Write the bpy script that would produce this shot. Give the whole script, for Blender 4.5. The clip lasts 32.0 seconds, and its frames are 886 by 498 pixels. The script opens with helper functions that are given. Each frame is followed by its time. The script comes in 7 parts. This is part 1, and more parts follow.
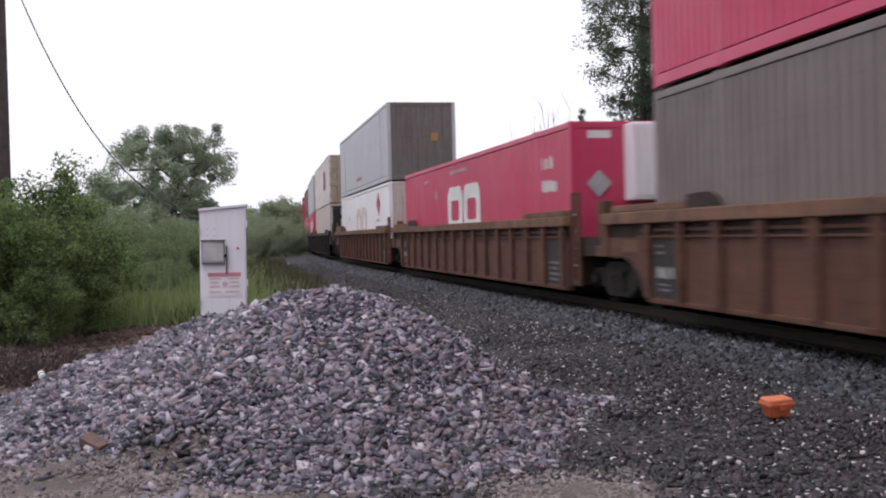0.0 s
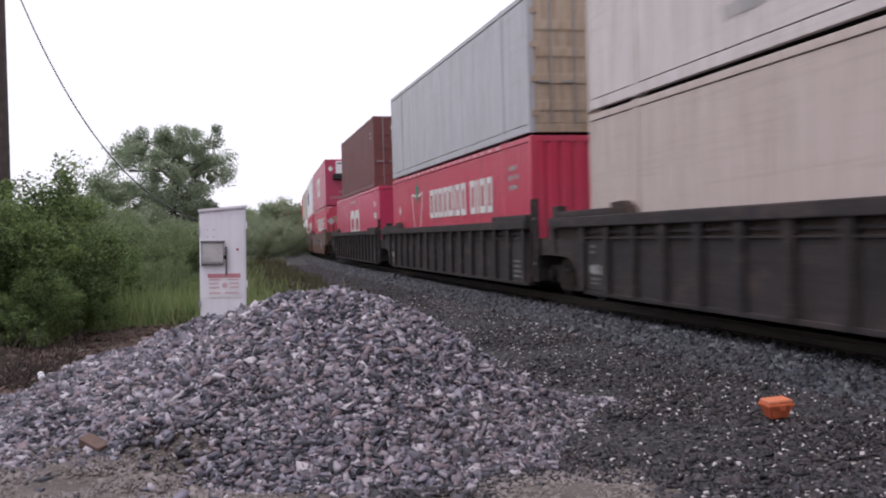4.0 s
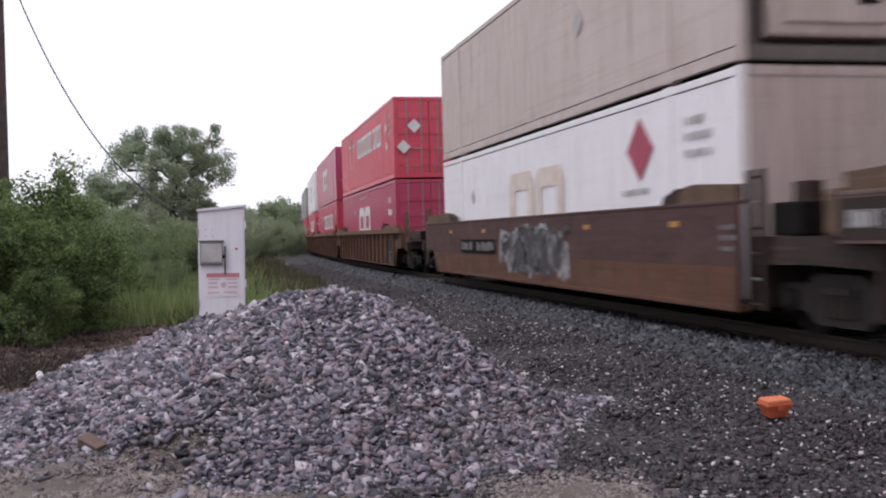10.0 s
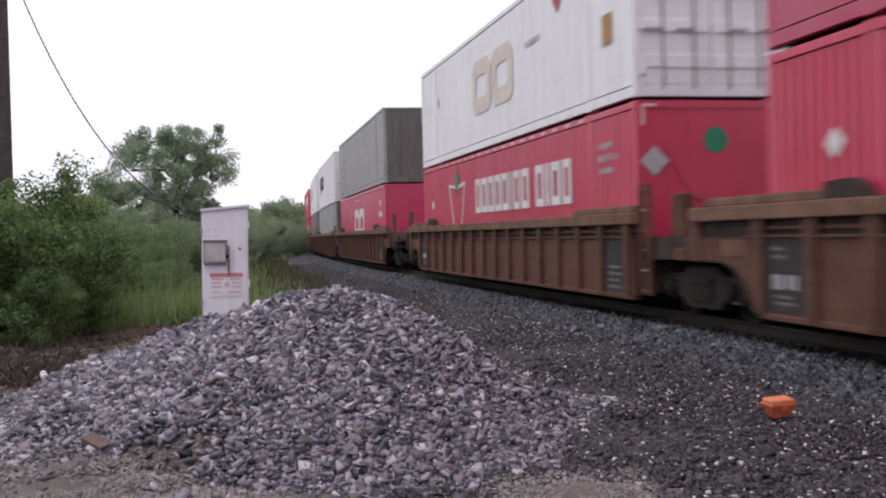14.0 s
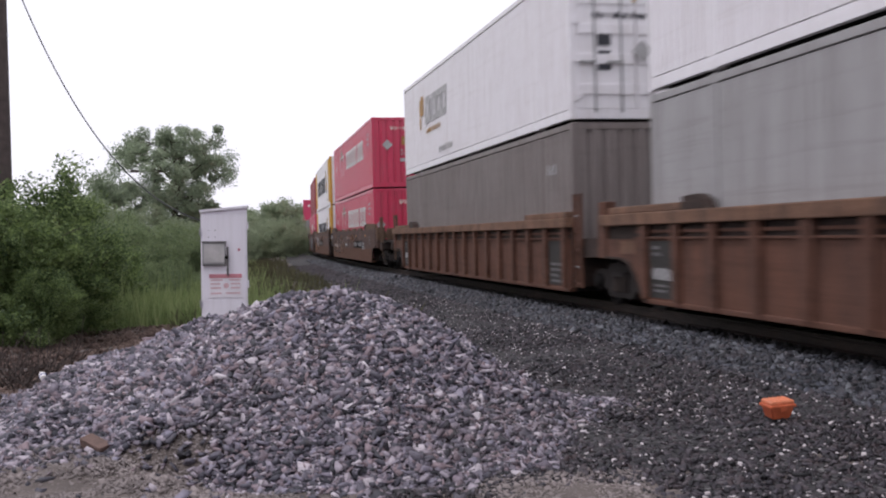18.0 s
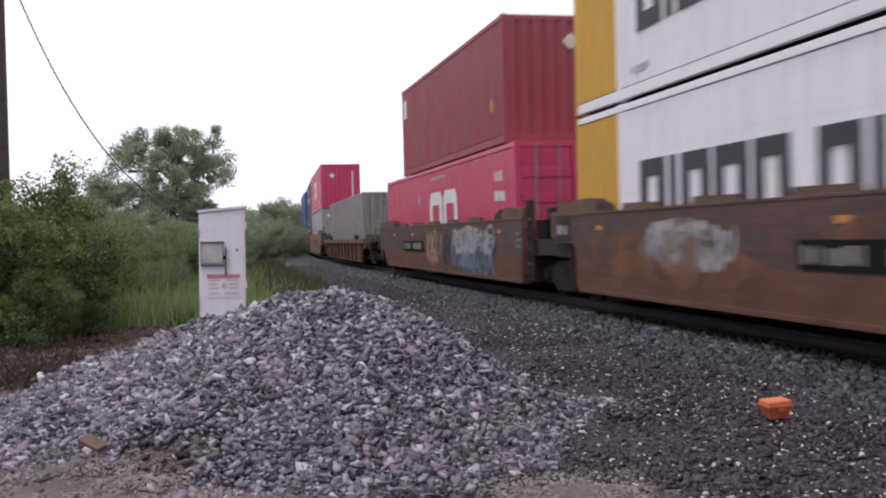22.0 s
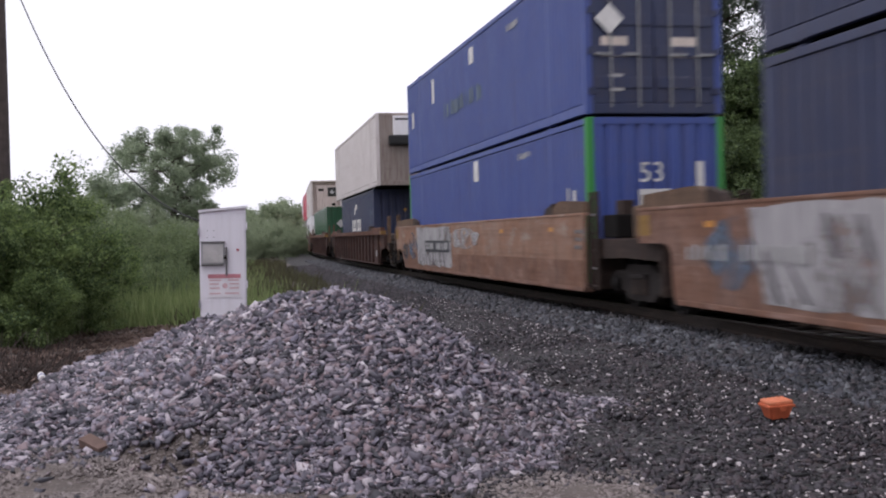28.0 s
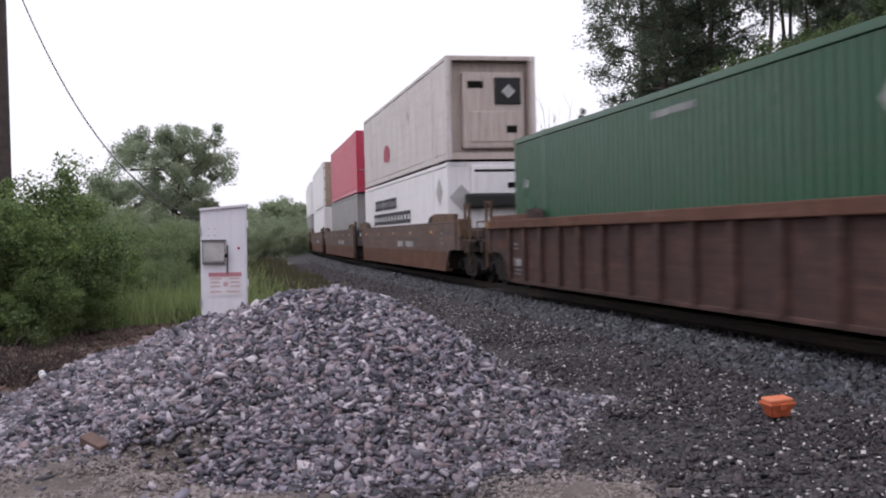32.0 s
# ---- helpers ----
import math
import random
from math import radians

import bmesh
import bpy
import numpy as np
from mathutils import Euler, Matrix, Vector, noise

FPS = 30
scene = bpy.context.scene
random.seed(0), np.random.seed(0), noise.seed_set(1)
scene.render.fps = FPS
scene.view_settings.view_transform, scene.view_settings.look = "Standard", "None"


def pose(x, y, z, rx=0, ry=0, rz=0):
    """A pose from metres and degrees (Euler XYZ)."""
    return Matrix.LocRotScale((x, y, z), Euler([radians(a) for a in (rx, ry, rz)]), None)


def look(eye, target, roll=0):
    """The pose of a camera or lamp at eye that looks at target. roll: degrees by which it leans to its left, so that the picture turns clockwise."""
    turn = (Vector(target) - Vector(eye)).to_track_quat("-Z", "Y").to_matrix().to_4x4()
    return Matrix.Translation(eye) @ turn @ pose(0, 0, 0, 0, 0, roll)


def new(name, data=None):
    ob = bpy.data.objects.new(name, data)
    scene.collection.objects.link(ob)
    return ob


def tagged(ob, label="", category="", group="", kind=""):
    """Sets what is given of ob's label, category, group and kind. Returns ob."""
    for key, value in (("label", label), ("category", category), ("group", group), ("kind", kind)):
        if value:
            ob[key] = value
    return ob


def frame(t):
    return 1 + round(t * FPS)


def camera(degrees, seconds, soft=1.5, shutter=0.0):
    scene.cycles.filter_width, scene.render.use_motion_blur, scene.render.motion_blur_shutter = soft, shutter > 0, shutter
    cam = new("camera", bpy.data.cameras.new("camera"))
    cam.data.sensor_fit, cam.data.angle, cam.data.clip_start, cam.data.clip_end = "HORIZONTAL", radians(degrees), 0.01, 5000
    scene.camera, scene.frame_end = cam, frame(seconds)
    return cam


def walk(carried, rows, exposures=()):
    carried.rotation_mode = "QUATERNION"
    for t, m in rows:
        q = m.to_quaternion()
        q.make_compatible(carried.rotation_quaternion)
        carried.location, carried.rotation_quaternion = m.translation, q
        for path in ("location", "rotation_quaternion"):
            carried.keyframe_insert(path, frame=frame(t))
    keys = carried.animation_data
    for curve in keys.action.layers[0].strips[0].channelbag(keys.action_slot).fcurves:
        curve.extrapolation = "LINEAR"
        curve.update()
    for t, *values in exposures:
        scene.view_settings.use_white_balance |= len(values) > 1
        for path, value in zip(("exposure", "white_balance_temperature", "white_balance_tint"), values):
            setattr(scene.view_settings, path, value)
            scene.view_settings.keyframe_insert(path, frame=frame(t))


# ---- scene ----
# ---------------------------------------------------------------- camera
EYE = (0.0, 0.0, 1.158)
FOCAL = 1782.4
TILT, LEAN = -0.612, -0.567
cam = camera(2 * math.degrees(math.atan(784 / FOCAL)), 32.0, soft=2.0, shutter=0.5)

# the hand's small sway: seconds, drift right and down, in thousandths of the focal length
SWAY = ((0, 0, -1), (1, -1.3, -1), (2, -1, 0), (3, 0, 0), (3.5, -0.7, 1), (5.5, 0, 0), (7, 0, 0), (8, 0, 0), (8.5, -0.4, 0), (9, -2.6, 0),
        (10, -2.6, 0), (11, -1.3, 0), (11.5, 1, 0), (12, 1.5, -1), (12.5, 0.2, -1), (13, 1.6, 1.2), (13.5, 2, 0), (14, 3.2, -0.3),
        (14.5, 3.2, -0.3), (16.5, 0, 1.3), (17, -1, 1.5), (18, 1.7, 1.5), (19, 1.3, 1.5), (20, 2.2, 1.5), (20.5, 1, 3.4), (21, -0.2, 1.6),
        (22, -1.6, 1.9), (23, 1.2, 1.5), (23.5, 0, -0.4), (24, -0.2, 0), (25, -0.3, 0), (27.5, 0.2, 0.6), (28, -0.3, 1.8), (28.5, -1.2, 4),
        (29, -1, -0.2), (29.5, -1.4, 1.2), (30, -2.6, 1.3), (30.5, -2.5, 1.3), (31, -0.8, 2), (31.5, 1.7, -1.2), (32, 1.2, -1.2))


def aim(dx, dy):
    yaw, up = math.degrees((dx - 0.2) / FOCAL), math.degrees((dy - 0.5) / FOCAL)
    return pose(*EYE, 0, 0, yaw) @ pose(0, 0, 0, 90 + TILT + up) @ pose(0, 0, 0, 0, 0, LEAN)


walk(cam, [(t, aim(dx, dy)) for t, dx, dy in SWAY], exposures=[(0, -0.04, 6130, 16), (32, -0.04, 6130, 16)])

# ---------------------------------------------------------------- world and sun: a white overcast evening sky
world = bpy.data.worlds.new("overcast")
scene.world = world
world.use_nodes = True
wn, wl = world.node_tree.nodes, world.node_tree.links
wn.clear()
w_out, w_bg, w_mix = wn.new("ShaderNodeOutputWorld"), wn.new("ShaderNodeBackground"), wn.new("ShaderNodeMix")
w_sky, w_gain = wn.new("ShaderNodeTexSky"), wn.new("ShaderNodeVectorMath")
w_sky.sky_type, w_sky.sun_disc = "NISHITA", False
w_sky.sun_elevation, w_sky.sun_rotation = radians(69), radians(240)
w_sky.dust_density, w_sky.air_density = 6.0, 1.5
w_gain.operation = "MULTIPLY"
w_gain.inputs[1].default_value = (0.09, 0.09, 0.09)
w_mix.data_type, w_mix.inputs[0].default_value = "RGBA", 0.88
w_mix.inputs[7].default_value = (1.2, 1.18, 1.2, 1)
wl.new(w_sky.outputs[0], w_gain.inputs[0])
wl.new(w_gain.outputs[0], w_mix.inputs[6])
wl.new(w_mix.outputs[2], w_bg.inputs[0])
w_bg.inputs[1].default_value = 1.0
wl.new(w_bg.outputs[0], w_out.inputs[0])

sun = new("sun", bpy.data.lights.new("sun", "SUN"))
sun.data.energy, sun.data.angle, sun.data.color = 1.1, radians(25), (1.0, 0.96, 0.92)
sun.matrix_world = look((-14, -8, 42), (0, 0, 0))


# ---------------------------------------------------------------- materials
def graph(name):
    m = bpy.data.materials.new(name)
    m.use_nodes = True
    n, l = m.node_tree.nodes, m.node_tree.links
    return m, n, l, n["Principled BSDF"]


def noise_node(n, l, vec, scale, detail=4.0, rough=0.6):
    x = n.new("ShaderNodeTexNoise")
    x.inputs["Scale"].default_value, x.inputs["Detail"].default_value, x.inputs["Roughness"].default_value = scale, detail, rough
    if vec is not None:
        l.new(vec, x.inputs["Vector"])
    return x.outputs["Fac"]


def ramp(n, l, fac, *stops):
    r = n.new("ShaderNodeValToRGB")
    while len(r.color_ramp.elements) < len(stops):
        r.color_ramp.elements.new(0.5)
    for e, (p, c) in zip(r.color_ramp.elements, stops):
        e.position, e.color = p, (*c, 1) if len(c) == 3 else c
    l.new(fac, r.inputs[0])
    return r.outputs[0]


def mix(n, l, fac, a, b, mode="MIX"):
    x = n.new("ShaderNodeMix")
    x.data_type, x.blend_type = "RGBA", mode
    for i, v in ((0, fac), (6, a), (7, b)):
        if isinstance(v, (int, float)):
            x.inputs[i].default_value = v
        elif isinstance(v, tuple):
            x.inputs[i].default_value = (*v, 1)
        else:
            l.new(v, x.inputs[i])
    return x.outputs[2]


def bump(n, l, height, bsdf, dist=0.01, strength=0.5):
    b = n.new("ShaderNodeBump")
    b.inputs["Distance"].default_value, b.inputs["Strength"].default_value = dist, strength
    l.new(height, b.inputs["Height"])
    l.new(b.outputs[0], bsdf.inputs["Normal"])


def shifted(n, l, scale=(1, 1, 1)):
    """Coordinates of the thing itself, moved on by a random step from thing to thing."""
    tc, oi, ad, mp = n.new("ShaderNodeTexCoord"), n.new("ShaderNodeObjectInfo"), n.new("ShaderNodeVectorMath"), n.new("ShaderNodeMapping")
    sc = n.new("ShaderNodeMath")
    sc.operation, sc.inputs[1].default_value = "MULTIPLY", 40.0
    l.new(oi.outputs["Random"], sc.inputs[0])
    l.new(tc.outputs["Object"], ad.inputs[0])
    l.new(sc.outputs[0], ad.inputs[1])
    l.new(ad.outputs[0], mp.inputs[0])
    mp.inputs["Scale"].default_value = scale
    return mp.outputs[0]


def paint(name, rgb, dirt=(0.12, 0.09, 0.07), amount=0.45, rough=0.45, fade=0.25, metal=0.0):
    """Weathered paint: faded in patches, with dirt that runs down in streaks and fine grit."""
    m, n, l, b = graph(name)
    big = noise_node(n, l, shifted(n, l), 0.7, 5)
    run = noise_node(n, l, shifted(n, l, (5, 5, 0.35)), 1.6, 6, 0.75)
    fine = noise_node(n, l, shifted(n, l, (16, 16, 0.6)), 1.4, 4, 0.7)
    grit = noise_node(n, l, shifted(n, l), 45, 3, 0.7)
    pale = tuple(min(1, c * 0.72 + 0.16) for c in rgb)
    col = mix(n, l, ramp(n, l, big, (0.35, (0, 0, 0)), (0.75, (fade, fade, fade))), rgb, pale)
    col = mix(n, l, ramp(n, l, run, (0.46, (0, 0, 0)), (0.74, (amount, amount, amount))), col, dirt)
    col = mix(n, l, ramp(n, l, fine, (0.52, (0, 0, 0)), (0.74, (amount,) * 3)), col, dirt)
    col = mix(n, l, ramp(n, l, grit, (0.55, (0, 0, 0)), (0.9, (amount * 0.6,) * 3)), col, dirt)
    scuff = noise_node(n, l, shifted(n, l, (0.16, 0.5, 5.5)), 1.5, 6, 0.72)
    col = mix(n, l, ramp(n, l, scuff, (0.53, (0, 0, 0)), (0.76, (amount * 0.6,) * 3)), col, dirt)
    l.new(col, b.inputs["Base Color"])
    l.new(ramp(n, l, run, (0.3, (rough,) * 3), (0.8, (min(1, rough + 0.3),) * 3)), b.inputs["Roughness"])
    b.inputs["Metallic"].default_value = metal
    bump(n, l, grit, b, 0.003, 0.25)
    return m


def rusty(name, rgb, rust=(0.17, 0.075, 0.04), amount=0.6, rough=0.75, run_amount=0.85):
    m, n, l, b = graph(name)
    big = noise_node(n, l, shifted(n, l), 0.9, 7, 0.7)
    run = noise_node(n, l, shifted(n, l, (3, 3, 0.5)), 2.2, 6, 0.7)
    grit = noise_node(n, l, shifted(n, l), 38, 4, 0.7)
    col = mix(n, l, ramp(n, l, big, (0.42, (0, 0, 0)), (0.68, (amount,) * 3)), rgb, rust)
    col = mix(n, l, ramp(n, l, run, (0.4, (0, 0, 0)), (0.68, (run_amount,) * 3)), col, (0.03, 0.024, 0.022))
    col = mix(n, l, ramp(n, l, grit, (0.5, (0, 0, 0)), (0.8, (0.5,) * 3)), col, tuple(min(0.3, x * 1.5 + 0.02) for x in rgb))
    scuff = noise_node(n, l, shifted(n, l, (0.14, 0.5, 5)), 1.8, 7, 0.75)
    col = mix(n, l, ramp(n, l, scuff, (0.5, (0, 0, 0)), (0.7, (0.5,) * 3)), col, tuple(x * 0.4 for x in rgb))
    col = mix(n, l, ramp(n, l, scuff, (0.3, (0.45,) * 3), (0.43, (0, 0, 0))), col, tuple(min(0.35, x * 1.7 + 0.015) for x in rust))
    blotch = noise_node(n, l, shifted(n, l, (0.8, 0.8, 1.6)), 1.5, 9, 0.72)
    col = mix(n, l, ramp(n, l, blotch, (0.53, (0, 0, 0)), (0.68, (0.5,) * 3)), col, tuple(min(0.4, x * 1.7 + 0.015) for x in rust))
    col = mix(n, l, ramp(n, l, blotch, (0.3, (0.6,) * 3), (0.45, (0, 0, 0))), col, tuple(x * 0.38 for x in rgb))
    b.inputs["Specular IOR Level"].default_value = 0.25
    l.new(col, b.inputs["Base Color"])
    b.inputs["Roughness"].default_value = rough
    bump(n, l, grit, b, 0.004, 0.4)
    return m


def plain(name, rgb, rough=0.6, metal=0.0, var=0.35, scale=8.0, dist=0.004, gloss=0.5):
    m, n, l, b = graph(name)
    b.inputs["Specular IOR Level"].default_value = gloss
    v = shifted(n, l)
    big, fine = noise_node(n, l, v, scale, 5), noise_node(n, l, v, scale * 9, 3)
    dark = tuple(c * (1 - var) for c in rgb)
    lite = tuple(min(1, c * (1 + var * 0.5)) for c in rgb)
    col = ramp(n, l, big, (0.3, dark), (0.72, lite))
    col = mix(n, l, 0.3, col, ramp(n, l, fine, (0.3, dark), (0.7, lite)))
    l.new(col, b.inputs["Base Color"])
    b.inputs["Roughness"].default_value, b.inputs["Metallic"].default_value = rough, metal
    bump(n, l, fine, b, dist, 0.4)
    return m


def sprayed(name, rgb, a=0.42, b_=0.64, most=0.7):
    """Spray paint that thins out in clouds and drips, with the car's own paint showing through."""
    m, n, l, b = graph(name)
    v = shifted(n, l)
    cloud = noise_node(n, l, v, 1.9, 5, 0.6)
    drip = noise_node(n, l, shifted(n, l, (7, 7, 0.8)), 1.5, 4)
    l.new(ramp(n, l, drip, (0.3, tuple(x * 0.6 for x in rgb)), (0.7, rgb)), b.inputs["Base Color"])
    b.inputs["Roughness"].default_value = 0.7
    clear, ms = n.new("ShaderNodeBsdfTransparent"), n.new("ShaderNodeMixShader")
    l.new(ramp(n, l, cloud, (a, (0, 0, 0)), (b_, (most,) * 3)), ms.inputs[0])
    l.new(clear.outputs[0], ms.inputs[1])
    l.new(b.outputs[0], ms.inputs[2])
    l.new(ms.outputs[0], n["Material Output"].inputs["Surface"])
    return m


def leafy(name, a, bcol, c, rough=0.55):
    m, n, l, b = graph(name)
    geo = n.new("ShaderNodeNewGeometry")
    v = shifted(n, l)
    clump = noise_node(n, l, v, 0.9, 3)
    col = ramp(n, l, geo.outputs["Random Per Island"], (0.0, a), (0.5, bcol), (1.0, c))
    col = mix(n, l, ramp(n, l, clump, (0.35, (0, 0, 0)), (0.7, (0.55,) * 3)), col, c)
    l.new(col, b.inputs["Base Color"])
    b.inputs["Roughness"].default_value = rough
    b.inputs["Specular IOR Level"].default_value = 0.25
    tr, ms = n.new("ShaderNodeBsdfTranslucent"), n.new("ShaderNodeMixShader")
    l.new(col, tr.inputs["Color"])
    ms.inputs[0].default_value = 0.45
    l.new(b.outputs[0], ms.inputs[1])
    l.new(tr.outputs[0], ms.inputs[2])
    l.new(ms.outputs[0], n["Material Output"].inputs["Surface"])
    return m


def stony(name, single=False, dark=1.0, tint=(1, 1, 1)):
    """Broken rock: every stone its own grey, some lilac, some rosy, a few pale; dust and facets inside each."""
    m, n, l, b = graph(name)
    if single:
        pick = n.new("ShaderNodeObjectInfo").outputs["Random"]
    else:
        pick = n.new("ShaderNodeNewGeometry").outputs["Random Per Island"]
    k = dark
    col = ramp(n, l, pick, (0.0, (0.03 * k, 0.031 * k, 0.04 * k)), (0.22, (0.08 * k, 0.077 * k, 0.1 * k)), (0.45, (0.2 * k, 0.182 * k, 0.225 * k)),
               (0.6, (0.34 * k, 0.25 * k, 0.265 * k)), (0.76, (0.255 * k, 0.24 * k, 0.31 * k)), (0.9, (0.5 * k, 0.44 * k, 0.49 * k)), (1.0, (0.72 * k, 0.66 * k, 0.7 * k)))
    col = mix(n, l, 1.0, col, tint, "MULTIPLY")
    tc = n.new("ShaderNodeTexCoord")
    dust = noise_node(n, l, tc.outputs["Object"], 1.1, 4)
    fleck = noise_node(n, l, tc.outputs["Object"], 70, 4, 0.7)
    col = mix(n, l, ramp(n, l, dust, (0.5, (0, 0, 0)), (0.8, (0.3,) * 3)), col, (0.26 * k, 0.21 * k, 0.18 * k))
    col = mix(n, l, 0.35, col, ramp(n, l, fleck, (0.3, (0.25,) * 3), (0.7, (1,) * 3)), "MULTIPLY")
    l.new(col, b.inputs["Base Color"])
    b.inputs["Roughness"].default_value = 0.6
    bump(n, l, fleck, b, 0.004, 0.5)
    return m


def ground_material():
    """Sandy dirt, turning to rough grass and weeds on the field beside the line."""
    m, n, l, b = graph("field_and_dirt")
    tc = n.new("ShaderNodeTexCoord")
    v = tc.outputs["Object"]
    att = n.new("ShaderNodeAttribute")
    att.attribute_name = "grass"
    big, mid, fine, peb = noise_node(n, l, v, 0.5, 5), noise_node(n, l, v, 4, 6, 0.7), noise_node(n, l, v, 55, 4, 0.75), n.new("ShaderNodeTexVoronoi")
    peb.inputs["Scale"].default_value = 28
    l.new(v, peb.inputs["Vector"])
    dirt = ramp(n, l, mid, (0.25, (0.055, 0.043, 0.036)), (0.55, (0.128, 0.105, 0.094)), (0.8, (0.235, 0.197, 0.178)))
    dirt = mix(n, l, ramp(n, l, big, (0.4, (0, 0, 0)), (0.7, (0.5,) * 3)), dirt, (0.17, 0.142, 0.13))
    dirt = mix(n, l, ramp(n, l, peb.outputs["Distance"], (0.12, (0.55,) * 3), (0.3, (0, 0, 0))), dirt, ramp(n, l, peb.outputs["Color"], (0.2, (0.16, 0.15, 0.16)), (0.9, (0.42, 0.38, 0.36))))
    sward = ramp(n, l, mid, (0.25, (0.05, 0.08, 0.025)), (0.6, (0.1, 0.15, 0.045)), (0.85, (0.17, 0.19, 0.075)))
    sward = mix(n, l, ramp(n, l, big, (0.45, (0, 0, 0)), (0.75, (0.5,) * 3)), sward, (0.11, 0.1, 0.055))
    col = mix(n, l, att.outputs["Fac"], dirt, sward)
    col = mix(n, l, 0.4, col, ramp(n, l, fine, (0.3, (0.45,) * 3), (0.7, (1,) * 3)), "MULTIPLY")
    l.new(col, b.inputs["Base Color"])
    b.inputs["Roughness"].default_value = 0.95
    bump(n, l, fine, b, 0.02, 0.6)
    return m


def bed_material():
    """Crushed rock seen from farther off."""
    m, n, l, b = graph("ballast_bed")
    tc = n.new("ShaderNodeTexCoord")
    v = tc.outputs["Object"]
    vo = n.new("ShaderNodeTexVoronoi")
    vo.inputs["Scale"].default_value = 17
    l.new(v, vo.inputs["Vector"])
    sep = n.new("ShaderNodeSeparateColor")
    l.new(vo.outputs["Color"], sep.inputs[0])
    big = noise_node(n, l, v, 0.6, 5)
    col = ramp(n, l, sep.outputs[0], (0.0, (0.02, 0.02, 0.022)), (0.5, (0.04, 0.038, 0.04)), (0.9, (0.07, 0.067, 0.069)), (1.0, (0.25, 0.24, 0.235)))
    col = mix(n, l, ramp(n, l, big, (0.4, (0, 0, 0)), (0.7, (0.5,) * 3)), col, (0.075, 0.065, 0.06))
    # shade in the gaps between stones, painted as near-black cell edges
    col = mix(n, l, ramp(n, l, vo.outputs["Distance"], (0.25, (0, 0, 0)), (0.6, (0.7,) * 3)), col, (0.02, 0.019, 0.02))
    l.new(col, b.inputs["Base Color"])
    b.inputs["Roughness"].default_value = 0.9
    bump(n, l, vo.outputs["Distance"], b, -0.03, 0.8)
    return m


M_GROUND, M_BED = ground_material(), bed_material()
M_STONE, M_STONE_ONE, M_BALLAST = stony("broken_rock", dark=0.83), stony("broken_rock_single", True, 0.83), stony("ballast_rock", dark=0.27, tint=(0.86, 1.0, 1.02))
M_PEBBLE = plain("tan_pebbles", (0.25, 0.215, 0.205), 0.9, 0, 0.5, 2.5)
# rock at the tie ends, with the train's shadow painted into its colour
M_ROCK_SHADE = stony("shade_darkened_rock", dark=0.08)
M_SLOPE = stony("dirty_ballast_rock", dark=0.158, tint=(1.05, 0.98, 1.0))
M_CHIP = plain("pale_stone_chips", (0.58, 0.53, 0.535), 0.7, 0, 0.5, 9)
# rail and tie browns are darkened to hold the train's shade
M_RAIL = rusty("rail_steel", (0.034, 0.025, 0.021), (0.05, 0.03, 0.022), 0.7, 0.6)
M_SHINE = plain("worn_rail_head", (0.45, 0.43, 0.42), 0.25, 1.0, 0.2, 5)
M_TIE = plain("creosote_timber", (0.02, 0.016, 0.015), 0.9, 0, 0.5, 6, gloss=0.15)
# truck and wheel steel near black: the shadow under the cars is in the colour
M_STEEL = plain("black_and_shade_steel", (0.012, 0.0105, 0.01), 0.9, 0, 0.4, 5, gloss=0.12)
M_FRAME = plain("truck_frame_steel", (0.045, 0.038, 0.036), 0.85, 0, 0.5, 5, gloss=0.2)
M_TREAD = plain("shaded_wheel_steel", (0.019, 0.0165, 0.016), 0.7, 0, 0.4, 6, gloss=0.25)
M_BLACK = plain("black_rubber", (0.015, 0.015, 0.016), 0.7)
M_GREY = plain("galvanised_steel", (0.33, 0.33, 0.33), 0.5, 0.5, 0.25)
M_MARK = plain("white_marking", (0.72, 0.7, 0.68), 0.6, 0, 0.25, 3)
M_MARK_GREY = plain("grey_marking", (0.42, 0.41, 0.41), 0.6, 0, 0.25, 3)
M_MARK_DIM = plain("worn_small_print", (0.2, 0.19, 0.19), 0.7, 0, 0.4, 6)
M_MARK_BLACK = plain("black_marking", (0.03, 0.03, 0.04), 0.6, 0, 0.25, 3)
M_MARK_BLUE = plain("blue_marking", (0.05, 0.07, 0.22), 0.6, 0, 0.25, 3)
M_MARK_RED = plain("red_marking", (0.4, 0.055, 0.1), 0.6, 0, 0.25, 3)
M_MARK_GOLD = plain("yellow_marking", (0.4, 0.215, 0.055), 0.6, 0, 0.3, 3)
M_MARK_FAINT = plain("faded_yellow_marking", (0.7, 0.6, 0.53), 0.6, 0, 0.25, 3)
M_BADGE = plain("faded_badge_paint", (0.42, 0.24, 0.17), 0.6, 0, 0.3, 4)
M_MARK_GREEN = plain("green_marking", (0.02, 0.22, 0.12), 0.6, 0, 0.25, 3)
M_TAG_PALE = plain("pale_spray_paint", (0.34, 0.33, 0.345), 0.7, 0, 0.6, 4)
M_TAG_BLUE = plain("blue_spray_paint", (0.13, 0.18, 0.25), 0.7, 0, 0.6, 3)
M_TAG_DARK = plain("dark_spray_paint", (0.07, 0.06, 0.07), 0.7, 0, 0.6, 3)
M_TAG_FAWN = plain("fawn_spray_paint", (0.34, 0.22, 0.14), 0.7, 0, 0.5, 3)
M_TAG_ROSE = plain("rose_spray_paint", (0.36, 0.2, 0.18), 0.7, 0, 0.6, 3)
M_SCRAPED = sprayed("scraped_rusty_paint", (0.23, 0.165, 0.15))
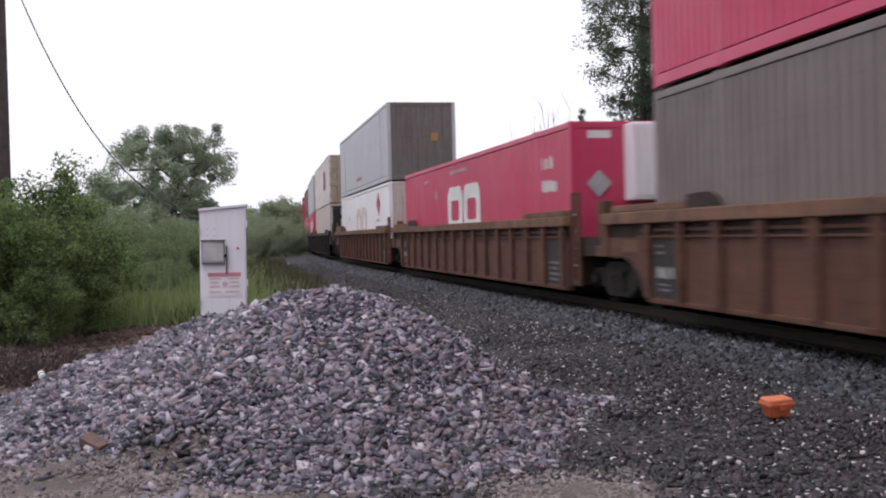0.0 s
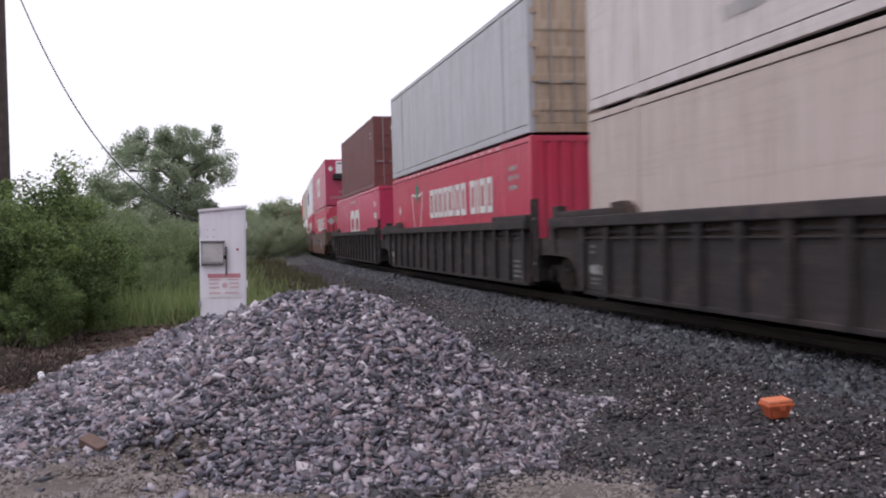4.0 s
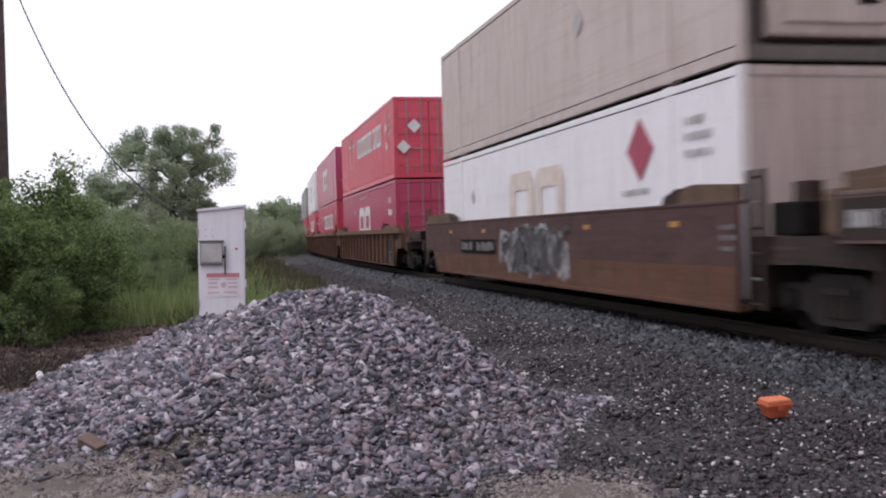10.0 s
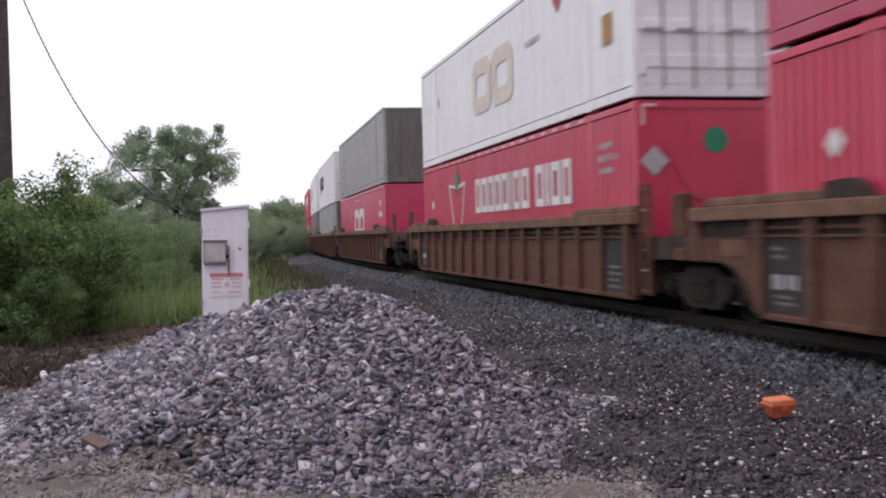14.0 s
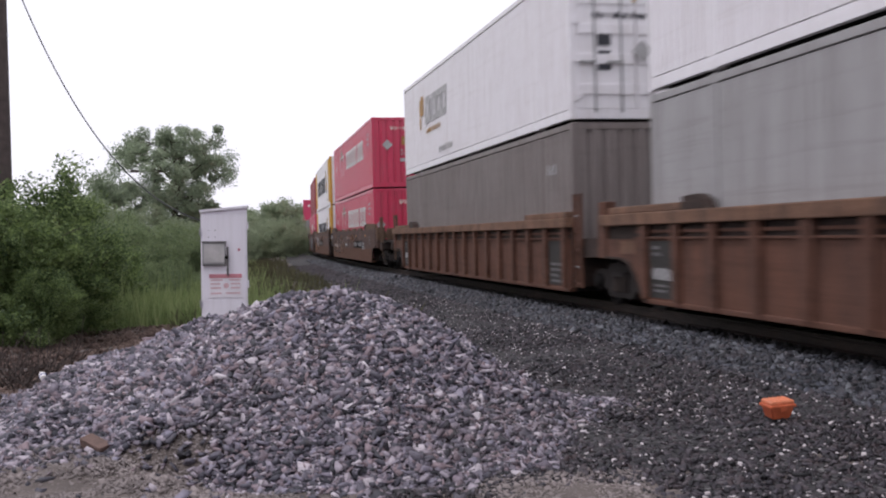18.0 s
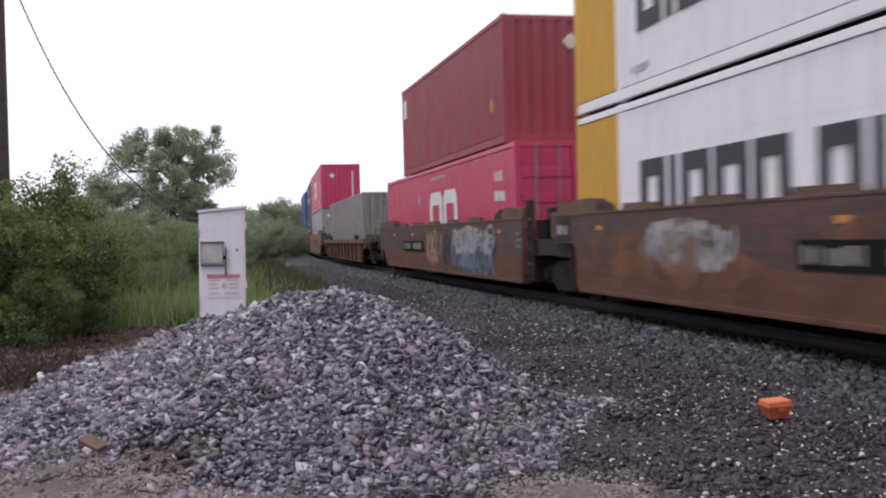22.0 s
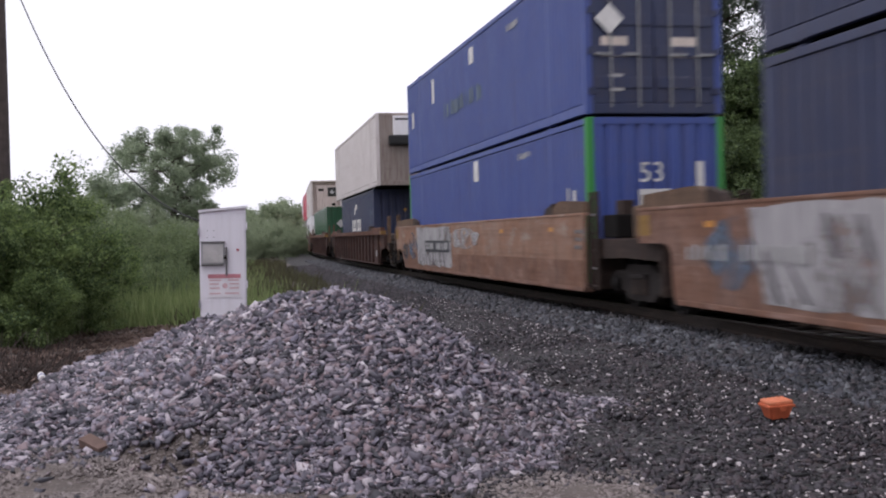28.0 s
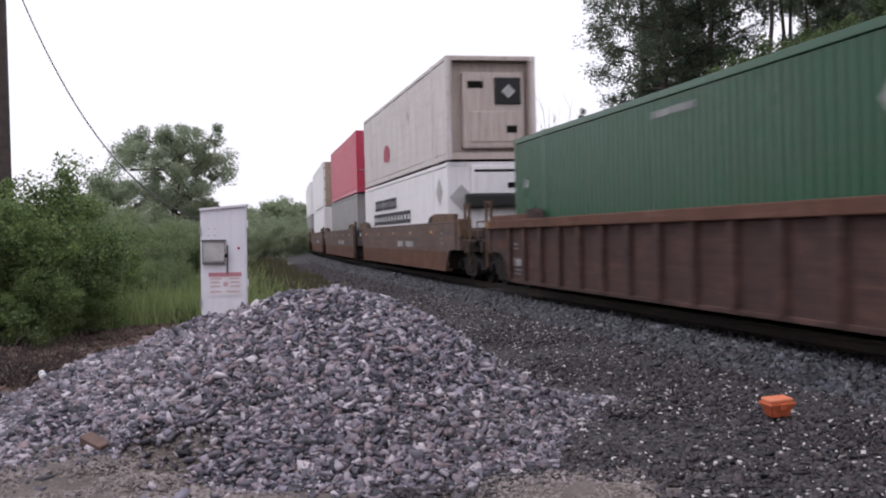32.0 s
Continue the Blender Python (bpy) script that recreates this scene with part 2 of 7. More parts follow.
M_BLOOM = sprayed("rust_bloom", (0.26, 0.115, 0.06))
M_FIELD = sprayed("white_spray_field", (0.5, 0.48, 0.49), 0.3, 0.5, 0.85)
M_ORANGE_REFL = plain("amber_reflector", (0.55, 0.24, 0.04), 0.5, 0, 0.4, 6)
CLOUD = {"white_spray_paint": sprayed("white_spray_cloud", (0.6, 0.58, 0.59)), "pale_spray_paint": sprayed("pale_spray_cloud", (0.55, 0.53, 0.54)), "blue_spray_paint": sprayed("blue_spray_cloud", (0.17, 0.22, 0.3)),
         "dark_spray_paint": sprayed("dark_spray_cloud", (0.06, 0.055, 0.06)), "fawn_spray_paint": sprayed("fawn_spray_cloud", (0.42, 0.28, 0.19)),
         "rose_spray_paint": sprayed("rose_spray_cloud", (0.45, 0.24, 0.22))}
PAINT = {
    "cp": paint("bright_red_paint", (0.58, 0.032, 0.115), amount=0.28, rough=0.27),
    "ct": paint("signal_red_paint", (0.57, 0.028, 0.088), amount=0.3, rough=0.27),
    "orange": paint("orange_red_paint", (0.66, 0.05, 0.095), amount=0.28, rough=0.27),
    "dark": paint("crimson_paint", (0.47, 0.028, 0.1), amount=0.3, rough=0.27),
    "maroon": paint("maroon_paint", (0.15, 0.03, 0.032), amount=0.4),
    "white": paint("white_paint", (0.84, 0.815, 0.84), (0.4, 0.33, 0.29), 0.3, fade=0.1),
    "dust": paint("dusty_white_paint", (0.66, 0.6, 0.59), (0.26, 0.19, 0.16), 0.55),
    "cream": paint("dirty_cream_paint", (0.56, 0.465, 0.43), (0.2, 0.14, 0.1), 0.5),
    "silver": paint("pale_grey_panels", (0.44, 0.44, 0.48), (0.22, 0.2, 0.18), 0.45, 0.35),
    "grey": paint("grey_paint", (0.335, 0.325, 0.325), (0.13, 0.11, 0.1), 0.55),
    "pale": paint("pale_grey_paint", (0.27, 0.25, 0.25), (0.1, 0.075, 0.065), 0.6),
    "wine": paint("wine_red_paint", (0.29, 0.028, 0.045), amount=0.35),
    "taupe": paint("brown_grey_paint", (0.2, 0.168, 0.158), (0.085, 0.066, 0.058), 0.5),
    "navy": paint("navy_paint", (0.02, 0.03, 0.085), amount=0.3, fade=0.1),
    "stained": paint("stained_white_paint", (0.28, 0.23, 0.205), (0.12, 0.068, 0.047), 0.75),
    "blue": paint("blue_paint", (0.045, 0.08, 0.3), amount=0.3, fade=0.12),
    "green": paint("green_paint", (0.012, 0.085, 0.038), amount=0.3, rough=0.22, fade=0.06),
    "lime": paint("leaf_green_paint", (0.03, 0.27, 0.05), amount=0.3, fade=0.1),
    "yellow": paint("yellow_paint", (0.65, 0.36, 0.03), amount=0.3, fade=0.1),
    "rustdoor": paint("rusted_cream_doors", (0.46, 0.35, 0.26), (0.2, 0.11, 0.06), 0.6),
    "charcoal": paint("dark_grey_paint", (0.14, 0.122, 0.112), (0.05, 0.038, 0.033), 0.6),
}
CARPAINT = {
    "brown": rusty("brown_car_paint", (0.145, 0.066, 0.043), (0.09, 0.041, 0.027), 0.6, run_amount=0.65),
    "black": rusty("black_car_paint", (0.036, 0.032, 0.034), (0.06, 0.04, 0.035), 0.5),
    "umber": rusty("umber_car_paint", (0.155, 0.112, 0.098), (0.13, 0.075, 0.058), 0.6, run_amount=0.6),
    "rust": rusty("rust_red_car_paint", (0.095, 0.049, 0.045), (0.075, 0.04, 0.034), 0.5, run_amount=0.5),
    "tan": rusty("tan_car_paint", (0.215, 0.108, 0.07), (0.23, 0.15, 0.125), 0.7, run_amount=0.5),
    "salmon": rusty("salmon_car_paint", (0.3, 0.155, 0.1), (0.36, 0.25, 0.2), 0.7, run_amount=0.4),
    "chord": rusty("worn_tan_chord_paint", (0.22, 0.118, 0.075), (0.14, 0.075, 0.046), 0.5),
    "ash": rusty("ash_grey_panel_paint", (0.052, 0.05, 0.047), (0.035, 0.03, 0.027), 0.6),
    "clay": rusty("clay_brown_car_paint", (0.135, 0.058, 0.037), (0.1, 0.052, 0.038), 0.6, run_amount=0.6),
    "ochre": rusty("ochre_rust_panel_paint", (0.14, 0.064, 0.038), (0.09, 0.046, 0.032), 0.5, run_amount=0.5),
    "guide": rusty("olive_brown_guide_paint", (0.16, 0.1, 0.065), (0.1, 0.06, 0.04), 0.6, run_amount=0.6),
    # grimy car ends; also the painted shade of the slot under the chord
    "grime_shade": rusty("grime_and_shade_paint", (0.042, 0.027, 0.022), (0.05, 0.029, 0.022), 0.6),
    "mulberry": rusty("mulberry_brown_car_paint", (0.078, 0.043, 0.038), (0.085, 0.042, 0.031), 0.6, run_amount=0.6),
    "ambertip": rusty("worn_yellow_chord_paint", (0.3, 0.17, 0.05), (0.2, 0.1, 0.05), 0.5, run_amount=0.4),
    "plum": rusty("plum_brown_car_paint", (0.105, 0.066, 0.058), (0.11, 0.056, 0.04), 0.6, run_amount=0.6),
}
M_CABINET = paint("cabinet_white_paint", (0.8, 0.77, 0.83), (0.4, 0.36, 0.34), 0.15, 0.5, 0.05)
M_ORANGE = plain("faded_orange_plastic", (0.56, 0.13, 0.055), 0.5, 0, 0.3, 9)
M_LID = plain("lighter_orange_plastic", (0.72, 0.24, 0.12), 0.5, 0, 0.25, 9)
M_WOOD = plain("weathered_pole_wood", (0.085, 0.065, 0.06), 0.9, 0, 0.5, 7)
M_BARK = plain("bark", (0.075, 0.058, 0.045), 0.95, 0, 0.5, 9, 0.02)
M_TWIG = plain("dry_brush", (0.062, 0.046, 0.04), 0.95, 0, 0.5, 9)
M_LEAF = leafy("bush_leaves", (0.024, 0.045, 0.022), (0.085, 0.132, 0.055), (0.29, 0.38, 0.14))
# tree, thicket and far leaves: distance haze is painted in as paler greens
M_LEAF_TREE_HAZED = leafy("tree_leaves", (0.19, 0.235, 0.16), (0.265, 0.32, 0.22), (0.36, 0.42, 0.285))
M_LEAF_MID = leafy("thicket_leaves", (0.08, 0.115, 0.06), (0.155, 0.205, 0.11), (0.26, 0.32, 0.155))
M_LEAF_FAR_HAZED = leafy("hazed_far_leaves", (0.17, 0.21, 0.14), (0.25, 0.3, 0.19), (0.33, 0.38, 0.24))
M_LEAF_DARK = leafy("dark_tree_leaves", (0.06, 0.08, 0.06), (0.105, 0.135, 0.095), (0.16, 0.2, 0.13))
M_LEAF_BANK = leafy("bank_shrub_leaves", (0.03, 0.048, 0.025), (0.07, 0.108, 0.048), (0.18, 0.24, 0.095))
M_GRASS_BANK = leafy("bank_grass_blades", (0.06, 0.09, 0.035), (0.1, 0.145, 0.05), (0.17, 0.21, 0.08), 0.7)
M_WEED = leafy("dry_weed_blades", (0.05, 0.045, 0.03), (0.085, 0.08, 0.045), (0.13, 0.13, 0.07), 0.8)
M_GRASS = leafy("grass_blades", (0.14, 0.195, 0.075), (0.225, 0.295, 0.115), (0.34, 0.39, 0.18), 0.7)
M_LITTER = leafy("leaf_litter", (0.07, 0.046, 0.039), (0.14, 0.098, 0.083), (0.27, 0.2, 0.168), 0.9)


# ---------------------------------------------------------------- mesh helpers
def part(name, bm, material=None, parent=None, label=""):
    """One bmesh, or a ready mesh, as one object under a thing or a part."""
    if isinstance(bm, bmesh.types.BMesh):
        me = bpy.data.meshes.new(name)
        bm.to_mesh(me)
        bm.free()
    else:
        me = bm
    if material is not None and not me.materials:
        me.materials.append(material)
    ob = new(name, me)
    ob.parent = parent
    if label:
        ob["label"] = label
    return ob


def thing(name, label, category, group="", kind="", at=None):
    ob = tagged(new(name), label, category, group, kind)
    ob.empty_display_size = 0.1
    if at is not None:
        ob.matrix_basis = at
    return ob


def raw(name, verts, faces, material=None, smooth=False):
    me = bpy.data.meshes.new(name)
    me.from_pydata([tuple(map(float, v)) for v in verts], [], [tuple(int(i) for i in f) for f in faces])
    if material is not None:
        me.materials.append(material)
    if smooth:
        me.shade_smooth()
    return me


def quads(name, verts, n_face, idx, material, smooth=False):
    """A mesh from numpy arrays: verts (n, 3) and quad indices (m, 4)."""
    me = bpy.data.meshes.new(name)
    me.vertices.add(len(verts))
    me.vertices.foreach_set("co", np.ascontiguousarray(verts, np.float32).ravel())
    k = idx.shape[1]
    me.loops.add(idx.size)
    me.loops.foreach_set("vertex_index", np.ascontiguousarray(idx, np.int32).ravel())
    me.polygons.add(len(idx))
    me.polygons.foreach_set("loop_start", np.arange(0, idx.size, k, dtype=np.int32))
    me.update(calc_edges=True)
    me.materials.append(material)
    if smooth:
        me.shade_smooth()
    return me


def box(bm, x0, x1, y0, y1, z0, z1, bevel=0.0):
    v = [bm.verts.new((x, y, z)) for x in (x0, x1) for y in (y0, y1) for z in (z0, z1)]
    f = [bm.faces.new([v[i] for i in q]) for q in ((0, 1, 3, 2), (4, 6, 7, 5), (0, 4, 5, 1), (2, 3, 7, 6), (0, 2, 6, 4), (1, 5, 7, 3))]
    if bevel:
        bmesh.ops.bevel(bm, geom=list({e for q in f for e in q.edges}), offset=bevel, segments=2, affect="EDGES", profile=0.6)
    return bm


def slab(x0, x1, y0, y1, z0, z1, bevel=0.0):
    return box(bmesh.new(), min(x0, x1), max(x0, x1), min(y0, y1), max(y0, y1), min(z0, z1), max(z0, z1), bevel)


def prism(profile, y0, y1):
    """An outline in x and z, with thickness along y."""
    bm = bmesh.new()
    a = [bm.verts.new((x, y0, z)) for x, z in profile]
    b = [bm.verts.new((x, y1, z)) for x, z in profile]
    bm.faces.new(a)
    bm.faces.new(b[::-1])
    for i in range(len(a)):
        j = (i + 1) % len(a)
        bm.faces.new((a[j], a[i], b[i], b[j]))
    bmesh.ops.recalc_face_normals(bm, faces=bm.faces)
    return bm


def rod(bm, p, q, r, r2=None, n=8):
    p, q = Vector(p), Vector(q)
    d = (q - p).normalized()
    u = d.orthogonal().normalized()
    w = d.cross(u)
    r2 = r if r2 is None else r2
    rings = []
    for c, rr in ((p, r), (q, r2)):
        rings.append([bm.verts.new(c + (u * math.cos(a) + w * math.sin(a)) * rr) for a in (2 * math.pi * i / n for i in range(n))])
    for i in range(n):
        j = (i + 1) % n
        bm.faces.new((rings[0][i], rings[0][j], rings[1][j], rings[1][i]))
    bm.faces.new(rings[0][::-1])
    bm.faces.new(rings[1])
    return bm


def tube(bm, pts, radii, n=7):
    rings = []
    for k, p in enumerate(pts):
        d = (pts[min(k + 1, len(pts) - 1)] - pts[max(k - 1, 0)]).normalized()
        u = d.cross(Vector((0.31, 0.95, 0.1))).normalized()
        w = d.cross(u)
        rings.append([bm.verts.new(p + (u * math.cos(a) + w * math.sin(a)) * radii[k]) for a in (2 * math.pi * i / n for i in range(n))])
    for a, b in zip(rings, rings[1:]):
        for i in range(n):
            j = (i + 1) % n
            bm.faces.new((a[i], a[j], b[j], b[i]))


def turned(profile, n=20):
    """A lathe round the y axis: radius and y pairs, closed."""
    bm = bmesh.new()
    rings = [[bm.verts.new((r * math.cos(2 * math.pi * i / n), y, r * math.sin(2 * math.pi * i / n))) for i in range(n)] for r, y in profile]
    for a, b in zip(rings, rings[1:]):
        for i in range(n):
            j = (i + 1) % n
            bm.faces.new((a[i], a[j], b[j], b[i]))
    bm.faces.new(rings[0][::-1])
    bm.faces.new(rings[-1])
    bmesh.ops.recalc_face_normals(bm, faces=bm.faces)
    return bm


def words(name, text, size, material, parent, m):
    """Lettering as thin mesh, from the built-in font."""
    cu = bpy.data.curves.new(name, "FONT")
    cu.body, cu.size, cu.extrude, cu.align_x = text, size, 0.002, "CENTER"
    tmp = bpy.data.objects.new(name, cu)
    scene.collection.objects.link(tmp)
    bpy.context.view_layer.update()
    me = bpy.data.meshes.new_from_object(tmp.evaluated_get(bpy.context.evaluated_depsgraph_get()))
    bpy.data.objects.remove(tmp)
    me.materials.clear()
    ob = part(name, me, material, parent)
    ob.matrix_basis = m
    return ob


# ---------------------------------------------------------------- the line's plan
def heading(s):
    """Bearing of the track, s metres up the line from abreast of the camera; it bends away to the far side beyond 125 m."""
    near = -0.1988 - 0.00241446 * s + 0.000126157 * s * s / 2 - 0.34546e-6 * s ** 3
    at100 = -0.1988 - 0.241446 + 0.630785 - 0.34546
    mid = at100 + (-0.163 - at100) * min(1, max(0, (s - 100) / 12))
    if s < 0:
        return -0.1988
    if s < 100:
        return near
    return mid + 0.005 * min(110, max(0, s - 124))


STEP = 0.5
LINE_S = np.arange(-560, 700 + STEP, STEP)
LINE_H = np.array([heading(s) for s in LINE_S])
_mid = 0.5 * (LINE_H[1:] + LINE_H[:-1])
LINE_X = np.concatenate([[0], np.cumsum(np.sin(_mid) * STEP)])
LINE_Y = np.concatenate([[0], np.cumsum(np.cos(_mid) * STEP)])
_zero = int(np.argmin(np.abs(LINE_S)))
LINE_X += 7.699 - LINE_X[_zero]
LINE_Y += -LINE_Y[_zero]


def on_line(s, side=0.0, z=0.0):
    """A point of the track: side metres to the far side of its middle (negative: the camera's side)."""
    h = np.interp(s, LINE_S, LINE_H)
    return (np.interp(s, LINE_S, LINE_X) + side * np.cos(h), np.interp(s, LINE_S, LINE_Y) - side * np.sin(h), z)


def run(t):
    """Metres that the train has gone since the clip's middle."""
    u = (t - 16) / 16
    return 15.0186 * (t - 16) + 16 * (-0.23904 * u * u / 2 - 0.23578 * u ** 3 / 3 - 0.07164 * u ** 4 / 4)


# ---------------------------------------------------------------- ground
def smooth(a, b, x):
    u = np.clip((x - a) / (b - a), 0, 1)
    return u * u * (3 - 2 * u)


def lateral(x, y):
    """How far each point lies to the far side of the track's middle, and how far up the line."""
    k = slice(None, None, 4)
    lx, ly, ls, lh = LINE_X[k], LINE_Y[k], LINE_S[k], LINE_H[k]
    out_l, out_s = np.empty(len(x)), np.empty(len(x))
    for a in range(0, len(x), 4000):
        dx, dy = x[a:a + 4000, None] - lx, y[a:a + 4000, None] - ly
        i = np.argmin(dx * dx + dy * dy, axis=1)
        r = np.arange(len(i))
        out_l[a:a + 4000] = dx[r, i] * np.cos(lh[i]) - dy[r, i] * np.sin(lh[i])
        out_s[a:a + 4000] = ls[i]
    far = np.hypot(x, y) > 700
    return np.where(far, np.sign(out_l) * 60, out_l), out_s


def rough(x, y):
    """Gentle unevenness of the land."""
    return (0.035 * np.sin(x * 1.1 + 0.7 * y) + 0.03 * np.sin(2.3 * y - 0.9 * x + 1) + 0.015 * np.sin(5.1 * x + 3.7 * y) + 0.012 * np.sin(7.3 * y - 6.1 * x))


def bank_height(s):
    return np.interp(s, (-560, -40, 0, 30, 45, 70, 110, 160, 700), (4, 5, 5.4, 5.8, 5.6, 2.6, 1.2, 1.0, 2.0))


def land(x, y):
    x, y = np.asarray(x, float), np.asarray(y, float)
    l, s = lateral(x.ravel(), y.ravel())
    l, s = l.reshape(x.shape), s.reshape(x.shape)
    z = -0.4 + rough(x, y)
    z = z + smooth(4.6, 12.5, l) * (bank_height(s) + 6 * rough(x * 0.4, y * 0.4))
    z = z + smooth(120, 900, np.hypot(x, y)) * 3.0
    return z


def spread(near, fine, far, grow):
    a = list(np.arange(0, near, fine))
    d = fine
    while a[-1] < far:
        d *= grow
        a.append(a[-1] + d)
    return np.array(a)


_g = spread(24, 0.4, 3200, 1.12)
_gx = np.concatenate([-_g[:0:-1], _g])
_gy = np.concatenate([-_g[:0:-1] * 1.0 + 9, _g + 9])
GX, GY = np.meshgrid(_gx, _gy)
GZ = land(GX, GY)
_ny, _nx = GX.shape
_i = np.arange(_ny * _nx).reshape(_ny, _nx)
ground_mesh = quads("ground", np.stack([GX.ravel(), GY.ravel(), GZ.ravel()], 1), 0,
                    np.stack([_i[:-1, :-1].ravel(), _i[:-1, 1:].ravel(), _i[1:, 1:].ravel(), _i[1:, :-1].ravel()], 1), M_GROUND, True)


def grassiness(x, y):
    l, s = lateral(x, y)
    wob = 0.9 * np.sin(x * 0.9 + 1.3 * y) + 0.7 * np.sin(1.9 * x - 0.6 * y)
    g = smooth(16.5, 19.5, y + wob * 0.7) * smooth(-5.4, -8.6, l + wob * 0.5)
    return np.maximum(g, smooth(5.0, 7.0, l + wob * 0.4))


_at = ground_mesh.attributes.new("grass", "FLOAT", "POINT")
_at.data.foreach_set("value", grassiness(GX.ravel(), GY.ravel()).astype(np.float32))
ground = tagged(part("ground", ground_mesh, None), "sandy dirt ground turning to rough grass beside the railway line", "ground", kind="structure")


# ---------------------------------------------------------------- track bed, rails and ties
def swept(profile, s_list, closed=True):
    """A cross-section of side and height, carried along the line."""
    n = len(profile)
    v = np.array([on_line(s, a, z) for s in s_list for a, z in profile])
    f = []
    for k in range(len(s_list) - 1):
        for i in range(n if closed else n - 1):
            j = (i + 1) % n
            f.append((k * n + i, k * n + j, (k + 1) * n + j, (k + 1) * n + i))
    return v, f


LONG = sorted(set(list(np.arange(-520, -10, 10.0)) + list(np.arange(-10, 140, 1.0)) + list(np.arange(140, 660, 6.0))))
BED = [(-6.5, -0.52), (-5.9, -0.4), (-4.9, -0.375), (-4.2, -0.36), (-3.5, -0.34), (-2.8, -0.29), (-2.0, -0.22), (-1.4, -0.172), (-0.5, -0.185), (0.5, -0.19), (1.4, -0.18), (1.9, -0.2), (2.9, -0.3), (4.4, -0.48)]


def bed_height(l):
    return np.interp(l, [a for a, _ in BED], [z for _, z in BED])


_v, _f = swept(BED, LONG, False)
_f = [q[::-1] for q in _f]
for _k, _s0 in enumerate(LONG):
    for _j, (_a, _) in enumerate(BED):
        if _a < -3.9:
            _v[_k * len(BED) + _j][2] -= 0.3 * float(smooth(20, 34, np.array(_s0)))
for _k in range(len(_v)):
    if abs(_v[_k][0]) < 80 and -20 < _v[_k][1] < 140:
        _v[_k][2] += 0.03 * noise.noise(Vector(_v[_k]) * 0.9)
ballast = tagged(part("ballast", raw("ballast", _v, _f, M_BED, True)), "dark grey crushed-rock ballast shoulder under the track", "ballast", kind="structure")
track = thing("railway_track", "single railway track with rusty steel rails on dark timber ties", "railway track", kind="structure")
RAIL = [(-0.07, -0.17), (0.07, -0.17), (0.07, -0.155), (0.012, -0.135), (0.012, -0.045), (0.036, -0.035), (0.036, -0.004), (0.026, 0.0), (-0.026, 0.0), (-0.036, -0.004), (-0.036, -0.035), (-0.012, -0.045), (-0.012, -0.135), (-0.07, -0.155)]
for side in (-0.754, 0.754):
    v, f = swept([(a + side, z) for a, z in RAIL], LONG)
    part("rail", raw("rail", v, f, M_RAIL), None, track)
    v, f = swept([(a + side, z) for a, z in ((-0.022, 0.0015), (0.022, 0.0015), (0.022, 0.003), (-0.022, 0.003))], LONG)
    part("running_band", raw("running_band", v, f, M_SHINE), None, track, "wheel-polished top of the rail")
tie_mesh = bpy.data.meshes.new("tie")
_b = slab(-0.11, 0.11, -1.3, 1.3, -0.33, -0.155, 0.012)
_b.to_mesh(tie_mesh)
_b.free()
tie_mesh.materials.append(M_TIE)
rng = random.Random(4)
for k in range(236):
    s = -4 + k * 0.55
    x, y, _ = on_line(s)
    h = math.degrees(float(np.interp(s, LINE_S, LINE_H)))
    tie = part("tie", tie_mesh, None, track)
    tie.matrix_basis = pose(x, y, 0, 0, 0, -h + 90 + rng.uniform(-1, 1)) @ pose(rng.uniform(-0.03, 0.03), rng.uniform(-0.05, 0.05), rng.uniform(-0.022, -0.006))


# bare sand where the ballast's foot runs out
_px, _py = np.meshgrid(np.arange(0.1, 1.9, 0.05), np.arange(5.3, 6.8, 0.05))
_pl, _ = lateral(_px.ravel(), _py.ravel())
_pz = np.maximum(land(_px, _py).ravel(), bed_height(_pl)) + 0.012
_edge = ((_px - 0.8) / 0.55) ** 2 + ((_py - 5.95) / 0.42) ** 2 + 0.25 * np.sin(9 * _px + 5 * _py) + 0.18 * np.sin(17 * _py - 11 * _px)
_ny, _nx = _px.shape
_i = np.arange(_ny * _nx).reshape(_ny, _nx)
_cell = np.stack([_i[:-1, :-1].ravel(), _i[:-1, 1:].ravel(), _i[1:, 1:].ravel(), _i[1:, :-1].ravel()], 1)
_cell = _cell[(_edge.ravel() < 1.0)[_cell].all(1)]
part("sand_patch", quads("sand_patch", np.stack([_px.ravel(), _py.ravel(), _pz], 1), 0, _cell, M_GROUND, True), None, ground, "pale sandy patch")

# ---------------------------------------------------------------- the heap of broken rock
CONES = ((-0.86, 8.3, 0.75), (-1.28, 8.45, 0.70), (-1.62, 8.6, 0.61), (-2.05, 8.85, 0.46), (-2.5, 9.05, 0.32), (-2.95, 9.25, 0.16), (-3.75, 9.6, -0.2), (-0.58, 8.4, 0.62), (0.55, 8.65, -0.08), (0.98, 8.85, -0.19), (1.3, 9.05, -0.31), (-0.34, 7.25, 0.04), (0.05, 7.3, -0.06), (0.25, 6.9, -0.28), (-3.1, 7.7, -0.2), (-3.0, 7.0, -0.3))


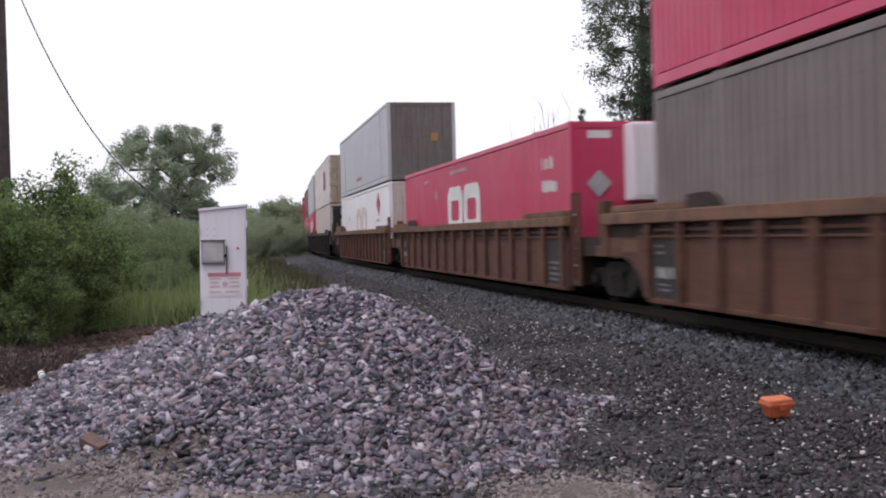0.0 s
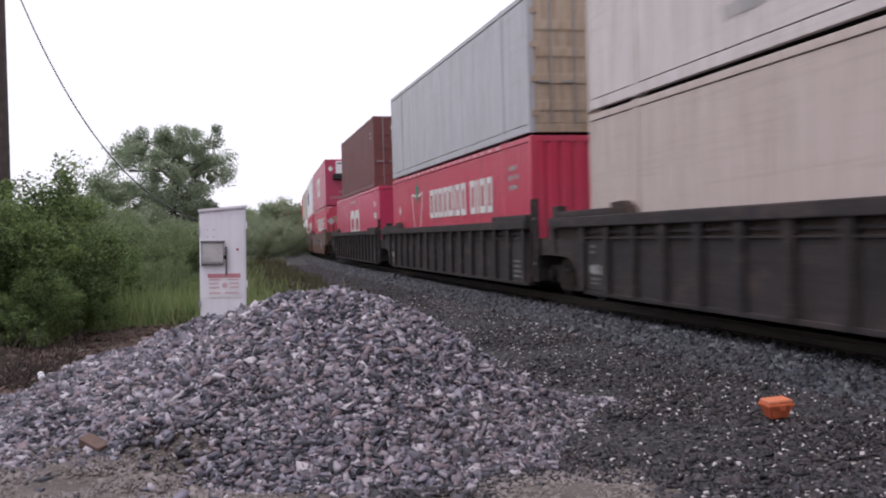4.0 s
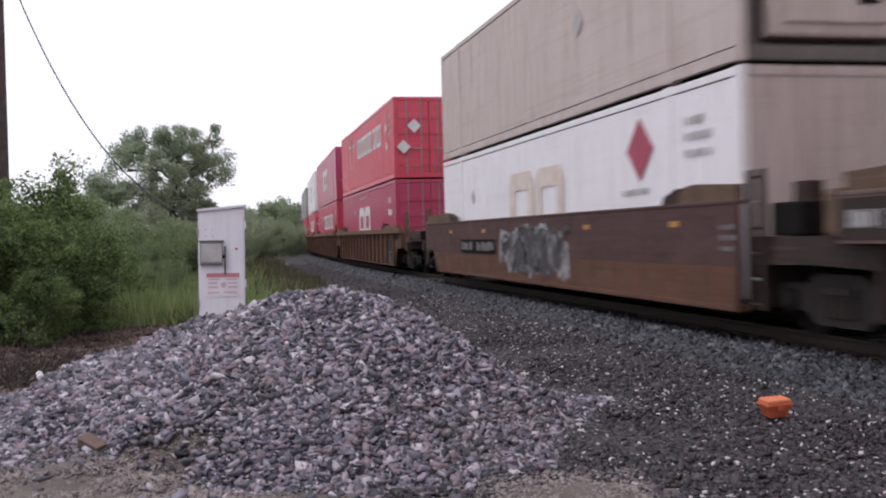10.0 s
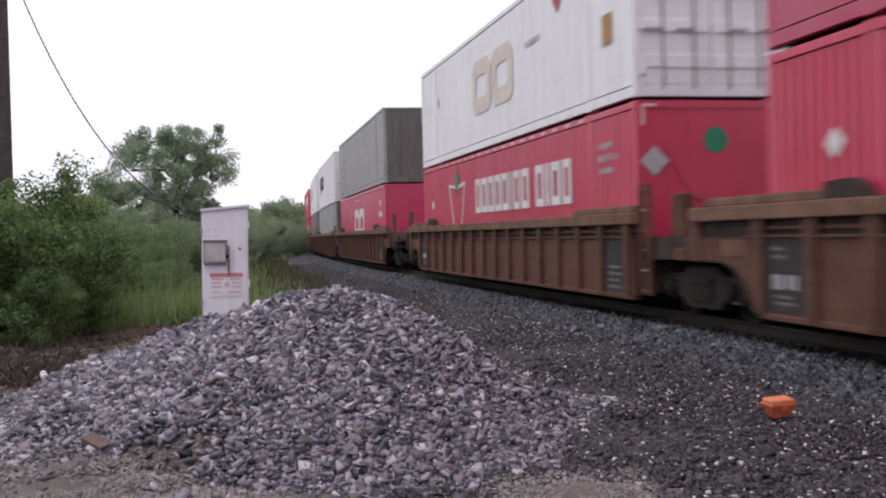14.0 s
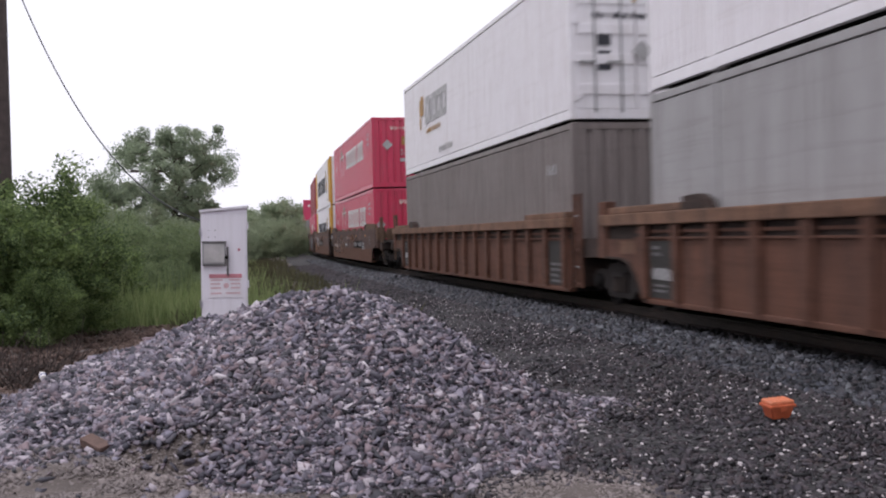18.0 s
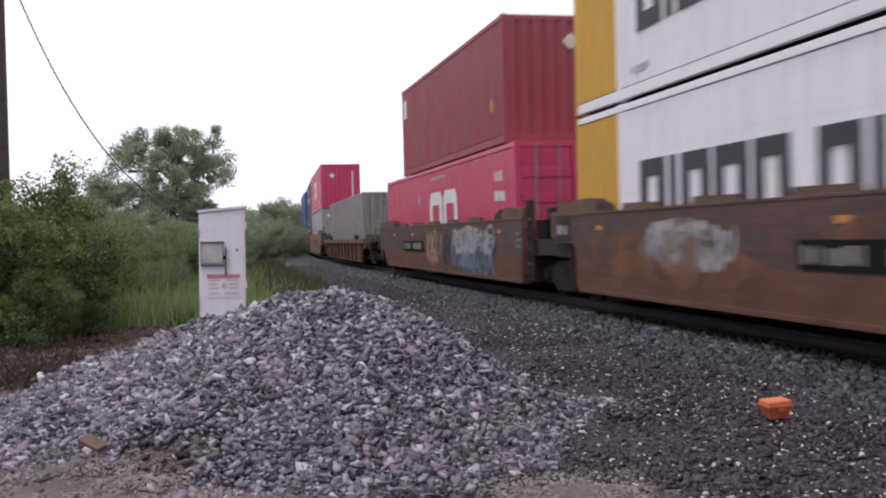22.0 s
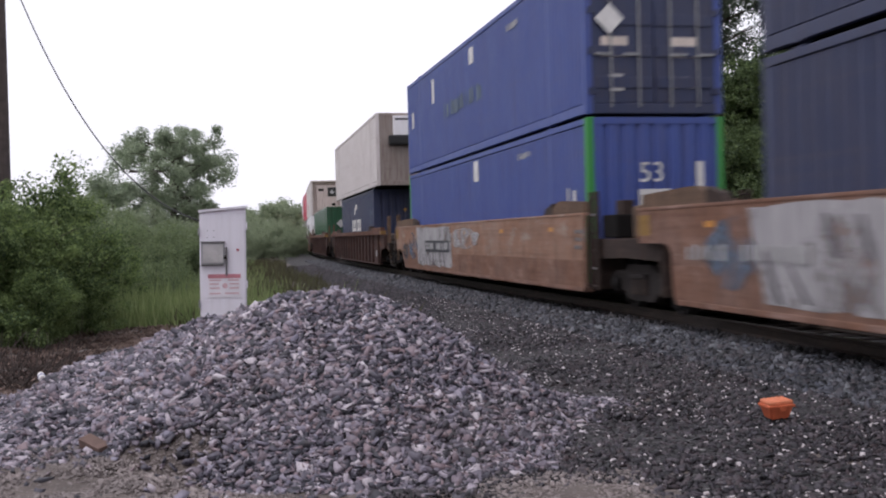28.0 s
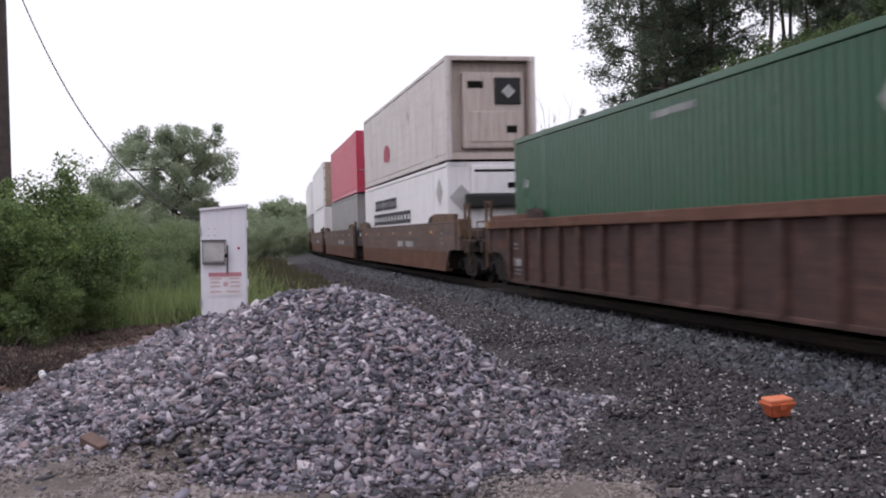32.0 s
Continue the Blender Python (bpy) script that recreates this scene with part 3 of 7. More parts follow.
def heap(x, y):
    """Height of the heap: overlapping cones at the rock's angle of rest, softened, with small hollows."""
    x, y = np.asarray(x, float), np.asarray(y, float)
    tot = np.zeros_like(x)
    for cx, cy, h in CONES:
        d = np.hypot(x - cx, (y - cy) * 1.0)
        d = np.sqrt(d * d + 0.05)
        tot = tot + np.exp(16 * (h - 0.7 * (d - 0.2)))
    z = np.log(tot) / 16
    return z + 0.035 * np.sin(2.1 * x + 1.7 * y) + 0.025 * np.sin(4.3 * x - 3.1 * y + 1) + 0.02 * np.sin(7 * y + 5 * x)


_hx, _hy = np.meshgrid(np.arange(-6.2, 3.2, 0.09), np.arange(4.6, 12.0, 0.09))
_hz = np.maximum(heap(_hx, _hy), land(_hx, _hy) - 0.06)
_ny, _nx = _hx.shape
_i = np.arange(_ny * _nx).reshape(_ny, _nx)
_cell = np.stack([_i[:-1, :-1].ravel(), _i[:-1, 1:].ravel(), _i[1:, 1:].ravel(), _i[1:, :-1].ravel()], 1)
_keep = (heap(_hx, _hy) > land(_hx, _hy) - 0.12).ravel()
_cell = _cell[_keep[_cell].all(1)]
rock_heap = thing("rock_heap", "knee-high long heap of broken grey and rosy rock on dirt", "rock heap")
part("core", quads("core", np.stack([_hx.ravel(), _hy.ravel(), _hz.ravel() - 0.03], 1), 0, _cell, M_GROUND, True), None, rock_heap)


# ---------------------------------------------------------------- utility cabinet beside the heap
def utility_cabinet():
    d = 13.4
    px = lambda x: (x - 784) * d / FOCAL
    w, x0 = 0.605, px(355) - 0.0
    c = thing("utility_cabinet", "tall narrow white metal meter cabinet with red warning notice", "cabinet", at=pose(x0 + w / 2, d, -0.42, 0, 0, 12))
    top = 2.02
    dull = plain("dull_steel", (0.13, 0.12, 0.12), 0.7)
    part("body", prism([(-w / 2, 0), (w / 2, 0), (w / 2, top), (-w / 2, top - 0.06)], 0.0, 0.42), M_CABINET, c)
    part("door", prism([(-w / 2 + 0.02, 0.12), (w / 2 - 0.02, 0.12), (w / 2 - 0.02, top - 0.05), (-w / 2 + 0.02, top - 0.1)], -0.022, 0.0), M_CABINET, c)
    part("lid", prism([(-w / 2 - 0.015, top - 0.06), (w / 2 + 0.015, top + 0.002), (w / 2 + 0.015, top + 0.03), (-w / 2 - 0.015, top - 0.03)], -0.045, 0.45), M_CABINET, c)
    for z in (0.4, 1.0, 1.78):
        part("hinge", rod(bmesh.new(), (w / 2 + 0.005, -0.02, z - 0.05), (w / 2 + 0.005, -0.02, z + 0.05), 0.012), M_CABINET, c)
    for z in (0.75, 1.7):
        part("latch", slab(-w / 2 - 0.02, -w / 2 + 0.005, -0.04, -0.005, z - 0.05, z + 0.05, 0.006), M_GREY, c)
    win = part("meter_window", slab(-0.285, 0.02, -0.06, -0.022, 1.27, 1.56, 0.006), M_GREY, c, "grey-framed meter window")
    part("window_glass", slab(-0.262, -0.0, -0.064, -0.0602, 1.295, 1.535), plain("clouded_glass", (0.5, 0.48, 0.47), 0.2, 0, 0.3, 6), win)
    part("window_hood", slab(-0.29, 0.03, -0.075, -0.03, 1.555, 1.575), dull, win)
    part("window_ledge", slab(-0.28, 0.01, -0.075, -0.03, 1.252, 1.268), dull, win)
    hd = part("handle", slab(0.03, 0.055, -0.075, -0.045, 1.12, 1.5, 0.008), dull, c, "dark steel lift handle")
    part("pivot", rod(bmesh.new(), (0.03, -0.02, 1.36), (0.03, -0.075, 1.36), 0.025), M_STEEL, hd)
    part("bolt", rod(bmesh.new(), (0.19, -0.022, 1.46), (0.19, -0.034, 1.46), 0.018), M_MARK_RED, c, "small red bolt head")
    no = part("notice", slab(-0.2, 0.225, -0.03, -0.0225, 0.83, 1.14), plain("notice_paper", (0.8, 0.76, 0.8), 0.6, 0, 0.12), c, "white notice with red heading and unreadable lines")
    pink = plain("faded_red_print", (0.68, 0.45, 0.48), 0.6, 0, 0.2)
    part("heading", slab(-0.2, 0.225, -0.0335, -0.0305, 1.085, 1.14), plain("faded_red_band", (0.6, 0.24, 0.28), 0.6, 0, 0.3), no)
    for k, (a, b, z) in enumerate(((-0.18, -0.03, 1.06), (0.06, 0.2, 1.06), (-0.18, -0.06, 1.01), (0.08, 0.2, 1.01), (-0.18, -0.05, 0.955), (0.08, 0.2, 0.955), (-0.18, -0.04, 0.885), (0.02, 0.2, 0.885))):
        part("print_line", slab(a, b, -0.0335, -0.0305, z - 0.009, z + 0.009), pink, no)
    part("emblem", turned([(0.035, -0.0305), (0.035, -0.0335)], 14), pink, no).location = (0.02, 0, 0.985)
    part("base", slab(-w / 2 - 0.06, w / 2 + 0.06, -0.08, 0.5, -0.12, 0.0, 0.01), plain("concrete", (0.32, 0.31, 0.3), 0.9), c)
    for k in range(4):
        part("rivet", rod(bmesh.new(), (-0.2 + 0.085 * (k % 2), -0.022, 1.72 - 0.09 * (k // 2)), (-0.2 + 0.085 * (k % 2), -0.028, 1.72 - 0.09 * (k // 2)), 0.008), M_GREY, c)
    return c


utility_cabinet()


# ---------------------------------------------------------------- poles and the service wire
def utility_pole(name, label, x, y, h, r, lean=(0, 0)):
    base = float(land(np.array([x]), np.array([y]))[0])
    p = thing(name, label, "pole", at=pose(x, y, base - 0.1))
    bm = bmesh.new()
    n = 14
    for k in range(8):
        a, b = k / 8, (k + 1) / 8
        rod(bm, (lean[0] * a, lean[1] * a, h * a), (lean[0] * b, lean[1] * b, h * b), r * (1 - 0.35 * a), r * (1 - 0.35 * b), n)
    bmesh.ops.remove_doubles(bm, verts=bm.verts, dist=0.002)
    part("shaft", bm, M_WOOD, p)
    return p


POLE_X, POLE_Y = -7.49, 17.2
pole = utility_pole("utility_pole", "brown weathered wooden utility pole rising behind the bushes", POLE_X, POLE_Y, 9.5, 0.165, (-0.1, 0))
part("wire_bracket", slab(-0.1, 0.1, -0.2, -0.1, 6.36, 6.42, 0.005), M_STEEL, pole)


def service_wire():
    a, b = Vector((POLE_X + 0.02, POLE_Y - 0.16, 6.3)), Vector((-3.235, 13.45, 1.43))
    pts = []
    for k in range(41):
        u = k / 40
        p = a.lerp(b, u)
        p.z -= 4 * 0.94 * u * (1 - u)
        pts.append(p)
    bm = bmesh.new()
    tube(bm, pts, [0.011] * 41, 6)
    part("wire", bm, M_BLACK, WIRE)


WIRE = thing("service_wire", "thin black service wire sagging from pole to cabinet", "wire")
service_wire()
far_pole = utility_pole("telegraph_pole", "distant wooden pole with crossarm before the tree", -15.2, 53, 6.2, 0.13)
part("crossarm", slab(-1.25, 0.55, -0.06, 0.06, 5.3, 5.42, 0.01), M_WOOD, far_pole)
for k in (-1.15, -0.7, 0.45):
    part("insulator", rod(bmesh.new(), (k, 0, 5.42), (k, 0, 5.56), 0.04, 0.025), M_GREY, far_pole)


# ---------------------------------------------------------------- orange case and litter on the ballast
def on_bed(x, y):
    l, s = lateral(np.array([x]), np.array([y]))
    return max(float(land(np.array([x]), np.array([y]))[0]), float(bed_height(l[0])) if -6.4 < l[0] < 4.4 else -9)


def orange_case():
    x, y = 2.66, 8.05
    c = thing("plastic_case", "small bright orange plastic case with ribbed lid on ballast", "plastic case", at=pose(x, y, on_bed(x, y) + 0.025, 4, -3, 14) @ Matrix.Scale(0.93, 4))
    bm = slab(-0.115, 0.115, -0.085, 0.085, 0.0, 0.11)
    for v in bm.verts:
        if v.co.z < 0.05:
            v.co.x *= 0.72
            v.co.y *= 0.75
    bmesh.ops.bevel(bm, geom=bm.edges[:], offset=0.012, segments=2, affect="EDGES")
    part("tub", bm, M_ORANGE, c)
    part("rim", slab(-0.124, 0.124, -0.093, 0.093, 0.1, 0.128, 0.008), M_ORANGE, c)
    part("lid", slab(-0.112, 0.112, -0.082, 0.082, 0.126, 0.162, 0.014), M_LID, c)
    for k in range(5):
        part("lid_rib", slab(-0.085 + k * 0.0425 - 0.006, -0.085 + k * 0.0425 + 0.006, -0.065, 0.065, 0.16, 0.166), M_LID, c)
    part("clasp", slab(-0.03, 0.03, -0.108, -0.098, 0.075, 0.125, 0.003), M_ORANGE, c)


orange_case()


def drink_can():
    x, y = -3.66, 9.15
    z = max(float(heap(np.array([x]), np.array([y]))[0]), float(land(np.array([x]), np.array([y]))[0]))
    c = thing("drink_can", "crumpled white and blue drink can lying on the rock heap", "can", at=pose(x, y, z + 0.085, 10, 8, 30))
    part("can_body", turned([(0.024, -0.06), (0.031, -0.05), (0.033, 0.0), (0.028, 0.02), (0.031, 0.048), (0.025, 0.06)], 12), M_MARK, c)
    part("can_band", turned([(0.0325, -0.03), (0.0345, -0.01), (0.0325, 0.0)], 12), M_MARK_BLUE, c)


drink_can()


def timber_offcut():
    x, y = -2.5, 7.2
    z = max(float(heap(np.array([x]), np.array([y]))[0]), float(land(np.array([x]), np.array([y]))[0]))
    t = tagged(part("timber_offcut", slab(-0.13, 0.13, -0.05, 0.05, 0, 0.07, 0.008), plain("brown_timber", (0.14, 0.088, 0.072), 0.9, 0, 0.4, 14)), "short brown timber offcut half buried in rock", "timber")
    t.matrix_basis = pose(x, y, z + 0.015, 16, 10, -38)


timber_offcut()


# ---------------------------------------------------------------- containers (lead end +x, the camera's side -y, origin under the floor)
CACHE = {}


def shared(key, make, material):
    k = (key, material.name)
    if k not in CACHE:
        bm = make()
        me = bpy.data.meshes.new(key[0] if isinstance(key, tuple) else key)
        bm.to_mesh(me)
        bm.free()
        me.materials.append(material)
        CACHE[k] = me
    return CACHE[k]


def corrugated(x0, x1, z0, z1, y, pitch, depth, sign):
    """A wall of pressed ribs in the plane y, its face towards sign."""
    bm = bmesh.new()
    n = max(2, round((x1 - x0) / pitch))
    p = (x1 - x0) / n
    xs = []
    for k in range(n):
        a = x0 + k * p
        xs += [(a, 0), (a + p * 0.56, 0), (a + p * 0.66, depth), (a + p * 0.88, depth)]
    xs.append((x1, 0))
    lo = [bm.verts.new((x, y - sign * d, z0)) for x, d in xs]
    hi = [bm.verts.new((x, y - sign * d, z1)) for x, d in xs]
    for i in range(len(xs) - 1):
        q = (lo[i], lo[i + 1], hi[i + 1], hi[i])
        bm.faces.new(q if sign < 0 else q[::-1])
    return bm


def end_corrugated(x, y0, y1, z0, z1, pitch, depth, sign):
    bm = corrugated(y0, y1, z0, z1, x, pitch, depth, sign)
    for v in bm.verts:
        v.co.x, v.co.y = v.co.y, v.co.x
    bmesh.ops.reverse_faces(bm, faces=bm.faces)
    return bm


def panelled(x0, x1, z0, z1, y, sign, step=1.22):
    """A flat sheeted wall with a narrow raised strip over every joint."""
    bm = bmesh.new()
    n = max(1, round((x1 - x0) / step))
    xs = [(x0, 0)]
    for k in range(1, n):
        a = x0 + (x1 - x0) * k / n
        xs += [(a - 0.022, 0), (a - 0.02, 0.006), (a + 0.02, 0.006), (a + 0.022, 0)]
    xs.append((x1, 0))
    lo = [bm.verts.new((x, y + sign * d, z0)) for x, d in xs]
    hi = [bm.verts.new((x, y + sign * d, z1)) for x, d in xs]
    for i in range(len(xs) - 1):
        q = (lo[i], lo[i + 1], hi[i + 1], hi[i])
        bm.faces.new(q if sign < 0 else q[::-1])
    return bm


H_BOX = 2.89


def shape_on_side(parent, name, bits, x, z, m, y, label="", slant=0.0):
    """Flat shapes on the camera's side: bits are boxes of x0, x1, z0, z1."""
    bm = bmesh.new()
    for a, b, c, d in bits:
        box(bm, x + a, x + b, y - 0.006, y - 0.002, z + c, z + d)
    for v in bm.verts:
        v.co.x += slant * (v.co.z - z)
    return part(name, bm, m, parent, label)


def diamond(parent, x, z, r, m, y=None, end=None):
    """A hazard-placard plate standing on its corner, on the side (y) or the lead end (end)."""
    bm = bmesh.new()
    if y is not None:
        v = [bm.verts.new((x + a * r, y - 0.006, z + b * r)) for a, b in ((0, -1), (1, 0), (0, 1), (-1, 0))]
    else:
        v = [bm.verts.new((end + 0.012, x + a * r, z + b * r)) for a, b in ((0, -1), (1, 0), (0, 1), (-1, 0))]
    f = bm.faces.new(v)
    e = bmesh.ops.extrude_face_region(bm, geom=[f])
    bmesh.ops.translate(bm, verts=[g for g in e["geom"] if isinstance(g, bmesh.types.BMVert)], vec=(0, 0.004, 0) if y is not None else (-0.004, 0, 0))
    bmesh.ops.recalc_face_normals(bm, faces=bm.faces)
    return part("placard", bm, m, parent)


def hollow(c, name, x, z, w, h, t, m, y, slant=0.0, label="", cut=0.0):
    """A flat upright block with a hole; cut takes its corners off."""
    bm = bmesh.new()

    def ring(k, q):
        x0, x1, z0, z1 = x + k, x + w - k, z + k, z + h - k
        return ((x0 + q, z0), (x1 - q, z0), (x1, z0 + q), (x1, z1 - q), (x1 - q, z1), (x0 + q, z1), (x0, z1 - q), (x0, z0 + q)) if q else ((x0, z0), (x1, z0), (x1, z1), (x0, z1))

    rings = [[[bm.verts.new((px_ + slant * (pz_ - z), yy, pz_)) for px_, pz_ in ring(k, q)] for k, q in ((0, cut), (t, cut * 0.4))] for yy in (y - 0.006, y - 0.002)]
    (fo, fi), (bo, bi) = rings
    n = len(fo)
    for i in range(n):
        j = (i + 1) % n
        bm.faces.new((fo[i], fo[j], fi[j], fi[i]))
        bm.faces.new((bo[j], bo[i], bi[i], bi[j]))
        bm.faces.new((fo[j], fo[i], bo[i], bo[j]))
        bm.faces.new((fi[i], fi[j], bi[j], bi[i]))
    bmesh.ops.recalc_face_normals(bm, faces=bm.faces)
    return part(name, bm, m, c, label)


def emblem_pair(c, x, z, h, m, y, w=1.66):
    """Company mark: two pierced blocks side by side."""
    for k in (0, 1):
        hollow(c, "emblem", x + k * (w + 0.12), z, w, h * 0.93, 0.27 * h if w > 1.2 else 0.22 * h, m, y, cut=0.16 * h)


def word_blocks(c, widths, x, z, h, m, y, gap=0.1, slant=0.0):
    """A trade name as a row of plain hollow blocks; zero is a space."""
    for w in widths:
        if w == 0:
            x += 0.42 * h
            continue
        q = w * h
        if w < 0.45:
            shape_on_side(c, "name_block", ((0.1 * q, 0.8 * q, 0, h),), x, z, m, y, slant=slant)
        else:
            hollow(c, "name_block", x, z, 0.98 * q, h, 0.29 * min(q, h), m, y, slant)
        x += q + gap * h


def leaf_triangle(c, x, z, h, y, faint=False):
    """Trade mark: a hanging open triangle of three bars with a green leaf on its upper edge."""
    w = 0.62 * h
    bm = bmesh.new()
    t = 0.055 * h
    for (a, b), (d, e) in (((-w, h * 0.78), (-0.12 * h, h * 0.72)), ((0.12 * h, h * 0.72), (w, h * 0.78)), ((-w, h * 0.78), (-0.5 * w, 0)), ((w, h * 0.78), (0.5 * w, 0))):
        dx, dz = e - b, a - d
        n = math.hypot(dx, dz)
        dx, dz = dx / n * t / 2, dz / n * t / 2
        q = [bm.verts.new((x + px, y - 0.006, z + pz)) for px, pz in ((a - dx, b - dz), (d - dx, e - dz), (d + dx, e + dz), (a + dx, b + dz))]
        bm.faces.new(q)
    e = bmesh.ops.extrude_face_region(bm, geom=bm.faces[:])
    bmesh.ops.translate(bm, verts=[g for g in e["geom"] if isinstance(g, bmesh.types.BMVert)], vec=(0, 0.004, 0))
    bmesh.ops.recalc_face_normals(bm, faces=bm.faces)
    part("trade_mark", bm, M_MARK, c)
    bm = bmesh.new()
    pts = []
    for k in range(10):
        a = math.pi / 2 + k * math.pi / 5
        rr = (0.31 if k % 2 == 0 else 0.15) * h
        pts.append((x + rr * math.cos(a) * 0.7, z + 0.82 * h + rr * math.sin(a)))
    part("green_leaf", prism(pts, y - 0.0085, y - 0.0045), M_MARK_GREEN, c, "green leaf mark")


def letters(a, b, z0, z1, r):
    """Small upright bars that stand for a line of print."""
    h, bits = z1 - z0, []
    while a < b - 0.2 * h:
        w = h * r.choice((0.22, 0.4, 0.5, 0.55))
        bits.append((a, min(b, a + w), z0 + h * r.choice((0, 0, 0.1)), z1 - h * r.choice((0, 0, 0.15))))
        a += w + h * r.choice((0.16, 0.16, 0.2, 0.6))
    return bits


def small_print(c, x, z, y, rows=3, w=1.1, m=None, h=0.13, seed=1):
    r = random.Random(seed)
    for k in range(rows):
        tagged(shape_on_side(c, "small_print", letters(0, r.uniform(0.65, 1) * w, 0, h, r), x, z - k * h * 1.9, m or M_MARK_GREY, y), kind="stuff")


def container(name, label, paint_key, length=16.15, corr=True, front="wall", marks=(), end_paint=None, rib=0.2, second=None, group="containers on the train"):
    """A freight container with ribbed or sheeted sides, rails, posts, castings and its lead end: wall, doors, cooler or frame."""
    c = thing(name, label, "container", group)
    P = PAINT[paint_key]
    E = PAINT[end_paint] if end_paint else P
    Lh, W = length / 2, 1.295 if length > 15 else 1.22
    post = 6.1
    cut = [(-Lh + 0.12, Lh - 0.12)] if length < 15 else [(-Lh + 0.12, -post - 0.09), (-post + 0.09, post - 0.09), (post + 0.09, Lh - 0.12)]
    for sgn in (-1, 1):
        for a, b in cut:
            mat_side = PAINT[second] if second == "yellow" and (a > 5 or b < -5) else P
            if corr:
                me = shared(("side_panel", a, b, W, sgn, rib), lambda: corrugated(a, b, 0.2, H_BOX - 0.135, sgn * (W - 0.008), rib, 0.05, sgn), mat_side)
            else:
                me = shared(("side_panel_flat", a, b, W, sgn), lambda: panelled(a, b, 0.2, H_BOX - 0.135, sgn * (W - 0.014), sgn), mat_side)
            part("side_panel", me, None, c)
        part("top_rail", shared(("top_rail", Lh, W, sgn), lambda: slab(-Lh + 0.1, Lh - 0.1, sgn * (W - 0.07), sgn * W, H_BOX - 0.12, H_BOX - 0.012, 0.012), P), None, c)
        part("bottom_rail", shared(("bottom_rail", Lh, W, sgn), lambda: slab(-Lh + 0.1, Lh - 0.1, sgn * (W - 0.09), sgn * (W - 0.002), 0.015, 0.18, 0.01), P), None, c)
        for x in (-Lh, Lh):
            part("corner_post", shared(("corner_post", x, W, sgn), lambda: slab(x, x - math.copysign(0.13, x), sgn * (W - 0.13), sgn * (W + 0.001), 0.0, H_BOX, 0.012), PAINT[second] if second else P), None, c)
        if length > 15:
            for x in (-post, post):
                part("stacking_post", shared(("stacking_post", x, sgn), lambda: slab(x - 0.085, x + 0.085, sgn * (W - 0.06), sgn * (W + 0.004), 0.0, H_BOX, 0.01), P), None, c)
        for x in ((-post, post) if length > 12.3 else (-Lh + 0.09, Lh - 0.09)):
            for z in (0.0, H_BOX - 0.115):
                part("corner_casting", shared(("corner_casting", x, sgn, z, W), lambda: slab(x - 0.092, x + 0.092, sgn * (W - 0.15), sgn * (W + 0.007), z - 0.004, z + 0.12, 0.01), P), None, c)
    part("roof", shared(("roof", Lh, W), lambda: slab(-Lh + 0.02, Lh - 0.02, -W + 0.05, W - 0.05, H_BOX - 0.05, H_BOX - 0.02), P), None, c)
    part("floor", shared(("floor", Lh, W), lambda: slab(-Lh + 0.02, Lh - 0.02, -W + 0.06, W - 0.06, 0.04, 0.16), M_STEEL), None, c)
    part("rear_wall", shared(("rear_wall", Lh, W), lambda: slab(-Lh + 0.005, -Lh + 0.04, -W + 0.13, W - 0.13, 0.05, H_BOX - 0.05), E), None, c)
    # the lead end
    part("sill", shared(("end_sill", Lh, W), lambda: slab(Lh - 0.1, Lh + 0.001, -W + 0.13, W - 0.13, 0.01, 0.19, 0.01), E), None, c)
    part("header", shared(("end_header", Lh, W), lambda: slab(Lh - 0.1, Lh + 0.001, -W + 0.13, W - 0.13, H_BOX - 0.13, H_BOX - 0.005, 0.01), E), None, c)
    if front == "wall":
        part("end_wall", shared(("end_wall", Lh, W), lambda: end_corrugated(Lh - 0.006, -W + 0.13, W - 0.13, 0.19, H_BOX - 0.13, 0.3, 0.04, 1), E), None, c)
    elif front == "flat":
        part("end_wall", shared(("end_wall_flat", Lh, W), lambda: slab(Lh - 0.05, Lh - 0.012, -W + 0.13, W - 0.13, 0.19, H_BOX - 0.13), E), None, c)
        for y in (-0.42, 0.42):
            part("stiffener", shared(("stiffener", Lh, y), lambda: slab(Lh - 0.012, Lh + 0.006, y - 0.03, y + 0.03, 0.2, H_BOX - 0.14), E), None, c)
    elif front == "doors":
        for sg in (-1, 1):
            door = part("door", shared(("door", Lh, W, sg), lambda: slab(Lh - 0.05, Lh - 0.01, sg * 0.012, sg * (W - 0.135), 0.2, H_BOX - 0.14, 0.006), E), None, c)
            for z in (0.55, 1.1, 1.65, 2.2):
                part("door_rib", shared(("door_rib", Lh, W, sg, z), lambda: slab(Lh - 0.012, Lh + 0.014, sg * 0.05, sg * (W - 0.17), z - 0.1, z + 0.1, 0.012), E), None, door)
            for y in (0.3, 0.82):
                part("lock_rod", shared(("lock_rod", Lh, sg, y), lambda: rod(bmesh.new(), (Lh + 0.03, sg * y, 0.12), (Lh + 0.03, sg * y, H_BOX - 0.07), 0.018), M_GREY), None, door)
                part("rod_handle", shared(("rod_handle", Lh, sg, y), lambda: slab(Lh + 0.03, Lh + 0.05, sg * (y - 0.02), sg * (y + 0.3), 1.02, 1.06), M_GREY), None, door)
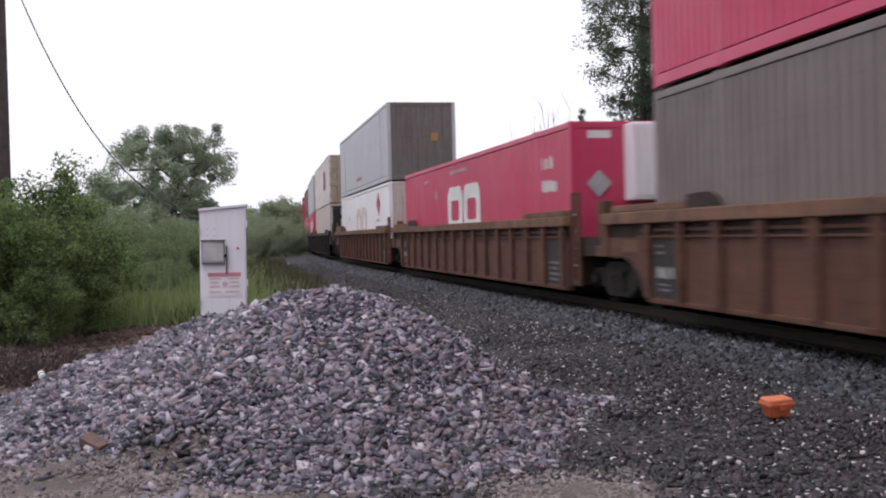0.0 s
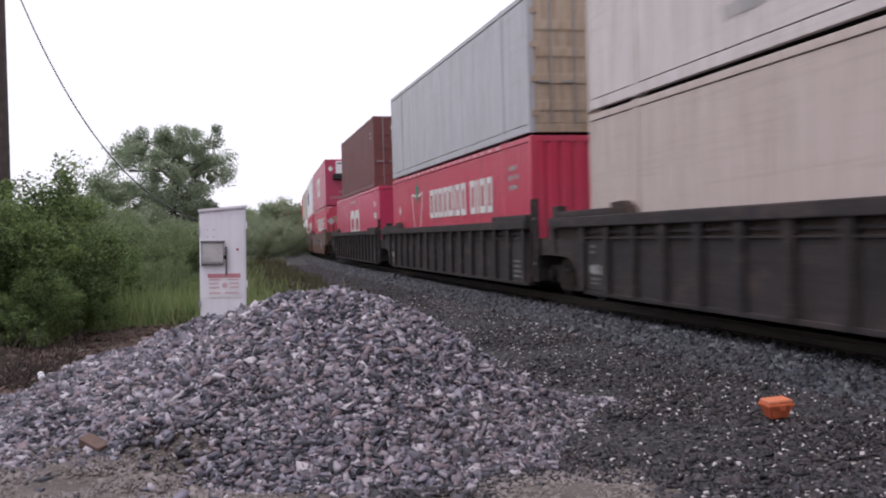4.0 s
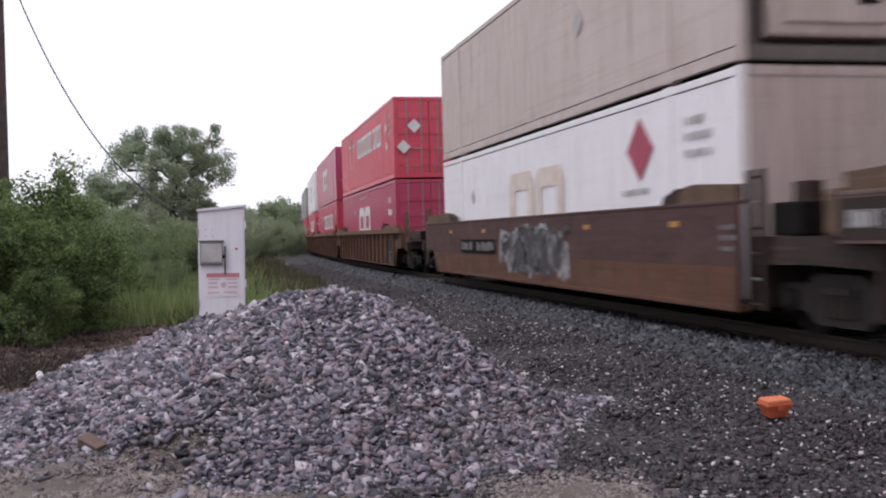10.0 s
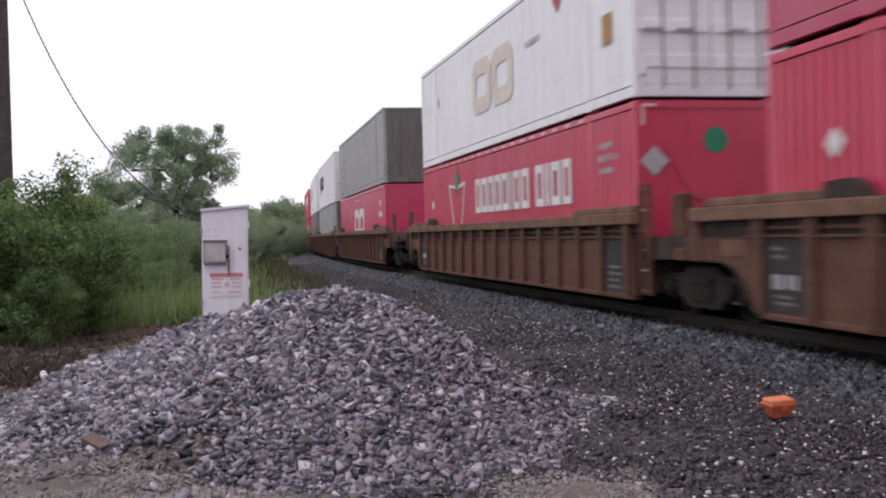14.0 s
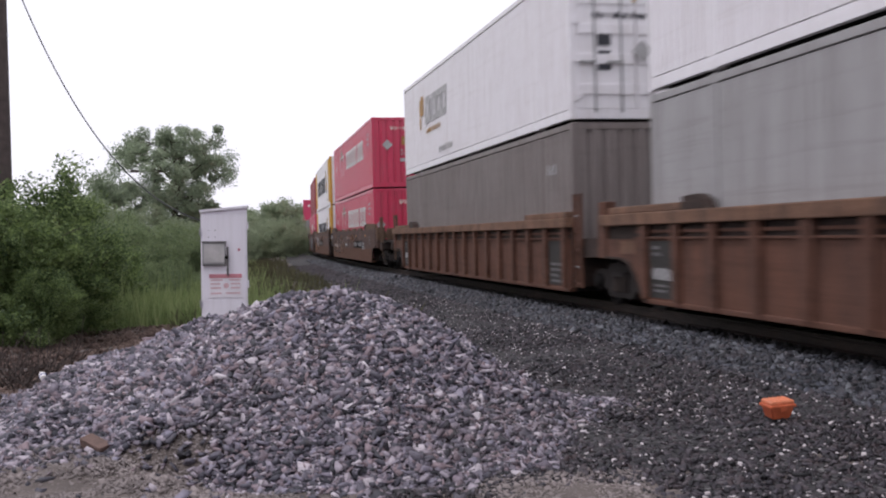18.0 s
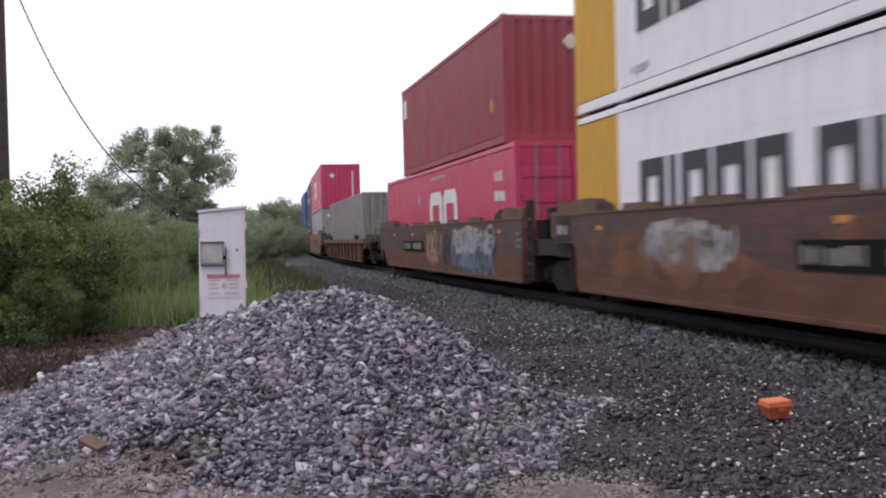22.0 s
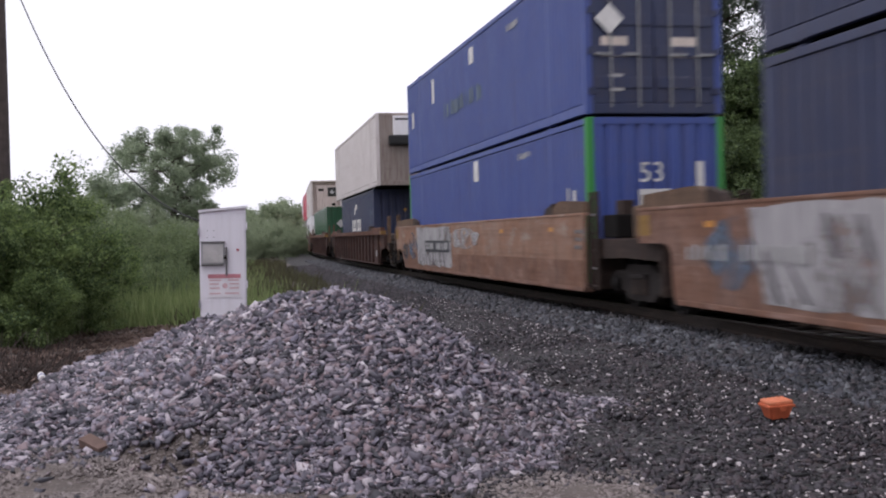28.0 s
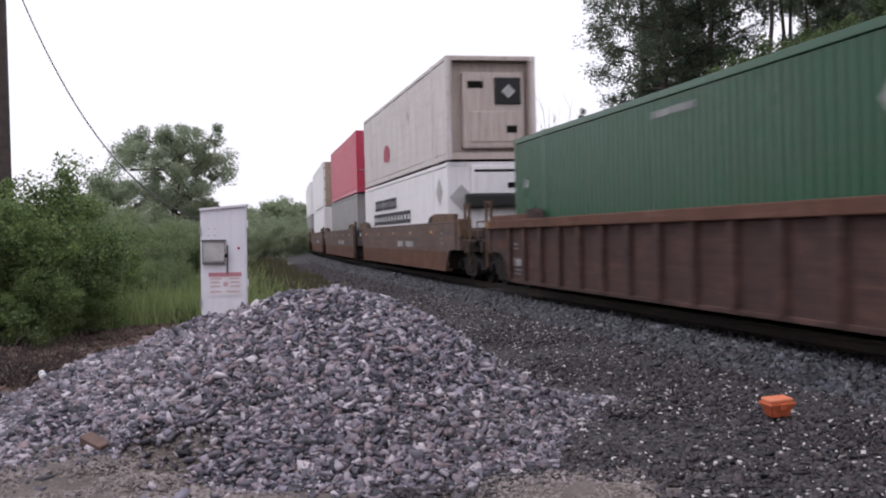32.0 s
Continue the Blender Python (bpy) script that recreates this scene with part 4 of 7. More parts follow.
            for z in (0.4, 1.1, 1.8, 2.5):
                part("hinge", shared(("hinge", Lh, W, sg, z), lambda: slab(Lh - 0.005, Lh + 0.02, sg * (W - 0.2), sg * (W - 0.05), z - 0.06, z + 0.06), E), None, door)
    elif front == "tall_cooler":
        part("end_wall", shared(("end_wall_flat", Lh, W), lambda: slab(Lh - 0.05, Lh - 0.012, -W + 0.13, W - 0.13, 0.19, H_BOX - 0.13), E), None, c)
        u = part("cooling_unit", shared(("tall_unit", Lh), lambda: slab(Lh - 0.01, Lh + 0.4, -0.25, 1.1, 1.42, H_BOX - 0.06, 0.03), PAINT["white"]), None, c, "tall white cooling unit housing")
        part("louvre", shared(("tall_louvre", Lh), lambda: slab(Lh + 0.4, Lh + 0.41, 0.55, 0.85, 2.15, 2.4), M_STEEL), None, u)
        part("cover_plate", shared(("tall_cover", Lh), lambda: slab(Lh + 0.4, Lh + 0.412, -0.2, 0.45, 1.5, 2.75), PAINT["white"]), None, u)
        part("label_patch", shared(("end_label", Lh), lambda: slab(Lh - 0.012, Lh - 0.006, -0.95, -0.5, 2.58, 2.72), M_MARK), None, c, "white label")
    elif front in ("cooler", "small_cooler"):
        part("end_wall", shared(("end_wall_flat", Lh, W), lambda: slab(Lh - 0.05, Lh - 0.012, -W + 0.13, W - 0.13, 0.19, H_BOX - 0.13), E), None, c)
        u = part("cooling_unit", shared(("cooling_unit", Lh), lambda: slab(Lh - 0.01, Lh + 0.16, -0.62, 0.78, H_BOX - 0.95, H_BOX - 0.12, 0.03), PAINT["white" if front == "cooler" else "cream"]), None, c, "cooling unit housing")
        part("louvre", shared(("louvre", Lh), lambda: slab(Lh + 0.155, Lh + 0.166, -0.55, 0.7, H_BOX - 0.3, H_BOX - 0.23), M_STEEL), None, u)
        part("cover_plate", shared(("cover_plate", Lh), lambda: slab(Lh + 0.155, Lh + 0.168, -0.55, 0.15, H_BOX - 0.88, H_BOX - 0.36), PAINT["white" if front == "cooler" else "cream"]), None, u)
        part("gauge", shared(("gauge", Lh), lambda: slab(Lh + 0.155, Lh + 0.17, 0.4, 0.62, H_BOX - 0.75, H_BOX - 0.6), M_STEEL), None, u)
        if front == "cooler":
            part("fuel_tank", shared(("fuel_tank", Lh), lambda: slab(Lh - 0.01, Lh + 0.3, -0.82, 0.9, H_BOX - 1.3, H_BOX - 0.9, 0.08), M_BLACK), None, c, "black generator tank")
    elif front in ("frame", "machine"):
        key_fan = (0.12, 0.88, 1.55, 2.3) if front == "frame" else (-1.12, -0.64, 0.5, 2.6)
        part("end_wall", shared(("end_wall_deep", Lh, W), lambda: slab(Lh - 0.42, Lh - 0.36, -W + 0.13, W - 0.13, 0.19, H_BOX - 0.13), E), None, c)
        for y in (-W + 0.16, W - 0.16):
            part("frame_upright", shared(("frame_upright", Lh, y), lambda: slab(Lh - 0.36, Lh - 0.02, y - 0.02, y + 0.02, 0.19, H_BOX - 0.13), E), None, c)
        part("machine", shared(("machine", Lh), lambda: slab(Lh - 0.36, Lh - 0.1, -0.8, 0.98, 0.32, 2.45, 0.06), PAINT["cream"]), None, c, "cream cooling machine in the end frame")
        part("cover_plate", shared(("machine_cover", Lh), lambda: slab(Lh - 0.11, Lh - 0.07, -0.6, 0.85, 0.5, 1.35, 0.02), PAINT["cream"]), None, c)
        part("hatch", shared(("machine_hatch", Lh), lambda: slab(Lh - 0.07, Lh - 0.062, 0.45, 0.75, 0.75, 0.95), M_STEEL), None, c)
        # on machine ends this black slab stands in for the opening's deep shade
        part("fan_housing", shared(("fan_housing", Lh, key_fan), lambda: slab(Lh - 0.21, Lh - 0.04, *key_fan, 0.03), M_BLACK), None, c, "black fan grille, on machine ends a painted dark opening")
        if front == "machine":
            part("side_grille", shared(("side_grille", Lh), lambda: slab(Lh - 0.21, Lh - 0.14, 0.98, 1.14, 0.5, 2.6, 0.02), M_BLACK), None, c, "black side grille")
            part("head_panel", shared(("head_panel", Lh), lambda: slab(Lh - 0.2, Lh - 0.13, -0.6, 0.95, 2.45, 2.7, 0.02), M_BLACK), None, c, "black head panel")
            diamond(c, 0.3, 2.02, 0.2, M_MARK_GREY, end=Lh - 0.1)
        part("vent_slot", shared(("vent_slot", Lh), lambda: slab(Lh - 0.11, Lh - 0.092, -0.65, -0.2, 2.0, 2.2), M_STEEL), None, c)
    y = -W
    for mk in marks:
        k = mk[0]
        if k == "pair_small":
            emblem_pair(c, mk[1], mk[2], mk[3], mk[4], y, 1.05)
        elif k == "pair":
            emblem_pair(c, mk[1], mk[2], mk[3], mk[4], y)
        elif k == "blocks":
            word_blocks(c, mk[1], mk[2], mk[3], mk[4], mk[5], y, slant=mk[6] if len(mk) > 6 else 0.0)
        elif k == "dashes":
            for q in range(17):
                part("reflective_dash", shared(("reflective_dash", q, W), lambda: slab(-5.6 + 0.7 * q, -5.4 + 0.7 * q, -W - 0.004, -W + 0.001, H_BOX - 0.085, H_BOX - 0.045), M_MARK), None, c)
        elif k == "leaf":
            leaf_triangle(c, mk[1], mk[2], mk[3], y)
        elif k == "print":
            small_print(c, mk[1], mk[2], y, mk[3], mk[4], mk[5], mk[6] if len(mk) > 6 else 0.13)
        elif k == "diamond":
            diamond(c, mk[1], mk[2], mk[3], mk[4], y=y)
        elif k == "end_diamond":
            diamond(c, mk[1], mk[2], mk[3], mk[4], end=Lh + (0.0 if front != "doors" else 0.045))
        elif k == "shapes":
            for q in mk[2]:
                shape_on_side(c, mk[1], (q,), mk[3], mk[4], mk[5], y, mk[6] if len(mk) > 6 else "", mk[7] if len(mk) > 7 else 0.0)
        elif k == "end_bars":
            for a, b, z0, z1 in mk[1]:
                bm = bmesh.new()
                for q in (letters(a, b, z0, z1, random.Random(7)) if b - a > 2.4 * (z1 - z0) else ((a, b, z0, z1),)):
                    box(bm, Lh + 0.007, Lh + 0.012, *q)
                tagged(part("end_print", bm, mk[2], c), kind="stuff" if b - a > 2.4 * (z1 - z0) else "")
        elif k == "end_badge":
            bm = prism([(-0.92, 2.27), (0.86, 2.27), (0.3, 1.35), (-0.36, 1.35)], 0, 0.004)
            part("faded_badge", bm, M_BADGE if mk[1] else P, c, "faded beige badge" if mk[1] else "").matrix_basis = Matrix.Translation((Lh + 0.01, 0, 0)) @ Euler((0, 0, radians(90))).to_matrix().to_4x4()
            bm = turned([(0.2, -0.004), (0.2, 0.004)], 18)
            part("green_disc", bm, M_MARK_GREEN, c, "round green mark").matrix_basis = Matrix.Translation((Lh + 0.02, 0.03, 2.27)) @ Euler((0, 0, radians(90))).to_matrix().to_4x4()
            for q in (-1, 1):
                part("corner_mark", slab(Lh + 0.004, Lh + 0.009, q * 0.95, q * 1.2, 2.79, 2.83), M_MARK_FAINT, c)
                part("corner_mark", slab(Lh + 0.004, Lh + 0.009, q * 1.16, q * 1.2, 2.5, 2.78), M_MARK_FAINT, c)
        elif k == "end_words":
            words("end_lettering", mk[1], mk[2], mk[3], c, Matrix.Translation((Lh + 0.012, mk[4], mk[5])) @ Euler((radians(90), 0, radians(90))).to_matrix().to_4x4())
        elif k == "splash_top":
            blot(c, "painted_figure", mk[1], mk[2], mk[3], mk[4], mk[5], y - 0.004, mk[6])
        elif k == "splash":
            blot(c, "painted_figure", mk[1], mk[2], mk[3], mk[4], mk[5], y, mk[6])
    return c


def blot(parent, name, x, z, w, h, m, y, seed):
    """An irregular patch of paint."""
    r = random.Random(seed)
    pts = []
    n = 26
    for k in range(n):
        a = 2 * math.pi * k / n
        q = 0.78 + 0.22 * r.random()
        pts.append((x + math.cos(a) * w / 2 * q, z + math.sin(a) * h / 2 * q))
    return part(name, prism(pts, y - 0.0065, y - 0.0025), m, parent)


def spray_field(car, x0, x1, y, seed):
    """A car side whitened from edge to edge, with dark slanting strokes and a thin grey cloud beside it."""
    r = random.Random(seed)
    low, high = [], []
    n = 14
    for k in range(n + 1):
        x = x0 + (x1 - x0) * k / n
        high.append((x - 0.25 * (1 - k / n) + r.uniform(-0.1, 0.1), 1.55 - r.uniform(0, 0.05)))
        low.append((x + 0.25 * k / n + r.uniform(-0.1, 0.1), 0.36 + r.uniform(0, 0.09)))
    part("spray_patch", prism(low + high[::-1], y - 0.004, y), M_FIELD, car, "white spray paint")
    blot(car, "spray_patch", x0 - 0.75, 0.98, 1.5, 0.95, CLOUD["blue_spray_paint"], y, seed)
    blot(car, "spray_patch", x1 + 1.4, 1.2, 3.4, 0.6, CLOUD["white_spray_paint"], y, seed + 1)
    for k in range(9):
        x, z, h, lean, w = x0 + 0.3 + (x1 - x0 - 0.6) * k / 8, r.choice((0.42, 0.45, 0.95)), r.uniform(0.4, 0.62), r.uniform(-0.45, -0.15), r.uniform(0.07, 0.15)
        part("spray_stroke", prism([(x, z), (x + w, z), (x + w * 1.4 + lean, z + h), (x + w * 0.7 + lean, z + h * 1.05)], y - 0.007, y - 0.004), M_TAG_DARK, car)


def scrawl(parent, x, z, w, h, m, y, seed):
    """A sprayed tag: a crowd of fat curling strokes side by side."""
    r = random.Random(seed)
    bm = bmesh.new()
    blot(parent, "spray_patch", x, z, w * 1.15, min(1.18, h * 1.15), CLOUD[m.name], y + 0.002, seed + 50)
    n = max(6, int(w / 0.17))
    for k in range(n):
        cx = x - w / 2 + w * (k + 0.5) / n + r.uniform(-0.1, 0.1)
        cz = z + r.uniform(-0.12, 0.12) * h
        a0, da = r.uniform(0, 6.28), r.choice((-1, 1)) * r.uniform(1.5, 4.2)
        rx, rz, fat = r.uniform(0.1, 0.26), h * r.uniform(0.25, 0.45), r.uniform(0.035, 0.09)
        prev = None
        for q in range(11):
            a = a0 + da * q / 10
            px_, pz_ = cx + rx * math.cos(a) + 0.1 * (q / 10), cz + rz * math.sin(a)
            f = fat * (0.5 + 0.5 * math.sin(math.pi * (0.15 + 0.7 * q / 10)))
            nx, nz = math.cos(a), math.sin(a)
            pair = (bm.verts.new((px_ - nx * f, y - 0.004 - 0.0002 * k, pz_ - nz * f)), bm.verts.new((px_ + nx * f, y - 0.004 - 0.0002 * k, pz_ + nz * f)))
            if prev:
                bm.faces.new((prev[0], prev[1], pair[1], pair[0]))
            prev = pair
    return tagged(part("spray_painting", bm, m, parent), kind="stuff")


# ---------------------------------------------------------------- well cars (origin on the rail top at the car's middle)
REACH = 9.74


def truck(car, x, wheels):
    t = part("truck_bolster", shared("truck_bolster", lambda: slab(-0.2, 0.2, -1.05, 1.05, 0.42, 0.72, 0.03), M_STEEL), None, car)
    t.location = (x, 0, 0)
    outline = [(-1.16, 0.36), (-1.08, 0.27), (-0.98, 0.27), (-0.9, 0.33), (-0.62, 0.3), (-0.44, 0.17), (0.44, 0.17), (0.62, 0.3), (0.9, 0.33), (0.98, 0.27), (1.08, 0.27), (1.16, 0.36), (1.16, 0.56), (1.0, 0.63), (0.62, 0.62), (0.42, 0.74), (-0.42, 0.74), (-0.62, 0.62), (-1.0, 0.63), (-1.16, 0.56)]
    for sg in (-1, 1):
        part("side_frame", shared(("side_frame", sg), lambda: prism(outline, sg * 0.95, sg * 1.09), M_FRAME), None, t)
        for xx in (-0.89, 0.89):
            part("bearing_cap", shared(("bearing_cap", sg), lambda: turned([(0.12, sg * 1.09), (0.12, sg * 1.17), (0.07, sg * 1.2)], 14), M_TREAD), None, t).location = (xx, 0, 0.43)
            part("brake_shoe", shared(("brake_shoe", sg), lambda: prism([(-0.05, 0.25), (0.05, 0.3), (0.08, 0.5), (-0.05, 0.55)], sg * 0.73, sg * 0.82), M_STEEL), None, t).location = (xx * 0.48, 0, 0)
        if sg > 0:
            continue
        # flat near-black plate painted as the shaded opening behind the springs
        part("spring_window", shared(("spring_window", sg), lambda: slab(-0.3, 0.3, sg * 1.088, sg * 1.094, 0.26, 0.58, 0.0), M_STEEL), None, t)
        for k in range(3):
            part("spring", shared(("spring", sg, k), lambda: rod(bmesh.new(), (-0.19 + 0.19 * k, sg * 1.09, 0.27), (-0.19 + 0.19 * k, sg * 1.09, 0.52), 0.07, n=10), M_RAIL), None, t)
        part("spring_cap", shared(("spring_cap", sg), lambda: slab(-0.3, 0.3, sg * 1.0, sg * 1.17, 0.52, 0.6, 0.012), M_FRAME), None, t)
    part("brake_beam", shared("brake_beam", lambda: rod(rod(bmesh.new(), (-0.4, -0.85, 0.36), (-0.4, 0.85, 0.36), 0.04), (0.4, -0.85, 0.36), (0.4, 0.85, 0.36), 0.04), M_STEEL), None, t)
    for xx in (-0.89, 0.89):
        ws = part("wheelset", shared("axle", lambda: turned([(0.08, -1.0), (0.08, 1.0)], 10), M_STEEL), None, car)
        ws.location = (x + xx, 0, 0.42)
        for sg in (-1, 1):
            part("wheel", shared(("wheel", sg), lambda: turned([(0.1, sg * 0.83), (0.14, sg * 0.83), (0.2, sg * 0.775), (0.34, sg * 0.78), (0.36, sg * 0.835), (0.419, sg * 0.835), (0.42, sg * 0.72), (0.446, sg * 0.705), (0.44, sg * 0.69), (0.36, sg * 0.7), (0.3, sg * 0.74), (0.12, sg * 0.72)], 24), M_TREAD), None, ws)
        wheels.append((ws, x + xx))


def coupler(car, sg, P):
    part("draft_sill", shared(("draft_sill", sg), lambda: slab(sg * 9.9, sg * 11.1, -0.24, 0.24, 0.68, 1.02, 0.02), P), None, car)
    k = part("coupler", shared(("coupler", sg), lambda: slab(sg * 11.1, sg * 11.45, -0.09, 0.09, 0.76, 0.94, 0.02), M_STEEL), None, car)
    part("knuckle", shared(("knuckle", sg), lambda: slab(sg * 11.42, sg * 11.72, -0.16, 0.14, 0.68, 1.0, 0.05), M_STEEL), None, k)
    part("uncoupling_lever", shared(("uncoupling_lever", sg), lambda: rod(rod(bmesh.new(), (sg * 11.2, 0.0, 1.0), (sg * 11.0, -0.5, 0.92), 0.016, n=6), (sg * 11.0, -0.5, 0.92), (sg * 10.95, -1.3, 0.86), 0.016, n=6), M_FRAME), None, car)
    part("air_hose", shared(("air_hose", sg), lambda: rod(rod(bmesh.new(), (sg * 11.1, -0.35, 0.75), (sg * 11.4, -0.38, 0.45), 0.028), (sg * 11.4, -0.38, 0.45), (sg * 11.75, -0.36, 0.5), 0.028), M_BLACK), None, car)
    part("hose_tag", shared(("hose_tag", sg), lambda: slab(sg * 11.28, sg * 11.42, -0.42, -0.4, 0.42, 0.66), M_GREY), None, car)


def spoked_wheel():
    """Hand wheel: a thin rim, four spokes and a hub, its axle along y."""
    bm = bmesh.new()
    ring = [(0.28 * math.cos(math.pi * k / 8), 0, 0.28 * math.sin(math.pi * k / 8)) for k in range(17)]
    for p, q in zip(ring, ring[1:]):
        rod(bm, p, q, 0.02, n=6)
    for k in range(4):
        a = math.pi * k / 4
        rod(bm, (-0.27 * math.cos(a), 0, -0.27 * math.sin(a)), (0.27 * math.cos(a), 0, 0.27 * math.sin(a)), 0.014, n=6)
    return rod(bm, (0, -0.03, 0), (0, 0.03, 0), 0.05, n=10)


def end_deck(car, sg, P, outer, tall, top, hand_brake=False):
    """What stands over the truck: bolster box, deck, ladders, hand brake and air gear."""
    t = 2.05 if tall else 1.3
    G = CARPAINT["black" if P == CARPAINT["black"] else "grime_shade"]
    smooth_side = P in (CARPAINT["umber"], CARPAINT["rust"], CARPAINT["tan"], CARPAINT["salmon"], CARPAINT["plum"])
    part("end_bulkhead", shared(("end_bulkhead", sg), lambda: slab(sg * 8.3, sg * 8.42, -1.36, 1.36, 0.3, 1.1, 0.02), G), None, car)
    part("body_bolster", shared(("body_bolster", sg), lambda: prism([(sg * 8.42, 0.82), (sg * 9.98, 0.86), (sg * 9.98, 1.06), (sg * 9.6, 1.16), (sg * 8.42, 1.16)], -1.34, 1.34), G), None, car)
    for q in (-1, 1):
        part("side_bearing", shared(("side_bearing", sg, q), lambda: slab(sg * 9.64, sg * 9.84, q * 0.75, q * 0.55, 0.72, 0.86), M_STEEL), None, car)
        part("end_post", shared(("end_post", sg, q, top), lambda: slab(sg * 9.62, sg * 9.95, q * 1.45, q * 1.3, 0.84, top - 0.19, 0.015), P), None, car) if outer or not smooth_side else None
    if outer:
        coupler(car, sg, G)
        part("end_platform", shared(("end_platform", sg), lambda: slab(sg * 9.98, sg * 10.95, -1.25, 1.25, 1.06, 1.11, 0.01), G), None, car)
        part("end_sill", shared(("end_sill_beam", sg), lambda: slab(sg * 10.55, sg * 10.8, -1.4, 1.4, 0.8, 1.06, 0.02), G), None, car)
        part("crossover_board", shared(("crossover_board", sg), lambda: slab(sg * 10.82, sg * 11.05, -1.3, 1.3, 1.05, 1.1, 0.008), M_FRAME), None, car)
        for y in (-1.3, 1.3):
            ld = part("ladder", shared(("ladder_stile", sg, y, t), lambda: box(box(bmesh.new(), sg * 10.5 - 0.03, sg * 10.5 + 0.03, y - 0.03, y + 0.03, 0.45, t), sg * 10.06 - 0.03, sg * 10.06 + 0.03, y - 0.03, y + 0.03, 0.75, t), CARPAINT["guide"]), None, car, "rust-brown ladder")
            for k in range(5):
                part("rung", shared(("rung", sg, y, k, t), lambda: rod(bmesh.new(), (sg * 10.06, y, 0.8 + (t - 0.86) / 4 * k), (sg * 10.5, y, 0.8 + (t - 0.86) / 4 * k), 0.014, n=6), CARPAINT["guide"]), None, ld)
            part("stirrup_step", shared(("stirrup_step", sg, y), lambda: rod(rod(rod(bmesh.new(), (sg * 10.52, y, 0.84), (sg * 10.52, y, 0.4), 0.02, n=6), (sg * 10.52, y, 0.4), (sg * 10.85, y, 0.4), 0.02, n=6), (sg * 10.85, y, 0.4), (sg * 10.85, y, 0.84), 0.02, n=6), M_FRAME), None, car)
        if hand_brake:
            st = part("brake_stand", shared(("brake_stand", sg, t), lambda: slab(sg * 9.75, sg * 9.95, 0.25, 0.6, 1.1, t, 0.03), G), None, car)
            part("brake_housing", shared(("brake_housing", sg), lambda: slab(sg * 9.95, sg * 10.1, 0.22, 0.62, 1.72, 2.05, 0.05), M_STEEL), None, st)
            part("brake_wheel", shared("brake_wheel", lambda: spoked_wheel(), M_STEEL), None, st).matrix_basis = pose(sg * 10.16, 0.42, t - 0.16, 0, 0, 90)
            part("brake_chain", shared(("brake_chain", sg), lambda: rod(bmesh.new(), (sg * 10.02, 0.42, 1.75), (sg * 10.02, 0.42, 1.1), 0.02, n=6), M_STEEL), None, st)
            part("control_valve", shared(("control_valve", sg), lambda: box(slab(sg * 9.15, sg * 9.45, -0.95, -0.6, 1.16, 1.62, 0.03), min(sg * 9.2, sg * 9.38), max(sg * 9.2, sg * 9.38), -1.12, -0.94, 1.22, 1.5, 0.02), CARPAINT["guide"]), None, car, "rusty air brake valve")
        if hand_brake:
            part("brake_cylinder", shared(("brake_cylinder", sg), lambda: rod(bmesh.new(), (sg * 8.6, -0.35, 1.35), (sg * 9.5, -0.35, 1.35), 0.17, n=14), M_STEEL), None, car)
            part("air_reservoir", shared(("air_reservoir", sg), lambda: rod(bmesh.new(), (sg * 8.55, 0.25, 1.37), (sg * 9.6, 0.25, 1.37), 0.21, n=14), G), None, car)
        else:
            part("end_wall_plate", shared(("end_wall_plate", sg), lambda: prism([(sg * 8.62, 1.16), (sg * 9.7, 1.16), (sg * 9.55, 1.34), (sg * 8.62, 1.42)], -1.25, 1.25), G), None, car)
            part("valve_box", shared(("valve_box", sg), lambda: slab(sg * 9.75, sg * 10.0, -0.75, -0.4, 1.1, 1.42, 0.03), M_STEEL), None, car)
        part("brake_pipe", shared(("brake_pipe", sg), lambda: rod(rod(bmesh.new(), (sg * 8.5, -1.15, 1.2), (sg * 10.3, -1.15, 1.16), 0.022, n=6), (sg * 10.3, -1.15, 1.16), (sg * 11.1, -0.35, 0.76), 0.022, n=6), M_STEEL), None, car)
        part("hand_rail", shared(("hand_rail", sg), lambda: rod(rod(rod(bmesh.new(), (sg * 10.7, -1.15, 1.1), (sg * 10.7, -1.15, 1.56), 0.018, n=6), (sg * 10.7, -1.15, 1.56), (sg * 10.7, 1.15, 1.56), 0.018, n=6), (sg * 10.7, 1.15, 1.56), (sg * 10.7, 1.15, 1.1), 0.018, n=6), CARPAINT["guide"]), None, car)
    else:
        part("articulated_joint", shared(("articulated_joint", sg), lambda: slab(sg * 9.6, sg * 9.73, -0.4, 0.4, 0.72, 1.08, 0.02), M_STEEL), None, car)
        part("deck_plate", shared(("deck_plate", sg), lambda: slab(sg * 8.45, sg * 9.7, -1.0, 1.0, 1.165, 1.19, 0.005), G), None, car)
        LP = G if smooth_side else P
        foot = 8.43 if smooth_side else 8.4
        for y in (-1.4, 1.4) if sg > 0 else ():
            ld = part("ladder", shared(("inner_ladder", y, foot), lambda: box(box(bmesh.new(), foot + 0.26, foot + 0.34, y - 0.03, y + 0.03, 0.3, 1.95), foot, foot + 0.07, y - 0.03, y + 0.03, 0.3, 1.95), LP), None, car, "upright ladder at the car's end")
            for k in range(6):
                part("rung", shared(("inner_rung", y, k, foot), lambda: rod(bmesh.new(), (foot + 0.03, y, 0.36 + 0.3 * k), (foot + 0.3, y, 0.36 + 0.3 * k), 0.018, n=6), M_GREY if k % 3 == 1 else LP), None, ld)
